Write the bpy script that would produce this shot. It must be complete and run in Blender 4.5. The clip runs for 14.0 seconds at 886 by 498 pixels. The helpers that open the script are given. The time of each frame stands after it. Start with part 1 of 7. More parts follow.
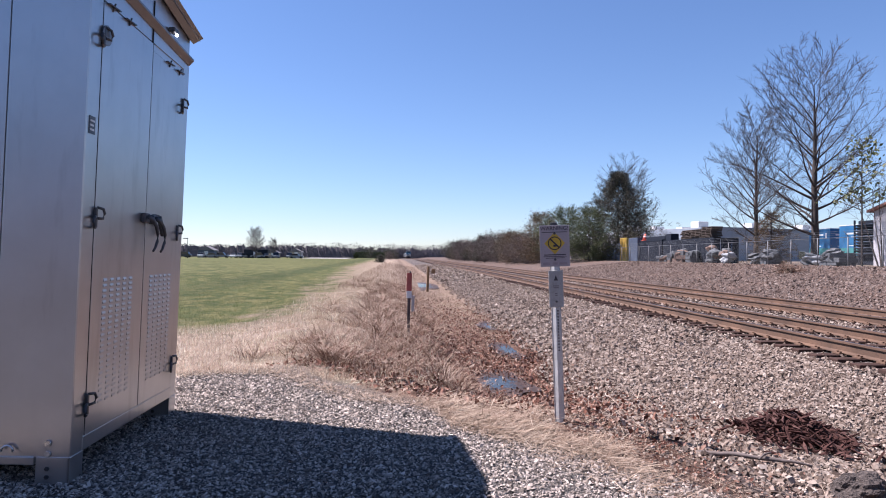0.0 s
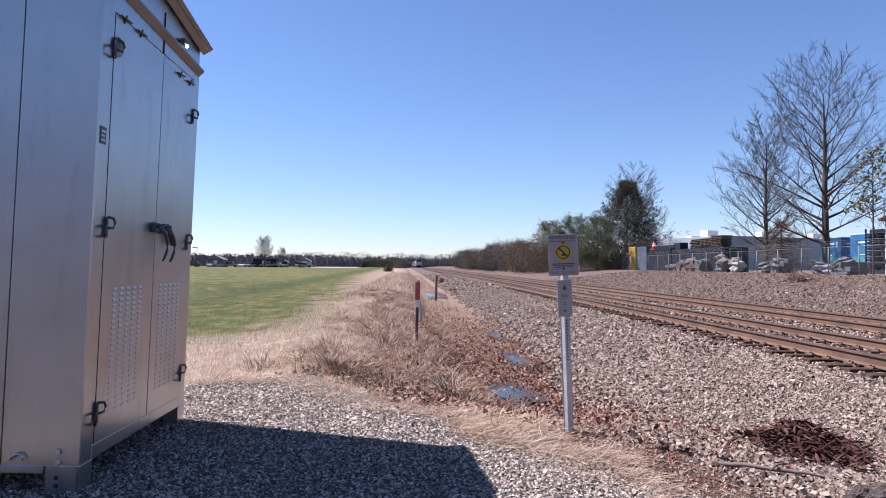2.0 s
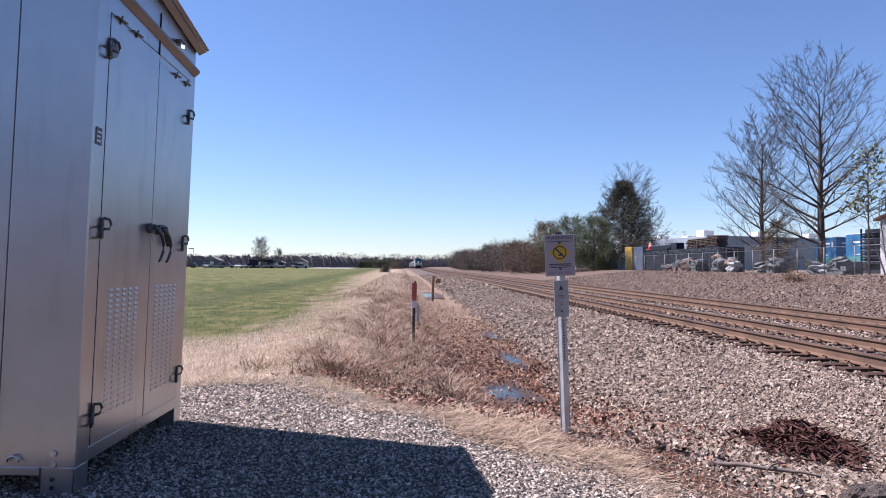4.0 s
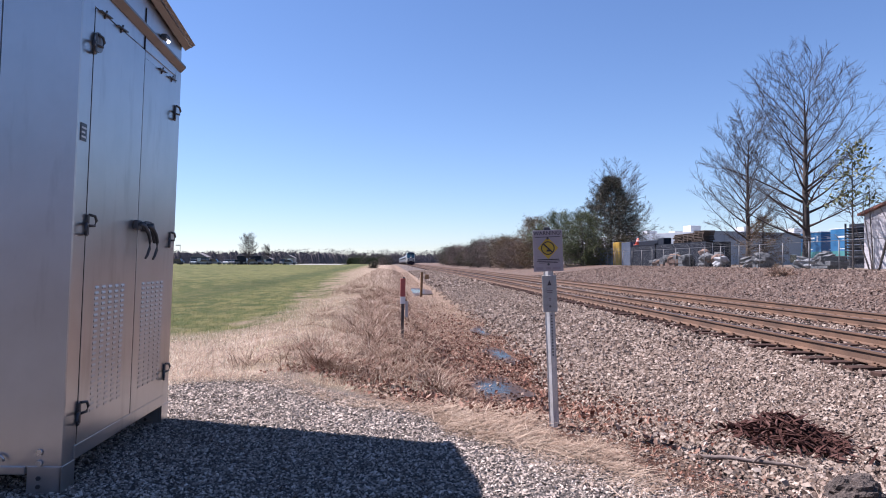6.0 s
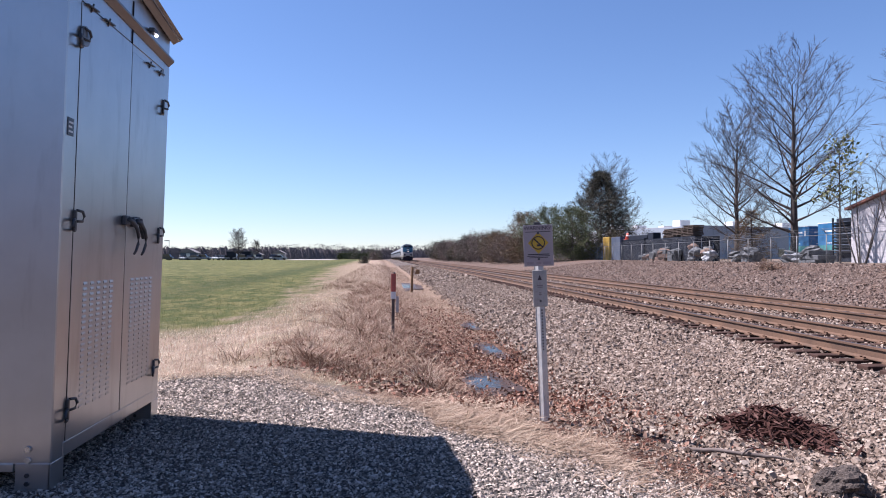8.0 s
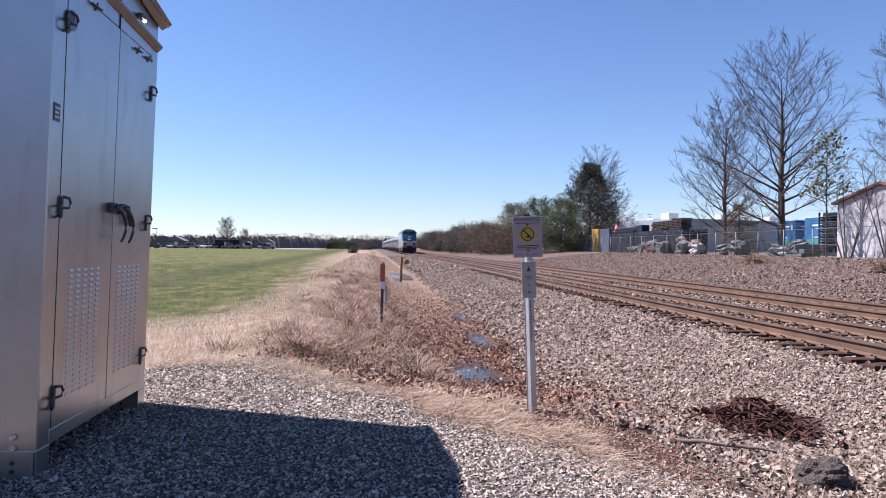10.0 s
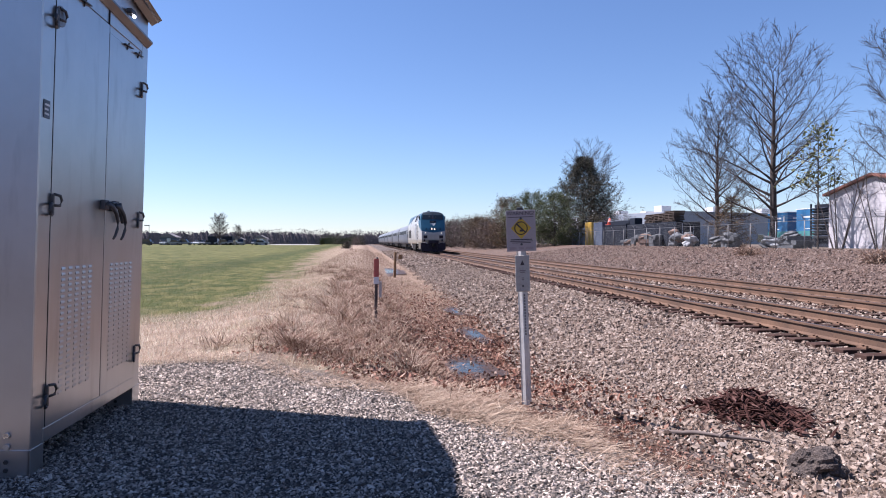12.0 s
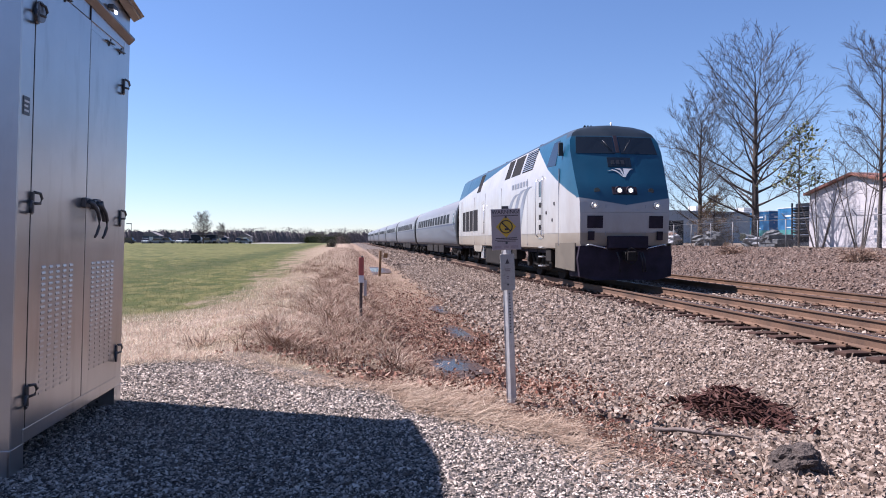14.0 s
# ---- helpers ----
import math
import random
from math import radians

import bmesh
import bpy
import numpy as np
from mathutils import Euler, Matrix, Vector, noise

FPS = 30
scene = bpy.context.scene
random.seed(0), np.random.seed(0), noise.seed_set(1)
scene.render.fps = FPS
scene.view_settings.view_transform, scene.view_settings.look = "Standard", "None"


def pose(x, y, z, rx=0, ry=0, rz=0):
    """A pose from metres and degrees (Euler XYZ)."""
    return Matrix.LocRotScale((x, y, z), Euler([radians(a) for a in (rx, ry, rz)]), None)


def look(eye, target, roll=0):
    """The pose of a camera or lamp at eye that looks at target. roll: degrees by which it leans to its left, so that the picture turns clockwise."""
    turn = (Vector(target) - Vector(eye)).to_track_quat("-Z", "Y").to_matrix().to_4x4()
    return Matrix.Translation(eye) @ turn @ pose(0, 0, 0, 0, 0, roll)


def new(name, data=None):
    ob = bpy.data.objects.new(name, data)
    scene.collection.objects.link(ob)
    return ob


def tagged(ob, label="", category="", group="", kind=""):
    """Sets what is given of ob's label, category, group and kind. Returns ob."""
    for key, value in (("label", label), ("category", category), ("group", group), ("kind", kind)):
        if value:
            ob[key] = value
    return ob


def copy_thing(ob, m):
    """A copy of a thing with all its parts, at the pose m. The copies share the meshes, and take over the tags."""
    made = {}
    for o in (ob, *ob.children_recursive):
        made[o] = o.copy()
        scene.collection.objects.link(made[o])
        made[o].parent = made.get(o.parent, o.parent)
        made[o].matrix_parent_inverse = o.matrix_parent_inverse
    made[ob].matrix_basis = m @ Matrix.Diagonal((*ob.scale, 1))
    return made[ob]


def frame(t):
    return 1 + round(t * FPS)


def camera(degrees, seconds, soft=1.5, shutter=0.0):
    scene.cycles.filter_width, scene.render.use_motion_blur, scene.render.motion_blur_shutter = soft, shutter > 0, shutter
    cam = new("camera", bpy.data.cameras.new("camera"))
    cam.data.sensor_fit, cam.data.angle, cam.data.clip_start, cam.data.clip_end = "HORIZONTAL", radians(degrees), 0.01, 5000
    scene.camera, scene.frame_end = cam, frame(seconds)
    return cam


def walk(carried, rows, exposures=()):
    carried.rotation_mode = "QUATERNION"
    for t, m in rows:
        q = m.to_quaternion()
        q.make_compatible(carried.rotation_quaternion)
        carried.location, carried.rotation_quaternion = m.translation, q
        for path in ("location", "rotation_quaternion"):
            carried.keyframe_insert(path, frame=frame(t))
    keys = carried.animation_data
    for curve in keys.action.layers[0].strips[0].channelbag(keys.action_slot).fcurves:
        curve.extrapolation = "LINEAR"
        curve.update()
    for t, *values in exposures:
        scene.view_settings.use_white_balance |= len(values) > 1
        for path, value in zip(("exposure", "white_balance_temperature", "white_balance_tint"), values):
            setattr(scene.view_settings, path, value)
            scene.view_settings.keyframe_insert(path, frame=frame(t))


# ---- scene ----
cam = camera(66.1, 14.0, 1.0)
EYE = (0.0, 0.0, 1.40)
# seconds, degrees to the right of the track's line, degrees up, roll
AIM = [
    (0.0, 3.63, 0.75, 0.48),
    (0.5, 3.29, 1.04, 0.52),
    (1.0, 3.09, 1.24, 0.48),
    (1.5, 3.00, 1.41, 0.49),
    (2.0, 2.93, 1.51, 0.46),
    (2.5, 2.94, 1.58, 0.45),
    (3.0, 2.98, 1.63, 0.40),
    (5.5, 3.90, 1.30, 0.23),
    (6.0, 4.18, 1.21, 0.14),
    (6.5, 4.42, 1.11, 0.13),
    (7.0, 4.62, 1.02, 0.05),
    (7.5, 4.81, 0.90, -0.03),
    (8.0, 4.98, 0.79, 0.01),
    (10.5, 6.04, -0.18, 0.51),
    (11.0, 6.18, -0.30, 0.38),
    (11.5, 6.28, -0.39, 0.21),
    (12.0, 6.41, -0.46, 0.06),
    (12.5, 6.63, -0.52, -0.00),
    (13.0, 6.92, -0.57, -0.03),
    (13.5, 7.28, -0.58, 0.01),
    (14.0, 7.66, -0.58, 0.08),
]


def aimed(right, up, roll):
    a, b = radians(right), radians(up)
    x, y, z = EYE
    return look(EYE, (x + math.sin(a) * math.cos(b), y + math.cos(a) * math.cos(b), z + math.sin(b)), roll)


walk(cam, [(t, aimed(a, b, c)) for t, a, b, c in AIM], [(0.0, 1.29, 5670, 22), (14.0, 1.29, 5670, 22)])

# ---- light ----
SUN_AZ = math.atan2(-2.29, 1.00)      # where the sun stands, seen from above, from +y
SUN_EL = radians(53.6)
world = bpy.data.worlds.new("sky")
scene.world = world
world.use_nodes = True
wn = world.node_tree
sky = wn.nodes.new("ShaderNodeTexSky")
sky.sky_type = "NISHITA"
sky.sun_disc = False
sky.sun_elevation = SUN_EL
sky.sun_rotation = SUN_AZ
sky.air_density, sky.dust_density, sky.ozone_density = 1.0, 0.0, 4.0
wn.links.new(sky.outputs[0], wn.nodes["Background"].inputs[0])
wn.nodes["Background"].inputs[1].default_value = 0.0535
sun_data = bpy.data.lights.new("sun", "SUN")
sun_data.energy, sun_data.angle, sun_data.color = 5.0, radians(0.55), (1.0, 0.905, 0.79)
sun = new("sun", sun_data)
sun_way = Vector((math.sin(SUN_AZ) * math.cos(SUN_EL), math.cos(SUN_AZ) * math.cos(SUN_EL), math.sin(SUN_EL)))
sun.matrix_world = look(sun_way * 60, (0, 0, 0))


# ---- materials ----
class Nodes:
    """A small writer of node materials."""

    def __init__(self, name):
        self.mat = bpy.data.materials.new(name)
        self.mat.use_nodes = True
        self.tree = self.mat.node_tree
        self.bsdf = self.tree.nodes["Principled BSDF"]
        self.coords = None

    def put(self, socket, value):
        if isinstance(value, bpy.types.NodeSocket):
            self.tree.links.new(value, socket)
        elif isinstance(value, (tuple, list)) and len(value) == 3 and socket.type == "RGBA":
            socket.default_value = (*value, 1)
        else:
            socket.default_value = value

    def node(self, kind, **inputs):
        n = self.tree.nodes.new("ShaderNode" + kind)
        for key, value in inputs.items():
            self.put(n.inputs[int(key[1:]) if key[0] == "i" and key[1:].isdigit() else key.replace("_", " ")], value)
        return n

    def place(self):
        if self.coords is None:
            self.coords = self.tree.nodes.new("ShaderNodeTexCoord").outputs["Object"]
        return self.coords

    def noise(self, scale, detail=4.0, rough=0.55, vector=None, stretch=None):
        v = vector if vector is not None else self.place()
        if stretch:
            v = self.node("Mapping", Vector=v, Scale=stretch).outputs[0]
        n = self.node("TexNoise", Vector=v, Scale=scale, Detail=detail, Roughness=rough)
        return n.outputs["Fac"]

    def math(self, op, a, b=0.0, c=0.0):
        n = self.tree.nodes.new("ShaderNodeMath")
        n.operation = op
        for s, v in zip(n.inputs, (a, b, c)):
            self.put(s, v)
        return n.outputs[0]

    def span(self, value, lo, hi, to_lo=0.0, to_hi=1.0):
        n = self.node("MapRange", Value=value, From_Min=lo, From_Max=hi, To_Min=to_lo, To_Max=to_hi)
        return n.outputs[0]

    def mix(self, fac, a, b):
        n = self.tree.nodes.new("ShaderNodeMix")
        n.data_type = "RGBA"
        self.put(n.inputs[0], fac)
        self.put(n.inputs[6], a)
        self.put(n.inputs[7], b)
        return n.outputs[2]

    def xyz(self, vector=None):
        return self.node("SeparateXYZ", Vector=vector if vector is not None else self.place()).outputs

    def bump(self, height, strength=0.3, distance=0.02):
        n = self.node("Bump", Height=height, Strength=strength, Distance=distance)
        self.put(self.bsdf.inputs["Normal"], n.outputs[0])

    def done(self, color=None, rough=None, metal=None, **more):
        for key, value in (("Base Color", color), ("Roughness", rough), ("Metallic", metal)):
            if value is not None:
                self.put(self.bsdf.inputs[key], value)
        for key, value in more.items():
            self.put(self.bsdf.inputs[key.replace("_", " ")], value)
        return self.mat


def worn(name, color, rough=0.6, metal=0.0, vary=0.25, scale=3.0, grain=60.0, bump=0.15, dirt=(0.12, 0.10, 0.08), dirt_much=0.25):
    """A painted or plain surface with two scales of variation, some dirt and fine relief."""
    n = Nodes(name)
    big, fine = n.noise(scale, 5), n.noise(grain, 3)
    lo = tuple(c * (1 - vary) for c in color)
    hi = tuple(min(1, c * (1 + vary)) for c in color)
    c = n.mix(n.span(big, 0.3, 0.7), lo, hi)
    c = n.mix(n.math("MULTIPLY", n.span(fine, 0.5, 0.75), dirt_much), c, dirt)
    n.bump(fine, bump, 0.004)
    r = n.span(big, 0.3, 0.7, max(0.03, rough - 0.08), min(1, rough + 0.08))
    return n.done(c, r, metal)


def varied(name, colors, rough=0.8, island=True, spec=0.12, grain=40.0, patch=None):
    """A surface whose many loose pieces each take a colour of their own."""
    n = Nodes(name)
    if island:
        rnd = n.tree.nodes.new("ShaderNodeNewGeometry").outputs["Random Per Island"]
    else:
        rnd = n.tree.nodes.new("ShaderNodeObjectInfo").outputs["Random"]
    ramp = n.tree.nodes.new("ShaderNodeValToRGB")
    ramp.color_ramp.interpolation = "LINEAR"
    els = ramp.color_ramp.elements
    while len(els) < len(colors):
        els.new(0.5)
    for k, (e, c) in enumerate(zip(els, colors)):
        e.position, e.color = k / (len(colors) - 1), (*c, 1)
    n.put(ramp.inputs[0], rnd)
    g = n.noise(grain, 3)
    c = n.mix(n.span(g, 0.35, 0.7, 0, 0.35), ramp.outputs[0], tuple(x * 0.45 for x in colors[0]))
    n.bump(g, 0.3, 0.004)
    if patch:
        c = n.mix(n.span(n.noise(patch[0], 5, 0.65), 0.48, 0.66, 0, patch[2]), c, patch[1])
    return n.done(c, rough, 0.0, Specular_IOR_Level=spec)


def smooth(a, b, v):
    t = np.clip((v - a) / (b - a), 0, 1)
    return t * t * (3 - 2 * t)


TRACK_X, TRACK_2_X, RAIL_Z, GRADE = 7.70, 11.45, 0.125, 0.0030


BEND_FROM, BEND_SLOPE, BEND_SOFT = 62.0, 0.0060, 28.0


def bend(y):
    """How far the line has swung to the left at y metres."""
    d = np.asarray(y, float) - BEND_FROM
    return -BEND_SLOPE * 0.5 * (np.sqrt(d * d + BEND_SOFT ** 2) + d)


def rise(y):
    return GRADE * np.clip(y, 0, 260)


def field_rise(y):
    return 0.0050 * np.clip(np.asarray(y, float) - 18, 0, 175)


def ground_z(x, y):
    """The height of the ground, without its small roughness."""
    x, y = np.asarray(x, float), np.asarray(y, float)
    x = x - bend(y)
    up = rise(y)
    far = np.interp(x, [-60, -3.5, -1.2, 0.2, 1.2, 2.1, 3.0, 4.6, 6.05, 6.9, 13.2, 14.2, 15.5, 22, 26, 40],
                    [0.0, 0.0, 0.12, -0.05, -0.42, -0.44, -0.33, -0.24, -0.165, -0.10, -0.09, -0.26, -0.20, 0.55, 0.95, 0.95])
    near = np.interp(x, [-60, 1.3, 2.2, 3.2, 4.6, 6.05, 6.9, 13.2, 14.2, 15.5, 22, 26, 40],
                     [0.0, 0.0, -0.10, -0.19, -0.22, -0.165, -0.10, -0.09, -0.26, -0.20, 0.55, 0.95, 0.95])
    w = smooth(5.6, 9.0, y)
    on_track = smooth(-4.5, 0.5, x)
    return near * (1 - w) + far * w + on_track * up + (1 - on_track) * field_rise(y)


def noise_at(x, y, scale, seed=0.0):
    return np.array([noise.noise((a * scale + seed, b * scale - seed, seed)) for a, b in zip(np.ravel(x), np.ravel(y))]).reshape(np.shape(x))


def ground_rough(x, y):
    """Small relief: lumps and tussocks on the dry bank, almost none on the pad."""
    x, y = np.asarray(x, float), np.asarray(y, float)
    out = np.zeros_like(x)
    near = (x > -9) & (x < 3.2) & (y > 2) & (y < 34)
    out[near] = noise_at(x[near], y[near], 0.8, 3.1) * 0.04 + noise_at(x[near], y[near], 3.5, 7.7) * 0.02
    out *= 0.12 + 0.88 * smooth(7.6, 8.6, y + np.maximum(x + 1.2, 0) * 0.95)
    tuft = near & (x > -2.6) & (x < 1.1) & (y > 7.6)
    fade = smooth(-2.6, -1.2, x[tuft]) * (1 - smooth(0.5, 1.1, x[tuft])) * smooth(7.8, 9.0, y[tuft] + np.maximum(x[tuft] + 1.2, 0) * 0.8)
    out[tuft] += fade * (np.maximum(noise_at(x[tuft], y[tuft], 1.15, 11.0), -0.1) * 0.13 + np.maximum(noise_at(x[tuft], y[tuft], 2.9, 4.0), 0) * 0.12)
    out *= 1 - 0.6 * smooth(0.9, 1.2, x) * (1 - smooth(2.3, 2.6, x))
    return out


# ---- ground: one sheet to the horizon, finer near the pad ----
def ground_material():
    n = Nodes("ground_cover")
    g = n.tree.nodes.new("ShaderNodeNewGeometry").outputs["Position"]
    x, y, z = n.xyz(g)
    warp = n.noise(0.55, 4, vector=g)
    warp2 = n.noise(2.3, 4, vector=g)
    wob = n.math("ADD", n.math("MULTIPLY", n.math("SUBTRACT", warp, 0.5), 2.2), n.math("MULTIPLY", n.math("SUBTRACT", warp2, 0.5), 0.9))
    # the line's own bend
    past = n.math("MAXIMUM", n.math("SUBTRACT", y, BEND_FROM), 0.0)
    xb = n.math("ADD", x, n.math("MULTIPLY", past, BEND_SLOPE))
    xs = n.math("ADD", xb, n.math("MULTIPLY", wob, 0.5))
    fine = n.noise(38, 5, 0.7, vector=g)
    mid = n.noise(7, 5, 0.65, vector=g)
    big = n.noise(0.22, 4, 0.6, vector=g)
    streak = n.noise(6, 4, 0.6, vector=g, stretch=(3.5, 0.7, 1))
    # grass of the field, with dry patches
    grass = n.mix(n.span(mid, 0.3, 0.7), (0.035, 0.050, 0.009), (0.070, 0.083, 0.021))
    grass = n.mix(n.span(n.noise(0.09, 4, 0.6, vector=g, stretch=(1, 0.35, 1)), 0.42, 0.62), grass, (0.092, 0.096, 0.029))
    grass = n.mix(n.span(n.noise(0.6, 6, 0.7, vector=g, stretch=(0.7, 0.5, 1)), 0.46, 0.60, 0, 0.8), grass, (0.030, 0.044, 0.009))
    grass = n.mix(n.span(n.noise(1.5, 6, 0.75, vector=g, stretch=(1.0, 0.45, 1)), 0.47, 0.58, 0, 0.8), grass, (0.145, 0.129, 0.048))
    grass = n.mix(n.span(fine, 0.5, 0.8, 0, 0.4), grass, (0.176, 0.153, 0.065))
    # a darker mown streak beside the bank
    lane = n.math("ADD", xb, n.math("MULTIPLY", wob, 0.5))
    lane = n.math("MULTIPLY", n.span(lane, -10.5, -8.6), n.span(lane, -6.4, -7.4))
    grass = n.mix(n.math("MULTIPLY", lane, n.span(y, 18, 34, 0, 0.55)), grass, (0.026, 0.039, 0.009))
    # dry straw
    straw = n.mix(n.span(streak, 0.3, 0.7), (0.270, 0.197, 0.146), (0.488, 0.388, 0.296))
    straw = n.mix(n.span(fine, 0.4, 0.75, 0, 0.6), straw, (0.114, 0.078, 0.048))
    straw = n.mix(n.span(n.noise(0.9, 4, vector=g), 0.5, 0.72, 0, 0.55), straw, (0.174, 0.164, 0.075))
    straw = n.mix(n.span(n.noise(1.6, 5, 0.65, vector=g), 0.5, 0.68, 0, 0.6), straw, (0.174, 0.100, 0.067))
    grit = n.noise(95, 4, 0.8, vector=g)
    straw = n.mix(n.span(grit, 0.46, 0.62, 0, 0.7), straw, (0.076, 0.049, 0.032))
    straw = n.mix(n.span(grit, 0.50, 0.36, 0, 0.4), straw, (0.408, 0.326, 0.238))
    # brown leaf litter in the ditch
    litter = n.mix(n.span(mid, 0.3, 0.7), (0.085, 0.038, 0.024), (0.20, 0.105, 0.068))
    litter = n.mix(n.span(n.noise(1.9, 4, 0.6, vector=g), 0.5, 0.62, 0, 0.7), litter, (0.30, 0.215, 0.15))
    litter = n.mix(n.span(fine, 0.42, 0.66, 0, 0.8), litter, (0.030, 0.017, 0.012))
    litter = n.mix(n.span(grit, 0.46, 0.60, 0, 0.7), litter, (0.035, 0.02, 0.014))
    # ballast and pad gravel; shade in the gaps between stones is put into the colour
    cells = n.node("TexVoronoi", Vector=g, Scale=17.0)
    ballast = n.mix(n.span(cells.outputs["Color"], 0.2, 0.8), (0.099, 0.076, 0.064), (0.257, 0.212, 0.186))
    ballast = n.mix(n.span(cells.outputs["Distance"], 0.28, 0.62, 0, 0.85), ballast, (0.041, 0.034, 0.030))
    pebble = n.node("TexVoronoi", Vector=g, Scale=62.0)
    pad = n.mix(n.span(pebble.outputs["Color"], 0.2, 0.8), (0.084, 0.074, 0.067), (0.257, 0.227, 0.201))
    pad = n.mix(n.span(pebble.outputs["Distance"], 0.3, 0.65, 0, 0.8), pad, (0.046, 0.044, 0.044))
    bank = n.mix(n.span(mid, 0.3, 0.7), (0.121, 0.087, 0.068), (0.219, 0.166, 0.136))
    bank = n.mix(n.span(big, 0.45, 0.65, 0, 0.6), bank, (0.189, 0.114, 0.076))
    # painted shade between the bank's stones, as in the ballast
    bank = n.mix(n.span(cells.outputs["Distance"], 0.3, 0.6, 0, 0.7), bank, (0.053, 0.038, 0.034))
    dirt = n.mix(n.span(mid, 0.3, 0.7), (0.121, 0.091, 0.068), (0.204, 0.159, 0.121))
    # across the line, from the field to the yard
    wide = n.span(y, 20, 80, 0.0, 3.0)
    across = n.math("ADD", n.math("ADD", xb, n.math("MULTIPLY", wob, 1.3)), wide)
    mottle = n.noise(0.9, 6, 0.75, vector=g, stretch=(1.0, 0.5, 1))
    across = n.math("ADD", across, n.math("MULTIPLY", n.math("SUBTRACT", mottle, 0.5), 7.0))
    c = n.mix(n.span(across, -3.6, -2.2), grass, n.mix(n.span(across, 1.0, -2.0, 0, 0.5), straw, (0.115, 0.088, 0.045)))
    c = n.mix(n.span(n.math("ADD", y, n.math("MULTIPLY", wob, 2.0)), 14.4, 11.8), c, straw)
    c = n.mix(n.span(n.math("ADD", xb, n.math("MULTIPLY", wob, 1.1)), -0.9, 0.6), c, n.mix(n.span(n.math("ADD", y, n.math("MULTIPLY", wob, 3.0)), 12, 22), litter, n.mix(0.45, straw, litter)))
    c = n.mix(n.span(n.math("SUBTRACT", xs, n.span(y, 7.5, 13.0, -0.05, 0.42)), 2.15, 2.6), c, ballast)
    c = n.mix(n.span(xs, 13.6, 15.0), c, bank)
    c = n.mix(n.span(xs, 26.5, 28.0), c, dirt)
    far_field = n.span(xb, 60, 140)
    c = n.mix(far_field, c, grass)
    # the pad: ends along a slanting line
    edge = n.math("ADD", y, n.math("MULTIPLY", n.math("MAXIMUM", n.math("ADD", x, 1.2), 0.0), 0.95))
    edge = n.math("ADD", n.math("ADD", edge, n.span(x, 0.15, 0.6, 0.0, 0.55)), n.math("MULTIPLY", wob, 0.35))
    c = n.mix(n.math("MULTIPLY", n.span(edge, 8.15, 7.75), n.span(xs, 2.5, 1.9)), c, pad)
    c = n.mix(n.span(grit, 0.49, 0.66, 0, 0.38), c, n.mix(0.72, c, (0.015, 0.011, 0.008)))
    h = n.math("ADD", n.math("ADD", n.math("MULTIPLY", fine, 0.5), mid), n.math("MULTIPLY", grit, 0.4))
    n.bump(h, 0.9, 0.05)
    return n.done(c, 0.93, 0.0, Specular_IOR_Level=0.15)


def steps(*runs):
    vals = [runs[0][0]]
    for a, b, s in runs:
        k = max(1, round((b - a) / s))
        vals += [a + (b - a) * i / k for i in range(1, k + 1)]
    return np.array(vals)


def grid_mesh(name, xs, ys, zs):
    nx, ny = len(xs), len(ys)
    gx, gy = np.meshgrid(xs, ys)
    co = np.stack([gx, gy, zs], -1).reshape(-1, 3)
    i = np.arange(nx * ny).reshape(ny, nx)
    quads = np.stack([i[:-1, :-1], i[:-1, 1:], i[1:, 1:], i[1:, :-1]], -1).reshape(-1, 4)
    me = bpy.data.meshes.new(name)
    me.from_pydata(co.tolist(), [], quads.tolist())
    me.polygons.foreach_set("use_smooth", [True] * len(quads))
    return me


def build_ground():
    xs = steps((-2500, -300, 220), (-300, -60, 24), (-60, -8, 2.6), (-8, 4.5, 0.10), (4.5, 14, 0.3), (14, 30, 0.8), (30, 120, 6), (120, 400, 40), (400, 2500, 300))
    ys = steps((-400, -20, 60), (-20, 2.4, 1.6), (2.4, 14, 0.10), (14, 30, 0.35), (30, 80, 1.0), (80, 300, 6), (300, 700, 40), (700, 4200, 350))
    gx, gy = np.meshgrid(xs, ys)
    z = ground_z(gx, gy)
    rough = ground_rough(gx, gy)
    me = grid_mesh("ground", xs, ys, z + rough)
    me.materials.append(ground_material())
    return tagged(new("ground", me), "Flat ground of grass, dry straw, leaf litter, gravel and ballast", "ground", kind="structure")


ground = build_ground()


# ---- helpers for meshes ----
def part(name, bm, material, parent, label="", kind="", shade=False):
    """One mesh object under a thing or a part."""
    me = bpy.data.meshes.new(name)
    bm.normal_update()
    bm.to_mesh(me)
    bm.free()
    if shade:
        me.polygons.foreach_set("use_smooth", [True] * len(me.polygons))
    for m in (material if isinstance(material, (list, tuple)) else [material]):
        me.materials.append(m)
    ob = new(name, me)
    ob.parent = parent
    return tagged(ob, label, kind=kind)


def thing(name, m, label, category, group="", kind=""):
    ob = new(name)
    ob.matrix_basis = m
    ob.empty_display_size = 0.2
    return tagged(ob, label, category, group, kind)


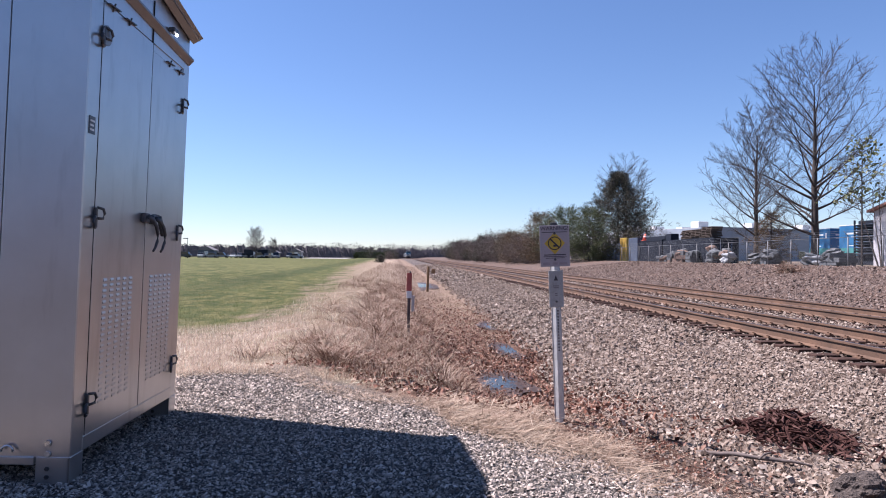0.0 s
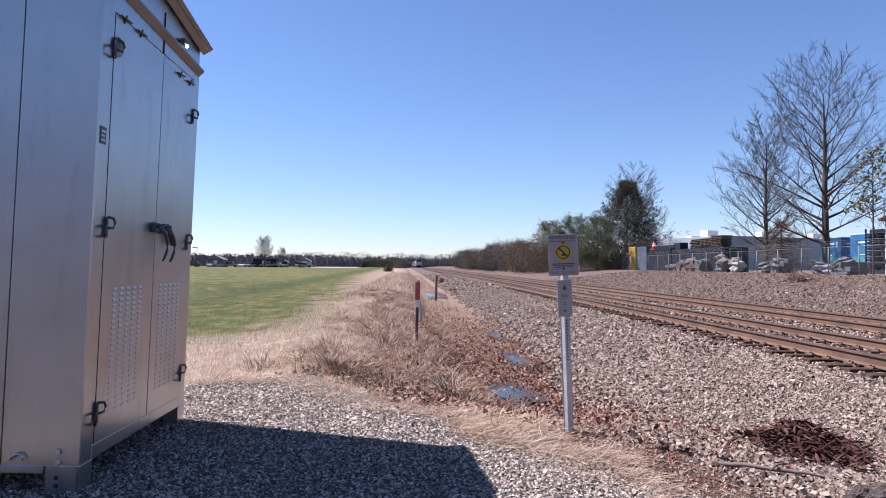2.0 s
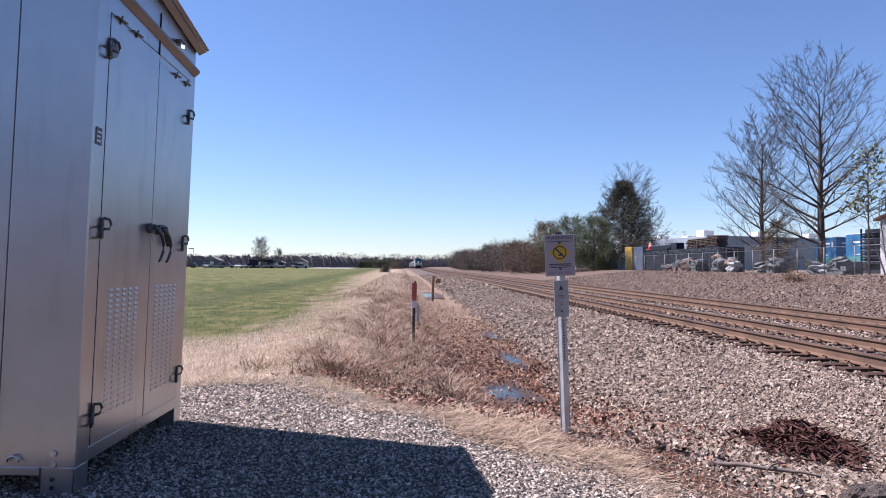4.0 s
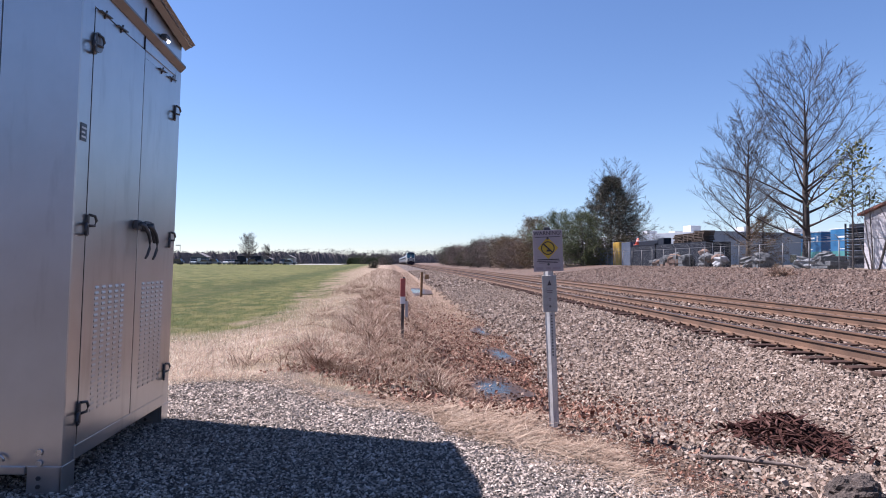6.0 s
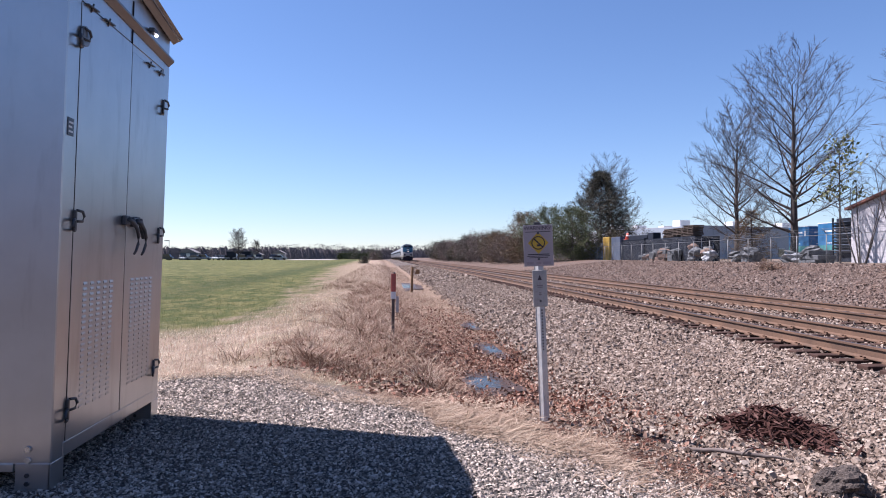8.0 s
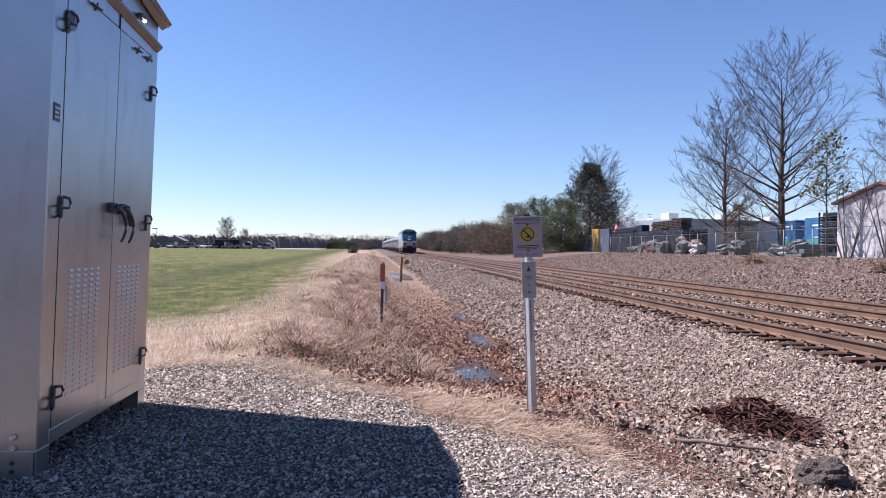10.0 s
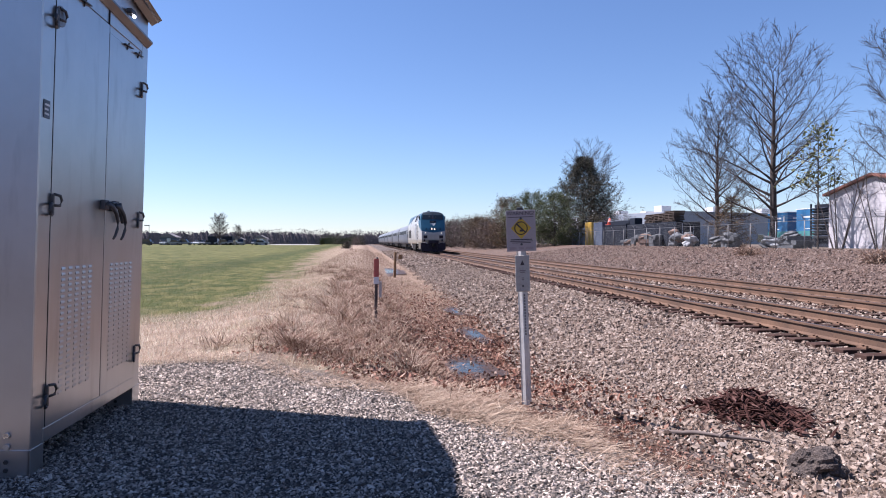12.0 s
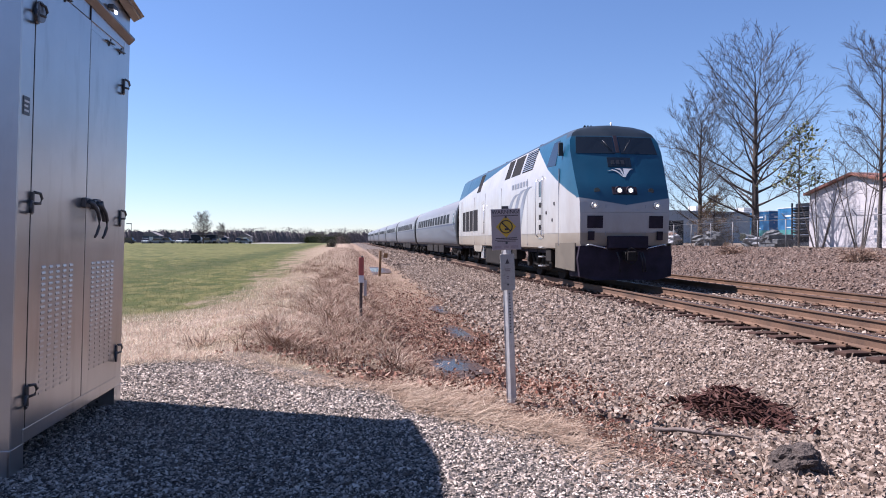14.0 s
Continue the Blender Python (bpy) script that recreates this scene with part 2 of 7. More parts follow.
def box(bm, x0, x1, y0, y1, z0, z1, bevel=0.0, mat=0, m=None):
    r = bmesh.ops.create_cube(bm, size=1.0)
    vs = r["verts"]
    for v in vs:
        v.co = Vector(((x0 + x1) / 2 + v.co.x * (x1 - x0), (y0 + y1) / 2 + v.co.y * (y1 - y0), (z0 + z1) / 2 + v.co.z * (z1 - z0)))
    fs = {f for v in vs for f in v.link_faces}
    if bevel:
        es = list({e for v in vs for e in v.link_edges})
        out = bmesh.ops.bevel(bm, geom=es, offset=bevel, segments=2, profile=0.5, affect="EDGES", clamp_overlap=True)
        fs = {f for f in fs if f.is_valid} | set(out["faces"])
        vs = list({v for f in fs for v in f.verts})
    for f in fs:
        f.material_index = mat
    if m is not None:
        bmesh.ops.transform(bm, matrix=m, verts=vs)
    return bm


def boxed(*args, **kw):
    return box(bmesh.new(), *args, **kw)


def tube(bm, a, b, r0, r1=None, n=10, caps=True, mat=0):
    """A rod from a to b."""
    a, b = Vector(a), Vector(b)
    r1 = r0 if r1 is None else r1
    q = (b - a).to_track_quat("Z", "Y").to_matrix()
    rings = []
    for p, r in ((a, r0), (b, r1)):
        rings.append([bm.verts.new(p + q @ Vector((r * math.cos(2 * math.pi * k / n), r * math.sin(2 * math.pi * k / n), 0))) for k in range(n)])
    fs = [bm.faces.new((rings[0][k], rings[0][(k + 1) % n], rings[1][(k + 1) % n], rings[1][k])) for k in range(n)]
    for f in fs:
        f.smooth = True
    if caps:
        fs += [bm.faces.new(rings[0][::-1]), bm.faces.new(rings[1])]
    for f in fs:
        f.material_index = mat
    return bm


def bent_rod(bm, points, r, n=8, tip=1.0):
    """A rod along several points."""
    pts = [Vector(p) for p in points]
    rings = []
    for k, p in enumerate(pts):
        d = (pts[min(k + 1, len(pts) - 1)] - pts[max(k - 1, 0)]).normalized()
        q = d.to_track_quat("Z", "Y").to_matrix()
        rings.append([bm.verts.new(p + q @ Vector((r * (1 + (tip - 1) * k / (len(pts) - 1)) * math.cos(2 * math.pi * j / n), r * (1 + (tip - 1) * k / (len(pts) - 1)) * math.sin(2 * math.pi * j / n), 0))) for j in range(n)])
    for u, v in zip(rings, rings[1:]):
        for j in range(n):
            f = bm.faces.new((u[j], u[(j + 1) % n], v[(j + 1) % n], v[j]))
            f.smooth = True
    bm.faces.new(rings[0][::-1]), bm.faces.new(rings[-1])
    return bm


def slab(bm, outline, plane, depth, mat=0):
    """A flat plate: outline points through plane(u, v, w), w from 0 to depth."""
    lo = [bm.verts.new(plane(u, v, 0.0)) for u, v in outline]
    hi = [bm.verts.new(plane(u, v, depth)) for u, v in outline]
    n = len(outline)
    fs = [bm.faces.new(lo[::-1]), bm.faces.new(hi)]
    fs += [bm.faces.new((lo[k], lo[(k + 1) % n], hi[(k + 1) % n], hi[k])) for k in range(n)]
    for f in fs:
        f.material_index = mat
    return bm


def merged(name, verts, faces, material, smooth_faces=False):
    me = bpy.data.meshes.new(name)
    me.from_pydata(verts, [], faces)
    me.materials.append(material)
    if smooth_faces:
        me.polygons.foreach_set("use_smooth", [True] * len(me.polygons))
    return me


def scattered(name, shapes, places, turns, sizes, material, pick=None):
    """Many copies of small shapes (arrays of points and triangles) in one mesh."""
    rng = np.random.default_rng(len(places))
    pick = rng.integers(0, len(shapes), len(places)) if pick is None else pick
    vs, fs, base = [], [], 0
    for k, (pts, tris) in enumerate(shapes):
        sel = np.nonzero(pick == k)[0]
        if not len(sel):
            continue
        v = np.einsum("nij,pj->npi", turns[sel] * sizes[sel][:, None, :], pts) + places[sel][:, None, :]
        f = tris[None] + (np.arange(len(sel)) * len(pts))[:, None, None] + base
        vs.append(v.reshape(-1, 3))
        fs.append(f.reshape(-1, tris.shape[1]))
        base += len(sel) * len(pts)
    v, f = np.concatenate(vs), np.concatenate(fs)
    me = bpy.data.meshes.new(name)
    me.vertices.add(len(v))
    me.vertices.foreach_set("co", v.astype(np.float32).ravel())
    w = f.shape[1]
    me.loops.add(f.size)
    me.loops.foreach_set("vertex_index", f.astype(np.int32).ravel())
    me.polygons.add(len(f))
    me.polygons.foreach_set("loop_start", np.arange(0, f.size, w, dtype=np.int32))
    me.polygons.foreach_set("use_smooth", np.zeros(len(f), bool))
    me.update(calc_edges=True)
    me.validate()
    me.materials.append(material)
    return new(name, me)


def random_turns(rng, n, tilt=math.pi, head=None):
    """n turns: any heading, leaning at most tilt."""
    a, b, c = rng.uniform(0, 2 * math.pi, n), rng.uniform(-tilt, tilt, n), rng.uniform(-tilt, tilt, n)
    if head:
        a = head[0] + rng.normal(0, head[1], n)
    ca, sa, cb, sb, cc, sc = np.cos(a), np.sin(a), np.cos(b), np.sin(b), np.cos(c), np.sin(c)
    o, l = np.zeros(n), np.ones(n)
    rz = np.stack([np.stack([ca, -sa, o], -1), np.stack([sa, ca, o], -1), np.stack([o, o, l], -1)], -2)
    rx = np.stack([np.stack([l, o, o], -1), np.stack([o, cb, -sb], -1), np.stack([o, sb, cb], -1)], -2)
    ry = np.stack([np.stack([cc, o, sc], -1), np.stack([o, l, o], -1), np.stack([-sc, o, cc], -1)], -2)
    return rz @ rx @ ry


STEEL_RUST = worn("rusty_steel", (0.106, 0.059, 0.034), 0.8, 0.0, 0.35, 1.2, 30, 0.25, (0.045, 0.022, 0.014), 0.6)
RAIL_HEAD = worn("polished_rail", (0.07, 0.052, 0.047), 0.42, 0.6, 0.2, 2, 50, 0.05)
TIE_WOOD = worn("creosoted_wood", (0.050, 0.030, 0.024), 0.9, 0, 0.4, 3, 25, 0.5, (0.04, 0.03, 0.025), 0.5)
TIE_WOOD.node_tree.nodes["Principled BSDF"].inputs["Specular IOR Level"].default_value = 0.08
BLACK_RUBBER = worn("black_rubber", (0.02, 0.02, 0.022), 0.7, 0, 0.3, 4, 60)
BLACK_PAINT = worn("black_paint", (0.022, 0.022, 0.025), 0.5, 0, 0.3, 4, 60)


# ---- the two tracks ----
def track(center, name_seed):
    """Two rails on wooden ties."""
    rng = random.Random(name_seed)
    line = thing("railway_track", pose(center, 0, RAIL_Z), "railway track with rusty rails on dark wooden ties", "railway track", "railway tracks", "structure")
    ys = [-60, 0, 20, 40, 60, 80, 100, 130, 160, 200, 250, 300, 360, 430, 520, 650, 800, 1000]
    prof = [(-0.075, -0.185), (0.075, -0.185), (0.075, -0.172), (0.012, -0.150), (0.010, -0.045), (0.037, -0.035), (0.037, -0.004), (0.030, 0.0),
            (-0.030, 0.0), (-0.037, -0.004), (-0.037, -0.035), (-0.010, -0.045), (-0.012, -0.150), (-0.075, -0.172)]
    for side in (-1, 1):
        bm = bmesh.new()
        rings = [[bm.verts.new((side * 0.753 + float(bend(y)) + px, y, float(rise(y)) + pz)) for px, pz in prof] for y in ys]
        for u, v in zip(rings, rings[1:]):
            for j in range(len(prof)):
                f = bm.faces.new((u[j], v[j], v[(j + 1) % len(prof)], u[(j + 1) % len(prof)]))
                f.material_index = 1 if j == 7 else 0
        part("rail", bm, [STEEL_RUST, RAIL_HEAD], line, "rusty steel rail with a worn head")
    tie = bmesh.new()
    box(tie, -1.295, 1.295, -0.115, 0.115, -0.36, -0.190, 0.012)
    me = bpy.data.meshes.new("tie")
    tie.to_mesh(me)
    tie.free()
    me.materials.append(TIE_WOOD)
    plate = bmesh.new()
    box(plate, -0.17, 0.17, -0.09, 0.09, -0.192, -0.172)
    for px, py in ((-0.10, 0.06), (0.10, -0.06), (-0.13, -0.05), (0.13, 0.05)):
        box(plate, px - 0.018, px + 0.018, py - 0.014, py + 0.014, -0.172, -0.150)
    pme = bpy.data.meshes.new("tie_plate")
    plate.to_mesh(pme)
    plate.free()
    pme.materials.append(STEEL_RUST)
    for k in range(150):
        y = -4 + k * 0.508 + rng.uniform(-0.03, 0.03)
        ob = new("tie", me)
        ob.parent = line
        ob.matrix_basis = pose(rng.uniform(-0.05, 0.05), y, float(rise(y)) + rng.uniform(-0.012, 0.006), 0, 0, rng.uniform(-1.6, 1.6))
        if k < 70:
            for side in (-1, 1):
                p = new("tie_plate", pme)
                p.parent = line
                p.matrix_basis = pose(side * 0.753, y, float(rise(y)))
    far = bmesh.new()
    for k in range(330):
        y = 72.3 + k * 0.508
        b = float(bend(y))
        box(far, b - 1.295, b + 1.295, y - 0.115, y + 0.115, GRADE * y - 0.36, GRADE * y - 0.19)
    part("far_ties", far, TIE_WOOD, line, kind="stuff")
    return line


track(TRACK_X, 1)
track(TRACK_2_X, 2)


# ---- the signal cabinet ----
def brushed(name, color=(0.58, 0.58, 0.585), rough=0.29):
    n = Nodes(name)
    big = n.noise(1.3, 5, 0.6)
    streak = n.noise(4, 2, 0.5, stretch=(3, 3, 0.3))
    smear = n.noise(2.2, 4, 0.6, stretch=(2.5, 2.5, 0.5))
    c = n.mix(n.span(big, 0.3, 0.7), tuple(v * 0.82 for v in color), color)
    c = n.mix(n.span(streak, 0.5, 0.8, 0, 0.05), c, (0.30, 0.30, 0.31))
    c = n.mix(n.span(smear, 0.56, 0.78, 0, 0.40), c, (0.22, 0.21, 0.21))
    r = n.math("ADD", n.span(streak, 0.25, 0.8, rough - 0.004, rough + 0.012), n.span(big, 0.3, 0.7, -0.02, 0.04))
    return n.done(c, r, 0.92)


ALUMINIUM = brushed("brushed_aluminium", (0.58, 0.575, 0.58), 0.295)
TRIM = brushed("dull_aluminium_trim", (0.26, 0.25, 0.25), 0.42)
POST_STEEL = worn("bright_galvanised_post", (0.50, 0.50, 0.50), 0.34, 0.35, 0.15, 8, 40, 0.1)
GALVANISED = worn("galvanised_steel", (0.62, 0.62, 0.62), 0.28, 0.95, 0.18, 8, 40, 0.1)
DARK_STEEL = worn("dark_steel", (0.085, 0.085, 0.09), 0.45, 0.7, 0.3, 6, 50)
GAP_BLACK = worn("gap_black", (0.015, 0.015, 0.017), 0.9)
DARK_LABEL = worn("dark_label", (0.05, 0.06, 0.075), 0.4)
WHITE_PAINT = worn("white_paint", (0.632, 0.632, 0.624), 0.5, 0, 0.06, 2, 40, 0.08, dirt_much=0.12)


def signal_cabinet():
    """Right-hand wall in the plane x = 0, front wall in y = 0."""
    W, D, T = 2.30, 1.93, 3.10
    cab = thing("signal_cabinet", pose(-2.0, 4.31, 0.0, 0, 1.75, 0), "tall brushed aluminium signal cabinet on short legs beside the track", "cabinet")
    part("body", boxed(-W, -0.012, 0.012, D, 0.20, T, 0.004), ALUMINIUM, cab)
    # corner posts, beams and a stepped front wall
    for y0, y1 in ((0.0, 0.1675), (D - 0.138, D)):
        bm = boxed(-0.10, 0.0, y0, y1, 0.16, T, 0.006)
        part("corner_post", bm, ALUMINIUM, cab)
    part("bottom_beam", boxed(-0.06, 0.006, 0.14, D - 0.135, 0.165, 0.255, 0.005), ALUMINIUM, cab)
    part("front_panel", boxed(-0.466, -0.003, -0.006, 0.02, 0.16, T, 0.003), ALUMINIUM, cab)
    part("front_panel", boxed(-1.35, -0.474, -0.006, 0.02, 0.16, T, 0.003), ALUMINIUM, cab)
    part("front_panel", boxed(-W, -1.358, -0.006, 0.02, 0.16, T, 0.003), ALUMINIUM, cab)
    part("front_sill", boxed(-W, -0.21, -0.016, 0.05, 0.115, 0.165, 0.004), ALUMINIUM, cab)
    # legs with bolts
    for lx, ly in ((-0.20, -0.012), (-0.20, D - 0.16), (-W, -0.012), (-W, D - 0.16)):
        leg = part("leg", boxed(lx, lx + 0.20, ly, ly + 0.012, 0.0, 0.165, 0.003), ALUMINIUM, cab)
        bm = boxed(lx + 0.188, lx + 0.203, ly, ly + 0.17, 0.0, 0.165, 0.003)
        part("leg_flange", bm, ALUMINIUM, leg)
        for bz in (0.045, 0.095, 0.185, 0.25):
            b = bmesh.new()
            tube(b, (lx + 0.07, ly - 0.010, bz), (lx + 0.07, ly + 0.004, bz), 0.014 if bz < 0.15 else 0.020, n=6)
            part("bolt", b, DARK_STEEL if bz < 0.15 else GALVANISED, leg)
    part("skid", boxed(-0.60, -0.24, 0.55, 0.70, 0.0, 0.17, 0.005), DARK_STEEL, cab)
    part("skid", boxed(-0.60, -0.24, 1.15, 1.30, 0.0, 0.17, 0.005), DARK_STEEL, cab)
    ring = bmesh.new()
    bent_rod(ring, [(-0.36 + 0.035 * math.cos(a), -0.03, 0.20 + 0.035 * math.sin(a)) for a in [k * math.pi / 6 for k in range(7)]], 0.007)
    part("lifting_ring", ring, GALVANISED, cab)
    # two doors with louvers
    lm = bmesh.new()
    w, h, d = 0.058, 0.021, 0.0042
    prof = [(0, -h / 2), (d, -h / 2 + 0.002), (d * 0.75, 0), (0, h / 2)]
    a = [lm.verts.new((p, -w / 2, q)) for p, q in prof]
    b = [lm.verts.new((p, w / 2, q)) for p, q in prof]
    for k in range(3):
        lm.faces.new((a[k], b[k], b[k + 1], a[k + 1]))
    lm.faces.new(a[::-1]), lm.faces.new(b)
    louver = bpy.data.meshes.new("louver")
    lm.to_mesh(louver)
    lm.free()
    louver.materials.append(ALUMINIUM)
    for y0, y1, v0, v1, top, clips in ((0.170, 1.030, 0.33, 0.82, 3.03, (0.29, 0.56)), (1.045, 1.785, 1.17, 1.65, 2.975, (1.40, 1.65))):
        part("door_gap", boxed(-0.02, 0.001, y0 - 0.003, y1 + 0.003, 0.252, top + 0.003), GAP_BLACK, cab)
        door = part("door", boxed(-0.01, 0.005, y0, y1, 0.255, top, 0.003), ALUMINIUM, cab)
        for col in range(5):
            for row in range(23):
                lv = new("louver", louver)
                lv.parent = door
                lv.matrix_basis = pose(0.005, v0 + 0.03 + (v1 - v0 - 0.06) * col / 4, 1.235 - row * 0.0365)
        # fold at the top and thin clips
        for cy in clips:
            c = bmesh.new()
            box(c, 0.006, 0.028, -0.085, 0.085, -0.0035, 0.0035, m=pose(0, cy, top + 0.004, 3, 0, 0))
            tube(c, (0.006, cy, top - 0.025), (0.022, cy, top + 0.03), 0.006, n=6)
            part("clip", c, DARK_STEEL, door)
    # hinges
    for hy, zs, back in ((0.165, (2.80, 1.64, 0.45), 1), (1.765, (2.71, 1.60, 0.46), -1)):
        for hz in zs:
            h = part("hinge", boxed(0.0, 0.020, hy - 0.012, hy + 0.012, hz - 0.065, hz + 0.065, 0.004), DARK_STEEL, cab, "dark hinge with two steel loops")
            for s in (-1, 1):
                r = bmesh.new()
                oy = s * 0.012
                bent_rod(r, [(0.016, hy + oy, hz + 0.065 * s), (0.030, hy + s * 0.062, hz + 0.060 * s), (0.034, hy + s * 0.078, hz + 0.030 * s), (0.030, hy + s * 0.062, hz - 0.002 * s), (0.016, hy + oy, hz - 0.005 * s)], 0.009)
                part("hinge_loop", r, DARK_STEEL, h)
    dd = bmesh.new()
    tube(dd, (0.010, 0.205, 2.82), (0.018, 0.205, 2.82), 0.065, n=20)
    part("hinge_plate", dd, TRIM, cab, "round aluminium plate behind a hinge")
    # two lever handles with a padlock cover
    for hy, hz in ((0.985, 1.66), (1.145, 1.655)):
        base = boxed(0.005, 0.045, hy - 0.055, hy + 0.035, hz - 0.012, hz + 0.062, 0.010)
        hd = part("handle_plate", base, DARK_STEEL, cab, "black lever handle")
        lv = bmesh.new()
        pts = [(0.06, hy - 0.05, hz + 0.035), (0.080, hy - 0.01, hz + 0.015), (0.090, hy + 0.045, hz - 0.035), (0.095, hy + 0.068, hz - 0.09), (0.095, hy + 0.062, hz - 0.15), (0.09, hy + 0.035, hz - 0.20), (0.085, hy + 0.01, hz - 0.225)]
        bent_rod(lv, pts, 0.018, tip=0.45)
        part("lever", lv, DARK_STEEL, hd)
    cov = bmesh.new()
    box(cov, 0.0, 0.028, -0.026, 0.026, -0.085, 0.085, 0.008, m=pose(0.03, 1.265, 1.635, 38, 0, 0))
    box(cov, 0.004, 0.04, 1.16, 1.235, 1.685, 1.725, 0.006)
    part("hasp", cov, DARK_STEEL, cab)
    # label
    lab = part("label_plate", boxed(0.0, 0.004, 0.035, 0.115, 2.16, 2.27), DARK_LABEL, cab, "small dark label plate")
    for k, (a, b) in enumerate(((0.045, 0.105), (0.045, 0.09), (0.045, 0.10))):
        part("label_line", boxed(0.004, 0.006, a, b, 2.235 - k * 0.028, 2.247 - k * 0.028), WHITE_PAINT, lab)
    # trim below the gable, gable wall, roof with overhang, lamp
    drip = bmesh.new()
    slab(drip, [(-0.02, 3.172), (0.004, 3.174), (0.044, 3.216), (0.044, 3.232), (-0.02, 3.245)], lambda u, v, w: (u, w - 0.02, v + 0.012 - 0.042 * w), D + 0.005)
    bmesh.ops.recalc_face_normals(drip, faces=drip.faces)
    part("drip_trim", drip, TRIM, cab)
    part("panel_joint", boxed(-0.01, 0.0025, 1.031, 1.044, 2.97, 3.36), GAP_BLACK, cab)
    gable = bmesh.new()
    slab(gable, [(0.006, 3.045), (D - 0.006, 3.045), (D - 0.006, 3.365), (D / 2, 3.49), (0.006, 3.365)], lambda u, v, w: (-0.004 - w, u, v), W - 0.01)
    bmesh.ops.recalc_face_normals(gable, faces=gable.faces)
    part("gable", gable, ALUMINIUM, cab)
    roof = bmesh.new()
    for s in (-1, 1):
        a, b, c = (D / 2, D + 0.025, 1) if s > 0 else (D / 2, -0.06, -1)
        out = [(a, 3.515), (b, 3.385), (b, 3.345), (a, 3.475)]
        slab(roof, out, lambda u, v, w: (-W - 0.12 + w, u, v), W + 0.20)
        slab(roof, [(0, 0), (1, 0), (1, 1), (0, 1)], lambda u, v, w: (0.02 + 0.085 * v - 0.02 * w, a + (b - a) * u, 3.445 - 0.13 * u + 0.055 * v + 0.02 * w), 1.0)
    bmesh.ops.recalc_face_normals(roof, faces=roof.faces)
    part("roof", roof, TRIM, cab)
    lamp = part("wall_lamp", boxed(0.0, 0.05, 1.36, 1.46, 3.235, 3.275, 0.01), DARK_STEEL, cab, "small wall lamp that is lit")
    n = Nodes("lamp_glow")
    n.bsdf.inputs["Emission Color"].default_value = (1.0, 0.96, 0.88, 1)
    n.bsdf.inputs["Emission Strength"].default_value = 4
    glow = n.done((0.9, 0.9, 0.85), 0.2)
    bulb = bmesh.new()
    bmesh.ops.create_uvsphere(bulb, u_segments=12, v_segments=8, radius=0.014, matrix=Matrix.Translation((0.045, 1.425, 3.225)))
    part("bulb", bulb, glow, lamp, shade=True)
    return cab


signal_cabinet()


# ---- the warning sign on its post ----
SIGN_YELLOW = worn("sign_yellow", (0.527, 0.340, 0.025), 0.5, 0, 0.1, 6, 60, 0.05)
SIGN_FACE = worn("sign_face", (0.36, 0.305, 0.30), 0.55, 0, 0.06, 5, 80, 0.05, dirt_much=0.15)
SIGN_INK = worn("sign_ink", (0.035, 0.025, 0.03), 0.6)


def lettering(name, text, size, m, material, parent):
    cu = bpy.data.curves.new(name, "FONT")
    cu.body, cu.size, cu.align_x, cu.align_y, cu.extrude = text, size, "CENTER", "CENTER", 0.0006
    cu.materials.append(material)
    ob = new(name, cu)
    ob.parent = parent
    ob.matrix_basis = m
    return ob


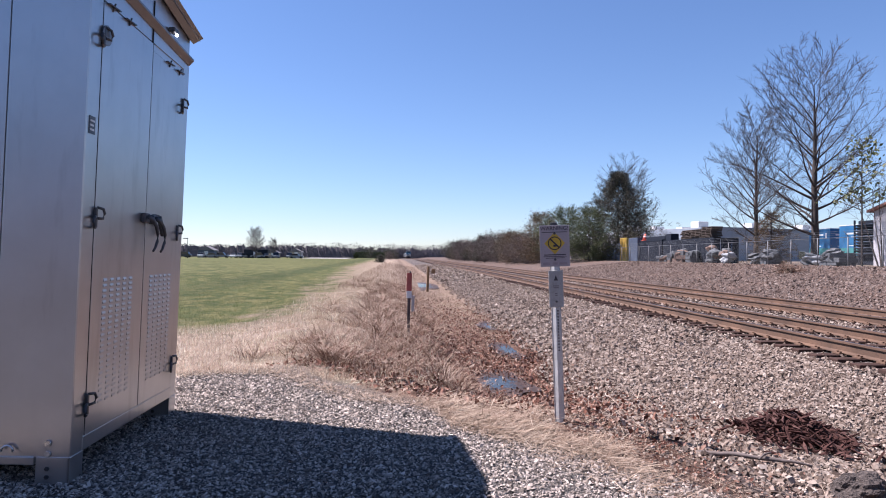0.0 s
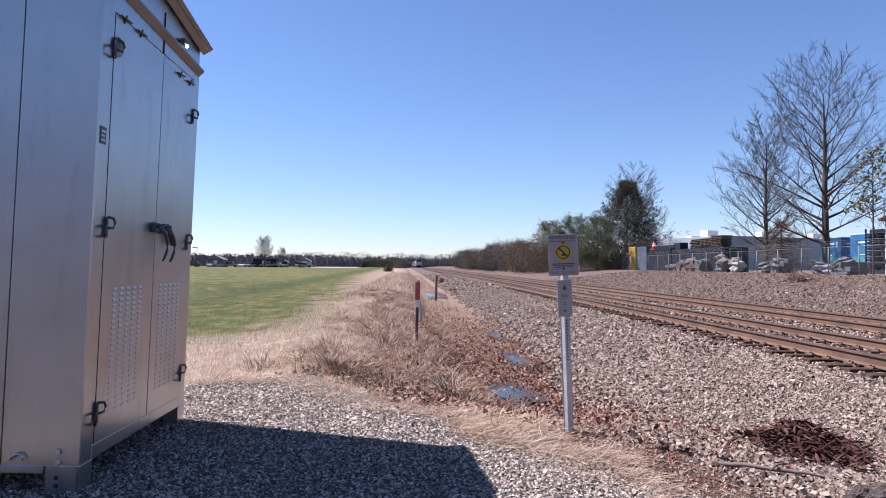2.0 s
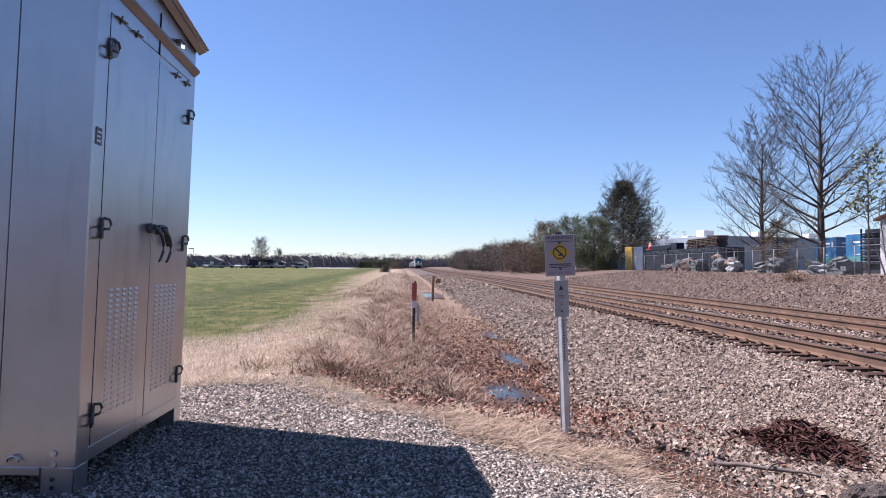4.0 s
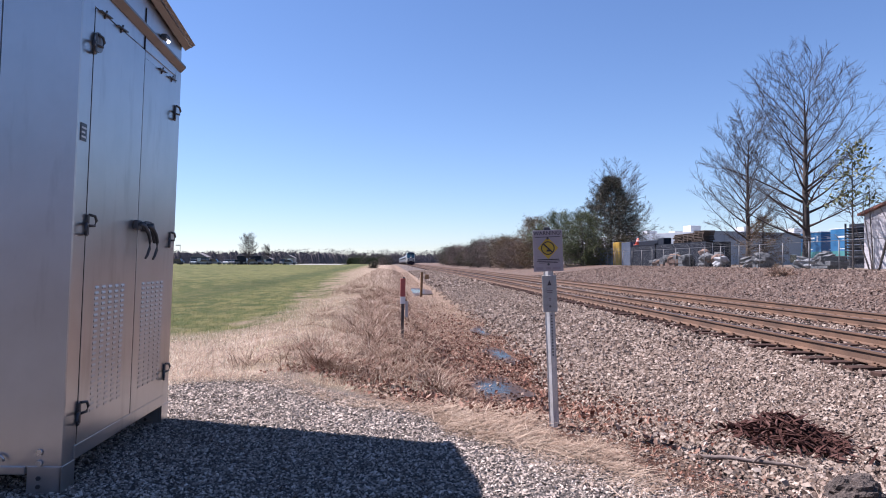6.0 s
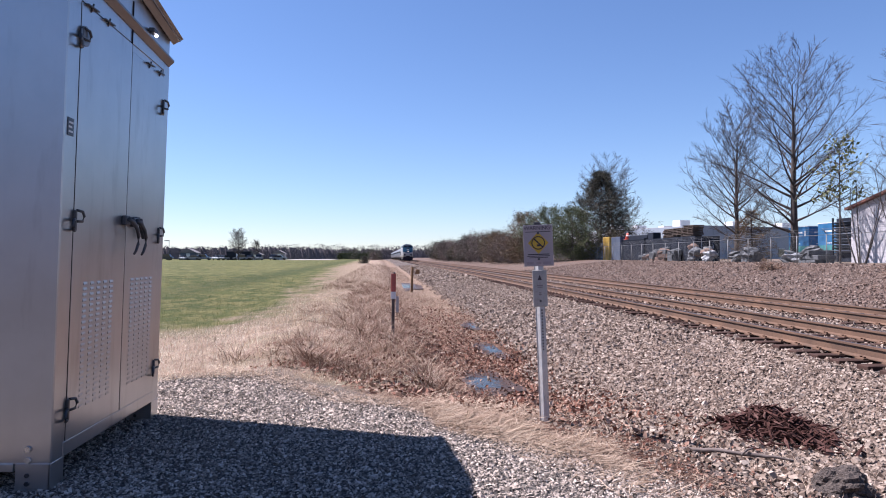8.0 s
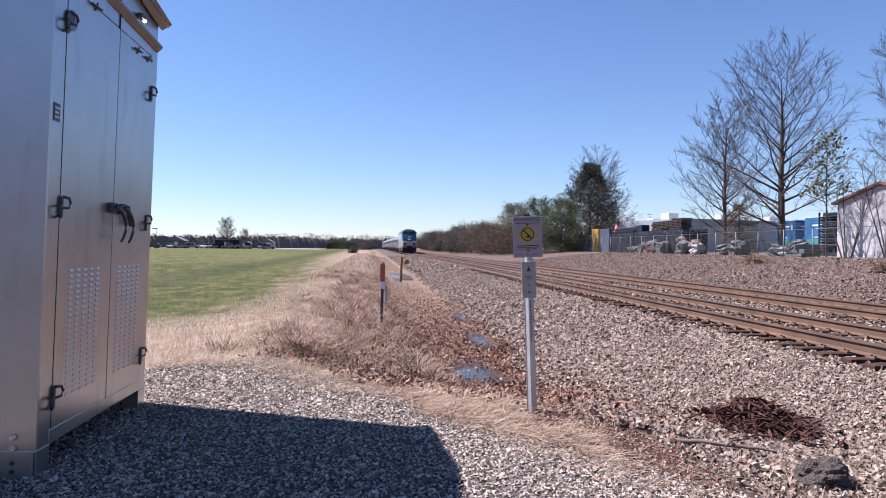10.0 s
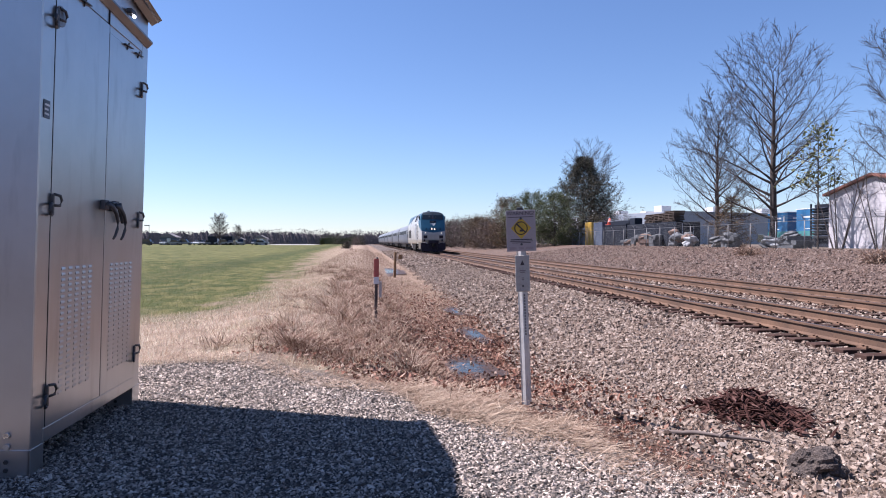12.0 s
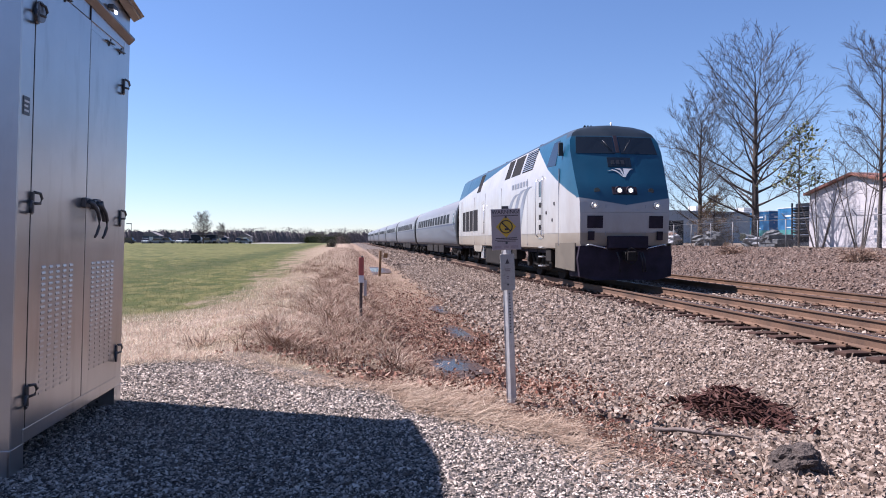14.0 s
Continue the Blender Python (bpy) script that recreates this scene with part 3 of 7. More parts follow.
def warning_sign():
    s = thing("warning_sign", pose(1.385, 5.77, 0.0, 0, -2.2, -6), "pale warning sign on a perforated galvanised steel post", "sign")
    post = bmesh.new()
    # a U-shaped channel post
    prof = [(-0.042, 0.030), (-0.034, 0.030), (-0.008, 0.0), (0.026, 0.0), (0.032, 0.030), (0.042, 0.030), (0.042, 0.034), (0.029, 0.034), (0.023, 0.004), (-0.006, 0.004), (-0.032, 0.034), (-0.042, 0.034)]
    lo = [post.verts.new((x, y, -0.25)) for x, y in prof]
    hi = [post.verts.new((x, y, 1.66)) for x, y in prof]
    for k in range(len(prof)):
        j = (k + 1) % len(prof)
        post.faces.new((lo[k], lo[j], hi[j], hi[k]))
    post.faces.new(hi)
    p = part("post", post, POST_STEEL, s)
    hole = boxed(0.004, 0.016, -0.0012, 0.002, -0.006, 0.006)
    hm = bpy.data.meshes.new("hole")
    hole.to_mesh(hm)
    hole.free()
    hm.materials.append(GAP_BLACK)
    for k in range(14):
        h = new("hole", hm)
        h.parent = p
        h.matrix_basis = pose(0.0, 0, 0.955 - k * 0.026)
    face = part("sign_plate", boxed(-0.127, 0.127, -0.006, -0.002, 1.335, 1.690, 0.001), SIGN_FACE, s, "pale plate with a yellow diamond")
    f = -0.0064
    lettering("word", "WARNING!", 0.047, pose(0, f - 0.001, 1.662, 90, 0, 0), SIGN_INK, face)
    part("rule", boxed(-0.108, 0.108, f - 0.001, f, 1.628, 1.633), SIGN_INK, face)
    dia = bmesh.new()
    slab(dia, [(0, 0.095), (0.088, 0), (0, -0.095), (-0.088, 0)], lambda u, v, w: (u, f - w, 1.535 + v), 0.0012)
    part("diamond", dia, SIGN_YELLOW, face, "yellow diamond")
    rb = bmesh.new()
    bent_rod(rb, [(0.054 * math.cos(a), f - 0.002, 1.535 + 0.054 * math.sin(a)) for a in [k * math.pi / 12 for k in range(25)]], 0.0045, 4)
    part("ban_ring", rb, SIGN_INK, face)
    part("ban_bar", box(bmesh.new(), -0.052, 0.052, f - 0.004, f - 0.001, -0.006, 0.006, m=pose(0, 0, 1.535, 0, 45, 0)), SIGN_INK, face)
    part("digger_shape", boxed(-0.012, 0.016, f - 0.003, f - 0.0012, 1.505, 1.522), SIGN_INK, face)
    for z, w, h in ((1.432, 0.092, 0.008), (1.419, 0.098, 0.005), (1.406, 0.080, 0.005)):
        part("text_line", boxed(-w, w, f - 0.001, f, z, z + h), SIGN_INK, face)
    for x0, x1 in ((-0.105, -0.045), (-0.02, 0.02), (0.035, 0.10)):
        part("text_line", boxed(x0, x1, f - 0.001, f, 1.350, 1.372), worn("faded_ink", (0.30, 0.24, 0.25), 0.6), face)
    for bz in (1.618, 1.395):
        b = bmesh.new()
        tube(b, (0, f - 0.008, bz), (0, f, bz), 0.011, n=6)
        part("bolt", b, DARK_STEEL, face)
    part("post_tip", boxed(-0.03, 0.03, 0.004, 0.026, 1.66, 1.715, 0.004), DARK_STEEL, s)
    dec = part("marker_strip", boxed(-0.062, 0.062, -0.010, -0.002, 0.985, 1.30, 0.004), worn("faded_strip", (0.36, 0.34, 0.31), 0.6, 0, 0.12, 9), s, "faded grey marker strip")
    tri = bmesh.new()
    slab(tri, [(-0.018, 0), (0.018, 0), (0, 0.045)], lambda u, v, w: (u, -0.0105 - w, 1.215 + v), 0.001)
    part("triangle", tri, SIGN_INK, dec)
    for z, w in ((1.165, 0.026), (1.15, 0.022), (1.10, 0.010), (1.085, 0.010)):
        part("text_line", boxed(-w, w, -0.0115, -0.0103, z, z + 0.008), worn("faded_ink_strip", (0.16, 0.13, 0.13), 0.6), dec)
    b = bmesh.new()
    tube(b, (0, -0.016, 1.035), (0, -0.010, 1.035), 0.010, n=6)
    part("bolt", b, DARK_STEEL, dec)
    return s


warning_sign()


# ---- marker stakes in the ditch ----
def marker_stake():
    s = thing("marker_stake", pose(0.165, 12.3, -0.12, 0, 0.6, 4), "dark steel stake with a red and white marker top", "stake")
    part("pole", boxed(-0.027, 0.027, -0.012, 0.012, -0.2, 0.80, 0.003), worn("dark_pole", (0.06, 0.045, 0.045), 0.7), s)
    part("red_panel", boxed(-0.045, 0.045, -0.018, 0.016, 0.92, 1.245, 0.004), worn("faded_red", (0.36, 0.085, 0.07), 0.6, 0, 0.2, 6), s, "faded red panel")
    part("white_panel", boxed(-0.045, 0.045, -0.018, 0.016, 0.79, 0.92, 0.004), WHITE_PAINT, s, "white panel")
    part("side_tag", boxed(0.045, 0.10, 0.0, 0.01, 0.55, 0.84, 0.003), worn("pale_tag", (0.42, 0.38, 0.36), 0.6), s, "pale side tag")
    part("cap", boxed(0.0, 0.03, -0.012, 0.012, 1.245, 1.275, 0.003), DARK_STEEL, s)
    return s


marker_stake()


def wood_stake():
    s = thing("wooden_stake", pose(1.42, 34.5, float(ground_z(1.2, 34.5)), 0, 2, 10), "weathered brown wooden stake with a nailed board", "stake")
    wood = worn("weathered_wood", (0.20, 0.115, 0.055), 0.85, 0, 0.3, 5, 30, 0.4)
    part("stake_pole", boxed(-0.07, 0.05, -0.05, 0.05, -0.3, 1.28, 0.01), wood, s)
    part("board", box(bmesh.new(), 0.04, 0.24, -0.06, -0.02, 0.95, 1.18, 0.01, m=pose(0, 0, 0, 0, 6, 0)), wood, s)
    return s


wood_stake()


# ---- puddles in the ditch ----
def puddle(x, y, rx, ry, seed, z):
    n = Nodes("ditch_water")
    px, py, _ = n.xyz()
    r2 = n.math("ADD", n.math("POWER", n.math("ABSOLUTE", n.math("DIVIDE", px, rx)), 2.0), n.math("POWER", n.math("ABSOLUTE", n.math("DIVIDE", py, ry)), 2.0))
    shore = n.math("ADD", n.math("SQRT", r2), n.math("MULTIPLY", n.math("SUBTRACT", n.noise(7.0 / (1 + ry), 5, 0.65), 0.5), 2.4))
    mud = n.span(shore, 0.52, 0.74)
    n.bump(n.math("ADD", n.noise(11, 4), n.math("MULTIPLY", mud, n.noise(45, 4))), 0.3, 0.02)
    wet = n.mix(n.span(n.noise(16, 4), 0.35, 0.65), (0.022, 0.014, 0.010), (0.075, 0.042, 0.028))
    mat = n.done(n.mix(mud, (0.03, 0.026, 0.02), wet), n.span(mud, 0, 1, 0.10, 0.6), 0.0, Specular_IOR_Level=n.span(mud, 0, 1, 0.16, 0.3))
    bm = bmesh.new()
    vs = []
    for k in range(40):
        a = 2 * math.pi * k / 40
        r = 1 + 0.55 * noise.noise((math.cos(a) * 1.6 + seed, math.sin(a) * 1.6, seed))
        vs.append(bm.verts.new((1.3 * rx * r * math.cos(a), 1.3 * ry * r * math.sin(a), 0)))
    bm.faces.new(vs)
    me = bpy.data.meshes.new("puddle")
    bm.to_mesh(me)
    bm.free()
    me.materials.append(mat)
    ob = new("puddle", me)
    ob.matrix_basis = pose(x, y, z)
    return tagged(ob, "shallow puddle of water among brown leaves in the ditch", "puddle", "ditch puddles")


PUDDLES = [(1.43, 9.75, 0.38, 0.70, 1.0, -0.381), (2.16, 13.3, 0.28, 0.85, 4.0, -0.378), (2.35, 17.5, 0.22, 0.9, 6.0, -0.338), (1.25, 41.5, 0.85, 5.0, 9.0, -0.280)]
for row in PUDDLES:
    puddle(*row)


# ---- a lump of old asphalt, a stick ----
def lump(name, m, size, seed, material, label, category):
    bm = bmesh.new()
    bmesh.ops.create_icosphere(bm, subdivisions=4, radius=1.0)
    for v in bm.verts:
        p = v.co.copy()
        k = 1 + 0.30 * noise.noise(p * 1.3 + Vector((seed, 0, 0))) + 0.20 * noise.noise(p * 4 + Vector((0, seed, 0))) + 0.14 * noise.noise(p * 10) + 0.07 * noise.noise(p * 23)
        v.co = Vector((p.x * size[0], p.y * size[1], max(p.z, -0.35) * size[2])) * k
    me = bpy.data.meshes.new(name)
    bm.to_mesh(me)
    bm.free()
    me.materials.append(material)
    ob = new(name, me)
    ob.matrix_basis = m
    return tagged(ob, label, category)


def asphalt_material():
    n = Nodes("old_asphalt")
    grit = n.node("TexVoronoi", Vector=n.place(), Scale=80.0)
    c = n.mix(n.span(grit.outputs["Color"], 0.2, 0.9), (0.060, 0.046, 0.039), (0.125, 0.10, 0.085))
    c = n.mix(n.span(grit.outputs["Distance"], 0.3, 0.6, 0, 0.5), c, (0.04, 0.036, 0.035))
    n.bump(n.math("ADD", n.math("MULTIPLY", grit.outputs["Distance"], -1.0), n.noise(18, 5, 0.7)), 0.5, 0.03)
    return n.done(c, 0.95, 0.0, Specular_IOR_Level=0.2)


ASPHALT = asphalt_material()
lump("asphalt_lump", pose(3.02, 4.28, -0.12, 0, 0, 20), (0.21, 0.16, 0.125), 5.0, ASPHALT, "rough dark lump of old asphalt on the ballast", "asphalt lump")


def stick():
    bm = bmesh.new()
    ends = [(0, 0, 0), (0.20, -0.10, 0.025), (0.42, -0.21, 0.015), (0.58, -0.30, 0.02), (0.70, -0.36, 0.0)]
    pts = [tuple(Vector(a).lerp(Vector(b), k / 4)) for a, b in zip(ends, ends[1:]) for k in range(4)] + [ends[-1]]
    bent_rod(bm, pts, 0.021, 7, tip=0.45)
    for v in bm.verts:
        v.co += Vector((0, 0, 1)) * 0.012 * noise.noise(v.co * 9) + noise.noise_vector(v.co * 40) * 0.006
    bent_rod(bm, [(0.36, -0.25, 0.02), (0.42, -0.22, 0.05), (0.47, -0.22, 0.06)], 0.008, 5)
    me = bpy.data.meshes.new("dead_branch")
    bm.to_mesh(me)
    bm.free()
    me.materials.append(worn("dead_wood", (0.125, 0.098, 0.085), 0.9, 0, 0.3, 9, 40, 0.5))
    ob = new("dead_branch", me)
    ob.matrix_basis = pose(2.30, 5.14, float(ground_z(2.5, 5.0)) + 0.025)
    return tagged(ob, "dead grey-brown branch lying on the stones", "branch")


stick()


# ---- the train ----
SPEED, NOSE_END = 29.4, 18.42


def livery(name, teal_nose=True):
    """Silver-white body paint with a teal nose and dark roof."""
    n = Nodes(name)
    x, y, z = n.xyz()
    ax = n.math("ABSOLUTE", x)
    white = n.mix(n.span(n.noise(0.7, 5), 0.3, 0.7), (0.308, 0.300, 0.292), (0.368, 0.360, 0.352))
    grime = n.noise(1.4, 5, 0.65, stretch=(1, 1, 0.35))
    white = n.mix(n.math("MULTIPLY", n.span(grime, 0.38, 0.70, 0, 0.75), n.span(z, 3.4, 1.3)), white, (0.240, 0.204, 0.168))
    tan = n.mix(n.span(grime, 0.3, 0.7), (0.208, 0.180, 0.144), (0.272, 0.240, 0.196))
    c = n.mix(n.span(z, 1.50, 1.48), white, tan)
    teal = n.mix(n.span(n.noise(1.1, 4), 0.3, 0.7), (0.006, 0.051, 0.094), (0.010, 0.068, 0.120))
    # nose: below a shallow V; side: a line that climbs backwards
    on_face = n.math("SUBTRACT", z, n.math("ADD", 2.27, n.math("MULTIPLY", ax, 0.16)))
    on_side = n.math("SUBTRACT", z, n.math("ADD", 2.42, n.math("MULTIPLY", y, 0.43)))
    which = n.math("GREATER_THAN", y, 0.22)
    d = n.math("ADD", n.math("MULTIPLY", on_side, which), n.math("MULTIPLY", on_face, n.math("SUBTRACT", 1.0, which)))
    c = n.mix(n.span(d, -0.012, 0.012), c, teal)
    # a band that widens backwards along the slanting upper side
    tail = n.math("SUBTRACT", n.math("ADD", z, n.math("MULTIPLY", y, 0.088)), 5.27)
    c = n.mix(n.math("MULTIPLY", n.span(tail, -0.012, 0.012), n.math("GREATER_THAN", y, 5.0)), c, (0.016, 0.056, 0.092))
    roof = n.mix(n.span(grime, 0.3, 0.7), (0.015, 0.022, 0.029), (0.030, 0.038, 0.046))
    c = n.mix(n.span(n.math("ADD", z, n.span(y, 1.6, 1.5, 0, 0.17)), 4.48, 4.53), c, roof)
    n.bump(n.noise(60, 2), 0.03, 0.003)
    return n.done(c, n.span(grime, 0.3, 0.7, 0.28, 0.45), 0.0, Coat_Weight=0.15)


LOCO_PAINT = livery("locomotive_paint")
DARK_GLASS = Nodes("dark_glass").done((0.012, 0.016, 0.022), 0.06, 0.0, Specular_IOR_Level=0.55)
COACH_GLASS = Nodes("coach_glass").done((0.012, 0.013, 0.016), 0.5, 0.0, Specular_IOR_Level=0.05)
TRUCK_GREY = worn("truck_grey", (0.022, 0.020, 0.019), 0.9, 0.0, 0.4, 3, 30, 0.2, (0.06, 0.045, 0.03), 0.35)
PILOT_BLACK = worn("pilot_black", (0.024, 0.019, 0.029), 0.75, 0, 0.4, 3, 40, 0.1, (0.05, 0.04, 0.03), 0.3)
SILVER = worn("silver_trim", (0.62, 0.63, 0.65), 0.3, 0.8, 0.1, 4, 50)
LOGO_GREY = worn("logo_grey", (0.16, 0.175, 0.21), 0.45)
REFLECTOR = worn("lamp_reflector", (0.50, 0.48, 0.46), 0.25, 0.8, 0.2, 20, 60)
LOUVER_BLACK = worn("louver_black", (0.014, 0.014, 0.016), 0.85)

for dull in (LOUVER_BLACK, PILOT_BLACK, TRUCK_GREY):
    dull.node_tree.nodes["Principled BSDF"].inputs["Specular IOR Level"].default_value = 0.12


def glowing(name, color, strength):
    n = Nodes(name)
    n.bsdf.inputs["Emission Color"].default_value = (*color, 1)
    n.bsdf.inputs["Emission Strength"].default_value = strength
    return n.done(color, 0.2)


HEAD_GLOW = glowing("headlight_glow", (1.0, 0.82, 0.58), 2.2)
DITCH_GLOW = glowing("ditch_light_glow", (1.0, 0.78, 0.48), 1.8)


def wheelset(parent, y, r=0.50, material=TRUCK_GREY):
    bm = bmesh.new()
    for s in (-1, 1):
        tube(bm, (s * 0.69, y, r), (s * 0.82, y, r), r, n=24)
        tube(bm, (s * 0.66, y, r), (s * 0.69, y, r), r + 0.028, n=24)
        tube(bm, (s * 0.82, y, r), (s * 0.95, y, r), 0.12, n=12)
    tube(bm, (-0.66, y, r), (0.66, y, r), 0.085, n=10)
    return part("wheelset", bm, material, parent)


def truck(parent, y, base, r=0.50, label=""):
    t = part("truck", boxed(-0.7, 0.7, y - 0.35, y + 0.35, 0.55, 0.85, 0.03), TRUCK_GREY, parent, label)
    for s in (-1, 1):
        bm = bmesh.new()
        side = [(-base / 2 - 0.55, 0.62), (-base / 2 - 0.25, 0.85), (-0.5, 0.80), (-0.3, 0.62), (0.3, 0.62), (0.5, 0.80), (base / 2 + 0.25, 0.85), (base / 2 + 0.55, 0.62), (base / 2 + 0.4, 0.46),
                (base / 2 - 0.35, 0.44), (0.4, 0.36), (-0.4, 0.36), (-base / 2 + 0.35, 0.44), (-base / 2 - 0.4, 0.46)]
        slab(bm, side, lambda u, v, w: (s * (0.98 + w), y + u, v), 0.13)
        bmesh.ops.recalc_face_normals(bm, faces=bm.faces)
        for e in (-1, 1):
            tube(bm, (s * 1.10, y + e * base / 2, r), (s * 1.22, y + e * base / 2, r), 0.17, n=12)
            tube(bm, (s * 1.08, y + e * 0.32, 0.46), (s * 1.08, y + e * 0.32, 0.92), 0.10, n=10)
            tube(bm, (s * 1.14, y + e * 0.7, 0.55), (s * 1.20, y + e * (base / 2 - 0.2), 1.0), 0.035, n=8)
        part("side_frame", bm, TRUCK_GREY, t)
    for e in (-1, 1):
        wheelset(t, y + e * base / 2, r)
    return t


HALF = [(1.36, 0.98), (1.50, 1.04), (1.525, 1.20), (1.525, 1.49), (1.525, 2.00), (1.525, 2.42), (1.525, 2.95), (1.515, 3.50), (1.40, 3.86), (1.28, 4.22), (1.17, 4.50), (0.98, 4.65), (0.68, 4.75), (0.33, 4.80)]
NOSE_HALF = [(1.10, 0.98), (1.24, 1.04), (1.30, 1.20), (1.31, 1.49), (1.32, 2.00), (1.33, 2.42), (1.36, 2.95), (1.38, 3.50), (1.39, 3.86), (1.35, 4.20), (1.22, 4.44), (1.02, 4.58), (0.70, 4.67), (0.33, 4.71)]
RAKE = [0.16, 0.10, 0.05, 0.02, 0.0, 0.03, 0.28, 0.53, 0.69, 0.86, 1.00, 1.10, 1.18, 1.24]


def nose_y(z):
    return float(np.interp(z, [p[1] for p in NOSE_HALF], RAKE))


def loco_body():
    bm = bmesh.new()
    stations = []
    n = len(HALF)

    def ring(pts):
        return [bm.verts.new(p) for p in pts]
    front = [(-x, RAKE[k], z) for k, (x, z) in enumerate(NOSE_HALF)] + [(x, RAKE[k], z) for k, (x, z) in reversed(list(enumerate(NOSE_HALF)))]
    stations.append(ring(front))
    for back, mixed in ((0.55, 0.62), (1.25, 1.0)):
        pts = []
        for s, order in ((-1, range(n)), (1, reversed(range(n)))):
            for k in order:
                (xa, za), (xb, zb) = NOSE_HALF[k], HALF[k]
                pts.append((s * (xa + (xb - xa) * mixed), RAKE[k] + back, za + (zb - za) * mixed))
        stations.append(ring(pts))
    full = [(-x, z) for x, z in HALF] + [(x, z) for x, z in reversed(HALF)]
    for y in (3.2, 6, 9, 12, 15, 18, 20.3):
        stations.append(ring([(x, y, z) for x, z in full]))
    stations.append(ring([(x * 0.93, 20.62, 0.98 + (z - 0.98) * 0.985) for x, z in full]))
    m = 2 * n
    for a, b in zip(stations, stations[1:]):
        for k in range(m):
            j = (k + 1) % m
            bm.faces.new((a[k], a[j], b[j], b[k]))
    bm.faces.new(stations[-1])
    # the face, with a shallow bulge
    cols = 8
    rows = []
    for k in range(n):
        l, r = stations[0][k], stations[0][m - 1 - k]
        row = [l]
        for c in range(1, cols):
            u = c / cols
            p = l.co.lerp(r.co, u)
            p.y -= 0.10 * (1 - (2 * u - 1) ** 2)
            row.append(bm.verts.new(p))
        rows.append(row + [r])
    for a, b in zip(rows, rows[1:]):
        for c in range(cols):
            bm.faces.new((a[c], a[c + 1], b[c + 1], b[c]))
    # close the roof's front edge and the bottom's
    bm.faces.new(rows[-1][::-1]) if len(rows[-1]) > 2 else None
    bm.faces.new(rows[0])
    bmesh.ops.recalc_face_normals(bm, faces=bm.faces)
    for f in bm.faces:
        f.smooth = True
    return bm


def face_pane(x0, x1, z0, z1, lift=0.012, thick=0.02, cut=0.0):
    """A plate that lies on the raked face."""
    bm = bmesh.new()

    def at(x, z, w):
        return (x, nose_y(z) - 0.10 * (1 - min(1, abs(x) / 1.3) ** 2) - lift - w, z)
    out = []
    steps_x = 6
    for k in range(steps_x + 1):
        out.append((x0 + (x1 - x0) * k / steps_x, z0))
    for k in range(steps_x + 1):
        out.append((x1 - (x1 - x0) * k / steps_x - (cut if k == 0 and x1 > 0 else 0) + (cut if k == steps_x and x0 < 0 else 0), z1))
    slab(bm, out, at, thick)
    bmesh.ops.recalc_face_normals(bm, faces=bm.faces)
    return bm


def slope_point(s, y, v, w):
    """A point on the slanting upper side: v from 0 below to 1 above."""
    x, z = 1.515 + (1.17 - 1.515) * v, 3.50 + (4.50 - 3.50) * v
    return (s * (x + w * 0.9), y, z + w * 0.45)


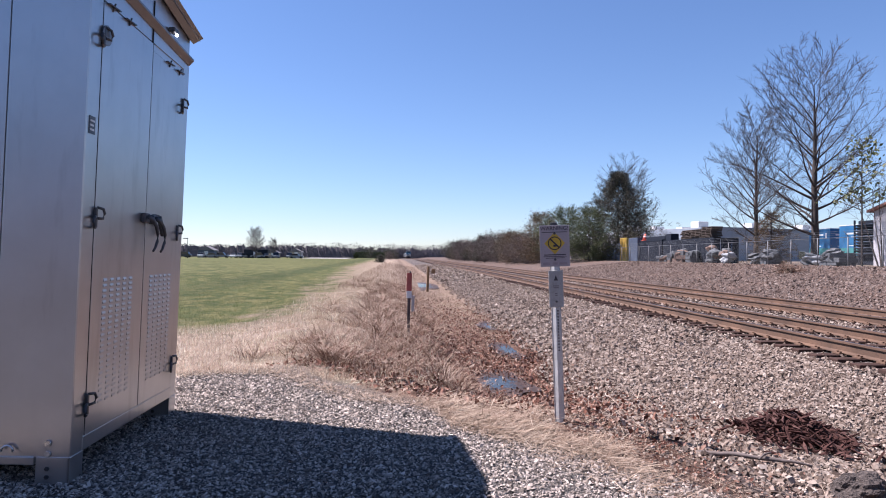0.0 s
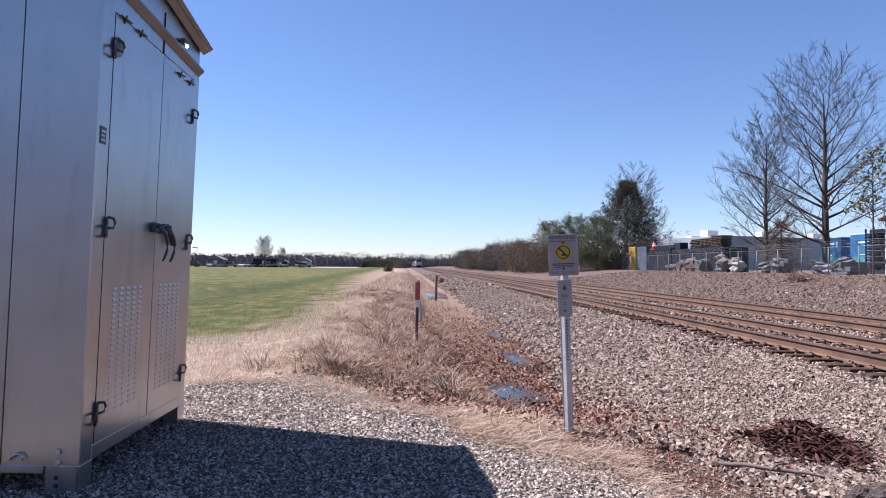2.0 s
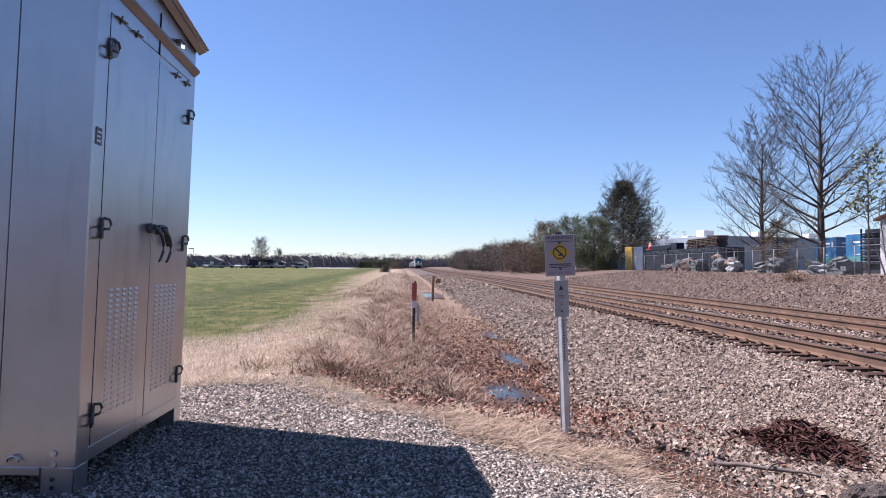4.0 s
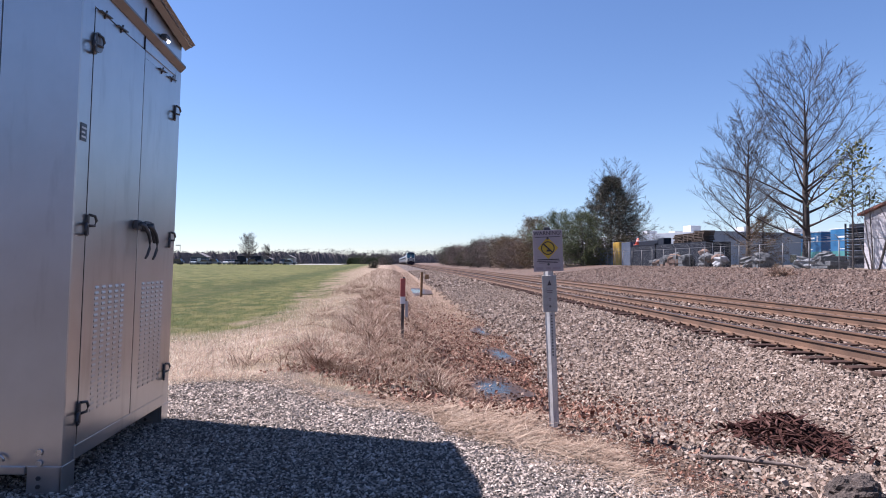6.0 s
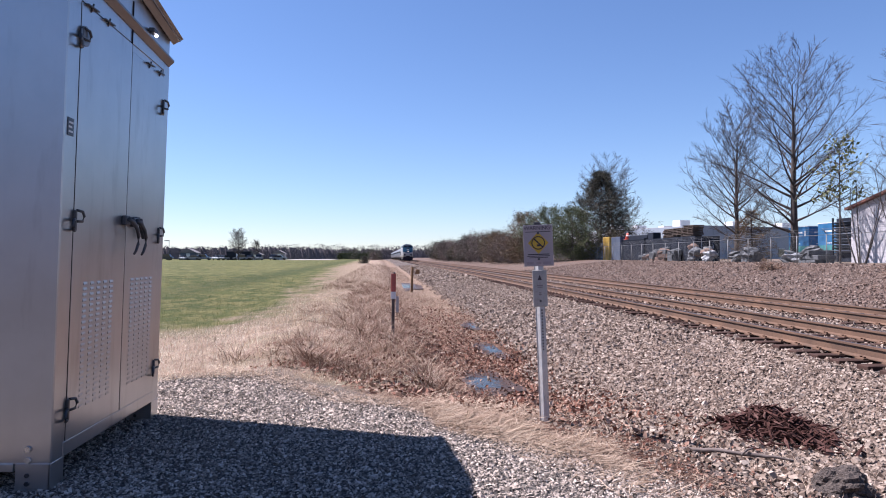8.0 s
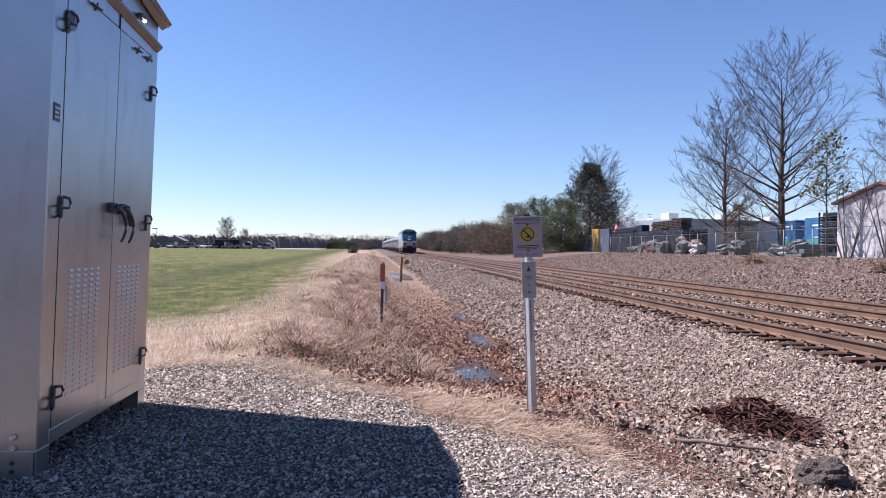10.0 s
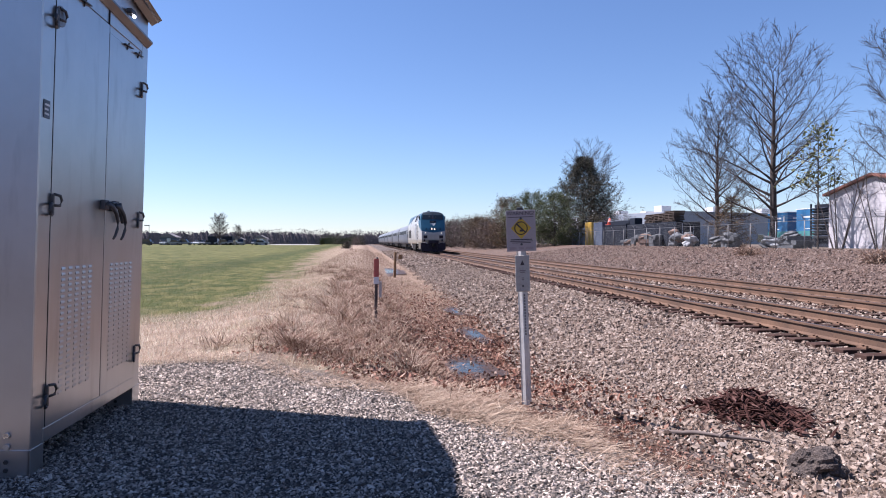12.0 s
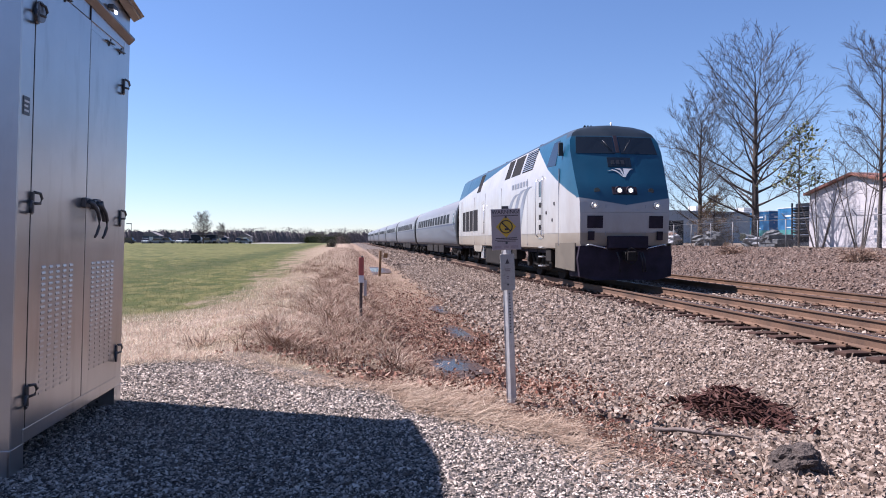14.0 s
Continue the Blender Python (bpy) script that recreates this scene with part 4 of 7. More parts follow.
def locomotive():
    lo = thing("locomotive", pose(TRACK_X, NOSE_END, RAIL_Z), "white diesel passenger locomotive with a teal nose and lit headlights", "locomotive")
    body = part("body", loco_body(), LOCO_PAINT, lo, "white body with teal nose and dark roof")
    em = body.modifiers.new("edges", "EDGE_SPLIT")
    em.split_angle = radians(32)
    # windscreens
    for s in (-1, 1):
        a, b = sorted((s * 0.09, s * 1.24))
        w = part("windscreen", face_pane(a, b, 3.80, 4.32, 0.0, 0.018, 0.08), DARK_GLASS, lo, "dark raked windscreen")
        wip = bmesh.new()
        tube(wip, (s * 0.18, nose_y(3.9) - 0.16, 3.88), (s * 0.42, nose_y(4.15) - 0.13, 4.20), 0.010, n=6)
        part("wiper", wip, BLACK_PAINT, w)
    for za, zb in ((1.505, 1.515), (2.06, 2.068)):
        part("panel_seam", face_pane(-1.26, 1.26, za, zb, 0.001, 0.006), LOGO_GREY, lo)
    for xa in (-0.60, 0.56):
        part("panel_seam", face_pane(xa, xa + 0.014, 1.42, 2.28, 0.001, 0.006), LOGO_GREY, lo)
    part("centre_post", face_pane(-0.055, 0.055, 3.83, 4.36, 0.01, 0.02), PILOT_BLACK, lo)
    board = part("number_board", face_pane(-0.36, 0.34, 3.40, 3.68, 0.0, 0.02), DARK_GLASS, lo, "dark number board")
    for k in range(3):
        part("number_bar", face_pane(-0.26 + k * 0.15, -0.16 + k * 0.15, 3.47, 3.60, 0.022, 0.004), worn("dim_number", (0.028, 0.028, 0.032), 0.4), board)
    for x0, z0, x1, z1 in ((-0.42, 3.26, -0.25, 3.315), (-0.17, 3.335, -0.03, 3.35), (0.07, 3.35, 0.38, 3.34)):
        bm = bmesh.new()
        left = [(x0 + (0.07 + 0.10 * x0 - x0) * t, z0 + 0.05 * math.sin(math.pi * t) - (z0 - 3.09) * t ** 2.2) for t in (0, 0.3, 0.6, 0.85, 1)]
        right = [(x1 + (0.10 + 0.10 * x0 - x1) * t ** 1.1, z1 + 0.02 * math.sin(math.pi * t) - (z1 - 3.09) * t ** 1.7) for t in (1, 0.85, 0.6, 0.3, 0)]
        slab(bm, left + right, lambda u, v, w: (u, nose_y(v) - 0.10 * (1 - (u / 1.3) ** 2) - 0.008 - w, v), 0.006)
        bmesh.ops.recalc_face_normals(bm, faces=bm.faces)
        part("nose_emblem", bm, WHITE_PAINT, lo, "white swept emblem")
    # headlights
    part("headlight_box", face_pane(-0.36, 0.36, 2.58, 2.80, 0.0, 0.03), PILOT_BLACK, lo)
    for s in (-1, 1):
        for x, z, r, glow, nm in ((0.165 * s, 2.69, 0.085, HEAD_GLOW, "headlight"), (0.92 * s, 2.26, 0.062, DITCH_GLOW, "ditch_light")):
            y = nose_y(z) - 0.10 * (1 - (x / 1.3) ** 2)
            bm = bmesh.new()
            tube(bm, (x, y + 0.02, z), (x, y - 0.05, z), r + 0.045, r + 0.035, n=20)
            h = part(nm, bm, PILOT_BLACK if nm == "headlight" else REFLECTOR, lo, "round lamp in a dark rim" if nm == "headlight" else "round lamp with a dull rim")
            lens = bmesh.new()
            tube(lens, (x, y - 0.045, z), (x, y - 0.058, z), r, n=20)
            part("lens", lens, REFLECTOR, h, "clear lens over a mirror")
            bulb = bmesh.new()
            tube(bulb, (x, y - 0.057, z), (x, y - 0.066, z), r * (0.62 if nm == "headlight" else 0.5), n=16)
            part("bulb", bulb, glow, h, "lit bulb")
        bm = bmesh.new()
        y = nose_y(2.68) - 0.05
        tube(bm, (0.80 * s, y + 0.03, 2.68), (0.80 * s, y - 0.03, 2.68), 0.085, n=16)
        part("marker_light", bm, DARK_GLASS, lo, "dark marker light")
        a, b = sorted((s * 0.68, s * 1.12))
        part("step_pocket", face_pane(a, b, 1.62, 1.97, 0.002, 0.012), PILOT_BLACK, lo, "dark recessed pocket")
        a, b = sorted((s * 0.93, s * 1.10))
        part("socket_box", face_pane(a, b, 1.28, 1.53, 0.01, 0.06), PILOT_BLACK, lo)
        # grab irons
        bm = bmesh.new()
        y = -0.14
        bent_rod(bm, [(s * 0.58, y, 1.02), (s * 0.62, y - 0.03, 1.06), (s * 1.10, y, 1.16), (s * 1.18, y + 0.05, 1.13)], 0.016)
        part("grab_iron", bm, SILVER, lo, "silver grab iron")
        # mirrors
        part("mirror", boxed(min(s * 1.40, s * 1.54), max(s * 1.40, s * 1.54), 1.30, 1.40, 3.80, 4.20, 0.02), BLACK_PAINT, lo)
    # pilot and coupler
    pil = bmesh.new()
    prof = [(-1.34, 0.26), (-0.9, 0.16), (0.9, 0.16), (1.34, 0.26), (1.40, 0.75), (1.33, 1.12), (-1.33, 1.12), (-1.40, 0.75)]
    a = [pil.verts.new((x, -0.16 + 0.10 * abs(x) + (1.1 - z) * -0.05, z)) for x, z in prof]
    b = [pil.verts.new((x * 1.03, 0.75, z)) for x, z in prof]
    pil.faces.new(a[::-1]), pil.faces.new(b)
    for k in range(8):
        pil.faces.new((a[k], a[(k + 1) % 8], b[(k + 1) % 8], b[k]))
    bmesh.ops.recalc_face_normals(pil, faces=pil.faces)
    part("pilot", pil, PILOT_BLACK, lo, "black pilot plough")
    part("coupler_pocket", boxed(-0.55, 0.60, -0.22, 0.2, 1.05, 1.40, 0.02), PILOT_BLACK, lo)
    cp = bmesh.new()
    box(cp, -0.13, 0.13, -0.52, -0.1, 0.70, 0.98, 0.04)
    bent_rod(cp, [(0.17 * math.cos(t), -0.44, 0.84 + 0.22 * math.sin(t)) for t in [k * math.pi / 8 for k in range(17)]], 0.022, 6)
    part("coupler", cp, TRUCK_GREY, lo, "steel coupler")
    for hx in (-0.32, 0.34, 0.42):
        hose = bmesh.new()
        bent_rod(hose, [(hx, -0.2, 0.95), (hx + 0.02, -0.34, 0.75), (hx + 0.06, -0.30, 0.45), (hx + 0.10, -0.22, 0.40)], 0.022, 6)
        part("air_hose", hose, BLACK_RUBBER, lo)
    for s in (-1, 1):
        # sill, side skirts by the cab, side window, door, ladders, louvers, emblem
        bm = bmesh.new()
        slab(bm, [(0.10, 0.40), (1.62, 0.46), (1.62, 1.20), (0.10, 1.20)], lambda u, v, w: (s * (1.40 + 0.11 * min(1, u) + w), u, v), 0.03)
        bmesh.ops.recalc_face_normals(bm, faces=bm.faces)
        part("cab_skirt", bm, worn("skirt_tan", (0.105, 0.088, 0.064), 0.6, 0, 0.15, 3), lo, "tan side skirt")
        bm = bmesh.new()
        slab(bm, [(1.75, 3.46), (2.75, 3.50), (2.75, 4.12), (2.15, 4.12)], lambda u, v, w: slope_point(s, u, (v - 3.42) / 0.80, 0.004 + w), 0.012)
        bmesh.ops.recalc_face_normals(bm, faces=bm.faces)
        win = part("cab_window", bm, DARK_GLASS, lo, "raked cab side window")
        for y0, y1 in ((2.90, 3.03), (3.57, 3.70)):
            rail = bmesh.new()
            bent_rod(rail, [(s * 1.53, (y0 + y1) / 2, 3.3), (s * 1.60, (y0 + y1) / 2, 3.22), (s * 1.60, (y0 + y1) / 2, 1.45), (s * 1.53, (y0 + y1) / 2, 1.40)], 0.022)
            part("door_handrail", rail, SILVER, lo, "silver door handrail")
        door = part("cab_door", boxed(min(s * 1.52, s * 1.535), max(s * 1.52, s * 1.535), 3.05, 3.55, 1.50, 3.38, 0.005), LOCO_PAINT, lo)
        part("door_window", boxed(min(s * 1.53, s * 1.545), max(s * 1.53, s * 1.545), 3.15, 3.45, 2.70, 3.20, 0.01), DARK_GLASS, door)
        for k in range(4):
            part("ladder_step", boxed(min(s * 1.38, s * 1.54), max(s * 1.38, s * 1.54), 3.07, 3.53, 0.42 + k * 0.30, 0.46 + k * 0.30, 0.006), SILVER, lo)
        for k, zz in enumerate((1.62, 1.95, 2.35)):
            part("step_hole", boxed(min(s * 1.53, s * 1.542), max(s * 1.53, s * 1.542), 3.15, 3.45, zz, zz + 0.16), LOUVER_BLACK, door)
        for y0, y1 in ((4.6, 6.05), (6.35, 7.75), (8.0, 8.9)):
            bm = bmesh.new()
            slab(bm, [(y0, 0.22), (y1, 0.22), (y1, 0.95), (y0, 0.95)], lambda u, v, w: slope_point(s, u, v, 0.004 + w), 0.012)
            bmesh.ops.recalc_face_normals(bm, faces=bm.faces)
            grille = part("intake", bm, LOUVER_BLACK, lo, "dark louvred intake")
            if y0 < 5:
                for q in range(9):
                    bl = bmesh.new()
                    v0 = 0.25 + q * 0.078
                    slab(bl, [(y0, v0), (y1, v0), (y1, v0 + 0.025), (y0, v0 + 0.025)], lambda u, v, w: slope_point(s, u, v, 0.017 + w), 0.014)
                    bmesh.ops.recalc_face_normals(bl, faces=bl.faces)
                    part("slat", bl, SILVER, grille)
        bm = bmesh.new()
        slab(bm, [(14.0, 0.1), (14.9, 0.1), (14.9, 0.95), (14.0, 0.95)], lambda u, v, w: slope_point(s, u, v, 0.004 + w), 0.012)
        bmesh.ops.recalc_face_normals(bm, faces=bm.faces)
        part("intake", bm, LOUVER_BLACK, lo)
        grille = part("rear_grille", boxed(min(s * 1.52, s * 1.54), max(s * 1.52, s * 1.54), 14.5, 18.9, 1.74, 2.78, 0.01), LOUVER_BLACK, lo, "dark rear grille")
        for yb in (15.55, 16.65, 17.75):
            part("grille_bar", boxed(min(s * 1.53, s * 1.555), max(s * 1.53, s * 1.555), yb, yb + 0.12, 1.72, 2.80, 0.005), LOCO_PAINT, grille)
        part("rear_door", boxed(min(s * 1.52, s * 1.536), max(s * 1.52, s * 1.536), 12.9, 13.5, 1.6, 3.1, 0.006), LOCO_PAINT, lo)
        handle = bmesh.new()
        tube(handle, (s * 1.55, 12.8, 1.6), (s * 1.55, 12.8, 2.9), 0.018, n=8)
        part("door_handrail", handle, SILVER, lo, "silver door handrail")
        for yy, zz in ((1.75, 2.35), (1.95, 1.85), (2.6, 2.1)):
            bm = boxed(min(s * 1.52, s * 1.545), max(s * 1.52, s * 1.545), yy, yy + 0.08, zz, zz + 0.10, 0.01)
            part("latch", bm, PILOT_BLACK, lo)
        # emblem of swept bars, small word as bars
        for k, (ya, yb, zt, zb, w) in enumerate(((4.35, 6.0, 3.12, 1.45, 0.75), (5.15, 6.75, 3.08, 1.95, 0.70), (5.95, 7.6, 2.98, 2.35, 0.60))):
            bm = bmesh.new()
            pts = []
            for q in range(7):
                t = q / 6
                pts.append((ya + (yb - ya) * (t ** 0.8), zt - (zt - zb) * t ** 2.0))
            for q in range(6, -1, -1):
                t = q / 6
                pts.append((ya + 0.38 + (yb + w * 0.55 - ya - 0.38) * t ** 0.8, zt + 0.02 - (zt - zb) * 0.86 * t ** 2.0))
            slab(bm, pts, lambda u, v, q: (s * (1.5255 + q), u, v), 0.004)
            bmesh.ops.recalc_face_normals(bm, faces=bm.faces)
            part("side_emblem", bm, LOGO_GREY, lo, "grey swept emblem")
        for k in range(6):
            y0 = 4.95 + k * 0.42
            part("word_bar", boxed(min(s * 1.524, s * 1.530), max(s * 1.524, s * 1.530), y0, y0 + 0.26, 3.20, 3.38), LOGO_GREY, lo)
        for ya in (1.05, 5.0, 9.2, 12.6, 15.4, 19.3):
            part("panel_seam", boxed(min(s * 1.50, s * 1.529), max(s * 1.50, s * 1.529), ya if ya > 2 else ya + 0.3, (ya if ya > 2 else ya + 0.3) + 0.018, 1.10, 3.42), LOGO_GREY, lo)
        part("sill_line", boxed(min(s * 1.52, s * 1.532), max(s * 1.52, s * 1.532), 1.3, 20.2, 1.485, 1.505), worn("seam_grey", (0.25, 0.24, 0.22), 0.6), lo)
        part("tank_side", boxed(min(s * 1.0, s * 1.40), max(s * 1.0, s * 1.40), 8.3, 13.1, 0.22, 1.02, 0.06), TRUCK_GREY, lo, "fuel tank side")
        for y0, y1, z0, z1 in ((6.9, 7.6, 0.55, 1.0), (13.4, 14.0, 0.40, 1.0), (2.4, 3.0, 0.6, 1.0)):
            part("under_box", boxed(min(s * 1.1, s * 1.44), max(s * 1.1, s * 1.44), y0, y1, z0, z1, 0.03), SILVER if y0 > 13 else TRUCK_GREY, lo)
        rear = bmesh.new()
        slab(rear, [(13.4, 1.05), (15.8, 1.05), (15.4, 0.72), (13.8, 0.72)], lambda u, v, w: (s * (1.44 + w), u, v), 0.05)
        bmesh.ops.recalc_face_normals(rear, faces=rear.faces)
        part("rear_skirt", rear, LOCO_PAINT, lo)
    part("underframe", boxed(-1.25, 1.25, 0.8, 20.4, 0.86, 1.04), PILOT_BLACK, lo)
    # dark blocks added inside the trucks to give the shade under the body; springs
    for y0, y1 in ((2.5, 6.7), (15.1, 19.3)):
        part("dark_truck_filler", boxed(-0.92, 0.92, y0, y1, 0.24, 0.92, 0.08), TRUCK_GREY, lo)
        for s in (-1, 1):
            for k in range(3):
                sp = bmesh.new()
                yy = y0 + 0.9 + 1.2 * k
                tube(sp, (s * 1.20, yy, 0.50), (s * 1.20, yy, 1.00), 0.075, n=10)
                part("spring", sp, TRUCK_GREY, lo)
    truck(lo, 4.6, 2.75, 0.51)
    truck(lo, 17.2, 2.75, 0.51)
    # roof: horns, fan, exhaust
    hn = bmesh.new()
    for k in range(3):
        tube(hn, (-0.40 + k * 0.10, 2.4, 4.84), (-0.44 + k * 0.10, 2.15, 4.84), 0.014, 0.035, n=10)
    box(hn, -0.46, -0.16, 2.36, 2.44, 4.74, 4.83)
    part("horn", hn, TRUCK_GREY, lo)
    for y in (6.5, 12.2, 16.5):
        fn = bmesh.new()
        tube(fn, (0, y, 4.70), (0, y, 4.86), 0.62, n=20)
        part("roof_fan", fn, PILOT_BLACK, lo)
    part("exhaust", boxed(-0.35, 0.35, 9.0, 9.9, 4.7, 4.92, 0.04), PILOT_BLACK, lo)
    ant = bmesh.new()
    tube(ant, (0.2, 1.6, 4.7), (0.2, 1.6, 4.88), 0.03, n=8)
    part("antenna", ant, WHITE_PAINT, lo)
    return lo


def coach_paint():
    n = Nodes("fluted_stainless")
    x, y, z = n.xyz()
    big = n.noise(0.8, 4)
    flute = n.math("SINE", n.math("MULTIPLY", z, 88.0))
    c = n.mix(n.span(big, 0.3, 0.7), (0.152, 0.158, 0.168), (0.211, 0.218, 0.228))
    c = n.mix(n.math("MULTIPLY", n.span(n.noise(1.5, 5, 0.6, stretch=(1, 1, 0.3)), 0.45, 0.75, 0, 0.5), n.span(z, 2.2, 1.0)), c, (0.158, 0.132, 0.112))
    c = n.mix(n.span(z, 2.22, 2.20), c, (0.099, 0.109, 0.129))
    stripe = n.math("MULTIPLY", n.span(z, 2.19, 2.20), n.span(z, 2.30, 2.29))
    c = n.mix(stripe, c, (0.046, 0.059, 0.099))
    c = n.mix(n.span(z, 3.10, 3.12), c, (0.158, 0.165, 0.178))
    ends = n.math("MAXIMUM", n.span(y, 0.86, 0.84), n.span(y, 25.04, 25.06))
    c = n.mix(ends, c, (0.013, 0.013, 0.015))
    only = n.math("MULTIPLY", n.span(z, 2.0, 1.9), 1.0)
    n.bump(n.math("MULTIPLY", flute, only), 0.35, 0.01)
    return n.done(c, 0.45, 0.12)


COACH_PAINT = coach_paint()
BELLOWS = worn("black_bellows", (0.02, 0.02, 0.02), 0.9)


def passenger_coach():
    """A round-sided car 25.9 m long, from y = 0."""
    co = thing("passenger_coach", pose(TRACK_X, 45, RAIL_Z), "silver stainless passenger coach with a row of dark windows", "railway coach", "coaches of the train")
    L = 25.9
    half = [(1.28, 0.92), (1.42, 1.10), (1.49, 1.50), (1.53, 2.00), (1.53, 2.35), (1.51, 2.75), (1.44, 3.12), (1.28, 3.45), (1.02, 3.70), (0.68, 3.84), (0.30, 3.89)]
    full = [(-x, z) for x, z in half] + [(x, z) for x, z in reversed(half)]
    bm = bmesh.new()
    rings = []
    for y, k in ((0.42, 0.965), (0.60, 1.0), (L - 0.60, 1.0), (L - 0.42, 0.965)):
        rings.append([bm.verts.new((x * k, y, 0.92 + (z - 0.92) * (0.985 if k < 1 else 1))) for x, z in full])
    m = len(full)
    for a, b in zip(rings, rings[1:]):
        for k in range(m):
            bm.faces.new((a[k], a[(k + 1) % m], b[(k + 1) % m], b[k]))
    bm.faces.new(rings[0]), bm.faces.new(rings[-1])
    bmesh.ops.recalc_face_normals(bm, faces=bm.faces)
    for f in bm.faces:
        f.smooth = len(f.verts) == 4
    part("body", bm, COACH_PAINT, co)

    def on_side(s, u, v, w):
        x = float(np.interp(v, [p[1] for p in half], [p[0] for p in half]))
        return (s * (x + w), u, v)
    for s in (-1, 1):
        wins = [(3.5 + k * 1.52, 4.55 + k * 1.52) for k in range(13)]
        for y0, y1 in wins:
            bm = bmesh.new()
            slab(bm, [(y0, 2.36), (y1, 2.36), (y1, 2.66), (y1, 2.92), (y0, 2.92), (y0, 2.66)], lambda u, v, w: on_side(s, u, v, 0.003 + w), 0.012)
            bmesh.ops.recalc_face_normals(bm, faces=bm.faces)
            part("window", bm, COACH_GLASS, co, "dark coach window")
        for y0 in (1.15, L - 1.95):
            bm = bmesh.new()
            slab(bm, [(y0, 1.05), (y0 + 0.8, 1.05), (y0 + 0.8, 2.0), (y0 + 0.8, 2.75), (y0 + 0.8, 3.1), (y0, 3.1), (y0, 2.75), (y0, 2.0)], lambda u, v, w: on_side(s, u, v, 0.002 + w), 0.014)
            bmesh.ops.recalc_face_normals(bm, faces=bm.faces)
            d = part("door", bm, COACH_PAINT, co)
            bm = bmesh.new()
            slab(bm, [(y0 + 0.2, 2.3), (y0 + 0.6, 2.3), (y0 + 0.6, 2.9), (y0 + 0.2, 2.9)], lambda u, v, w: on_side(s, u, v, 0.02 + w), 0.008)
            bmesh.ops.recalc_face_normals(bm, faces=bm.faces)
            part("door_window", bm, DARK_GLASS, d)
        for y0, y1 in ((7.6, 10.2), (10.8, 13.2), (13.8, 17.6)):
            part("equipment_box", boxed(min(s * 0.85, s * 1.30), max(s * 0.85, s * 1.30), y0, y1, 0.40, 0.94, 0.04), TRUCK_GREY, co)
    for y0, y1 in ((0.0, 0.42), (L - 0.42, L)):
        part("bellows", boxed(-0.85, 0.85, y0, y1, 1.1, 3.55, 0.05), BELLOWS, co, "black gangway bellows")
    part("underframe", boxed(-1.2, 1.2, 0.5, L - 0.5, 0.78, 0.94), PILOT_BLACK, co)
    truck(co, 3.1, 2.6, 0.46)
    truck(co, L - 3.1, 2.6, 0.46)
    return co


loco = locomotive()
first_coach = passenger_coach()
coaches = [first_coach] + [copy_thing(first_coach, pose(TRACK_X, 45 + 26 * k, RAIL_Z)) for k in range(1, 7)]


# ---- trees ----
BARK = worn("grey_bark", (0.058, 0.047, 0.041), 0.95, 0, 0.35, 4, 30, 0.6, (0.05, 0.04, 0.035), 0.5)
TWIG = worn("twig_bark", (0.048, 0.037, 0.033), 0.95, 0, 0.3, 3, 30, 0.2)


def limb(vs, fs, a, b, r0, r1, n):
    d = (b - a)
    if d.length < 1e-5:
        return
    q = d.to_track_quat("Z", "Y").to_matrix()
    base = len(vs)
    for p, r in ((a, r0), (b, r1)):
        for k in range(n):
            t = 2 * math.pi * k / n
            vs.append(tuple(p + q @ Vector((r * math.cos(t), r * math.sin(t), 0))))
    for k in range(n):
        fs.append((base + k, base + (k + 1) % n, base + n + (k + 1) % n, base + n + k))


def grow(rng, vs, fs, p, d, length, r, level, top, lift, droop):
    """One branch that bends, tapers and forks."""
    n = 5 if level < 2 else 3
    pieces = 5 if level < 2 else 3
    for k in range(pieces):
        e = p + d * (length / pieces)
        r2 = max(0.006, r * 0.80)
        limb(vs, fs, p, e, r, r2, n)
        p, r = e, r2
        d = (d + Vector((rng.uniform(-1, 1), rng.uniform(-1, 1), rng.uniform(-1, 1))) * 0.09 + Vector((0, 0, lift if level < 3 else droop))).normalized()
        if level < top:
            for _ in range(2):
                side = d.cross(Vector((rng.uniform(-1, 1), rng.uniform(-1, 1), rng.uniform(-1, 1)))).normalized()
                w = rng.uniform(0.5, 0.85)
                grow(rng, vs, fs, p, (d * (1.0 - 0.35 * w) + side * w).normalized(), length * rng.uniform(0.34, 0.55), max(0.008, r * rng.uniform(0.42, 0.58)), level + 1, top, lift, droop)


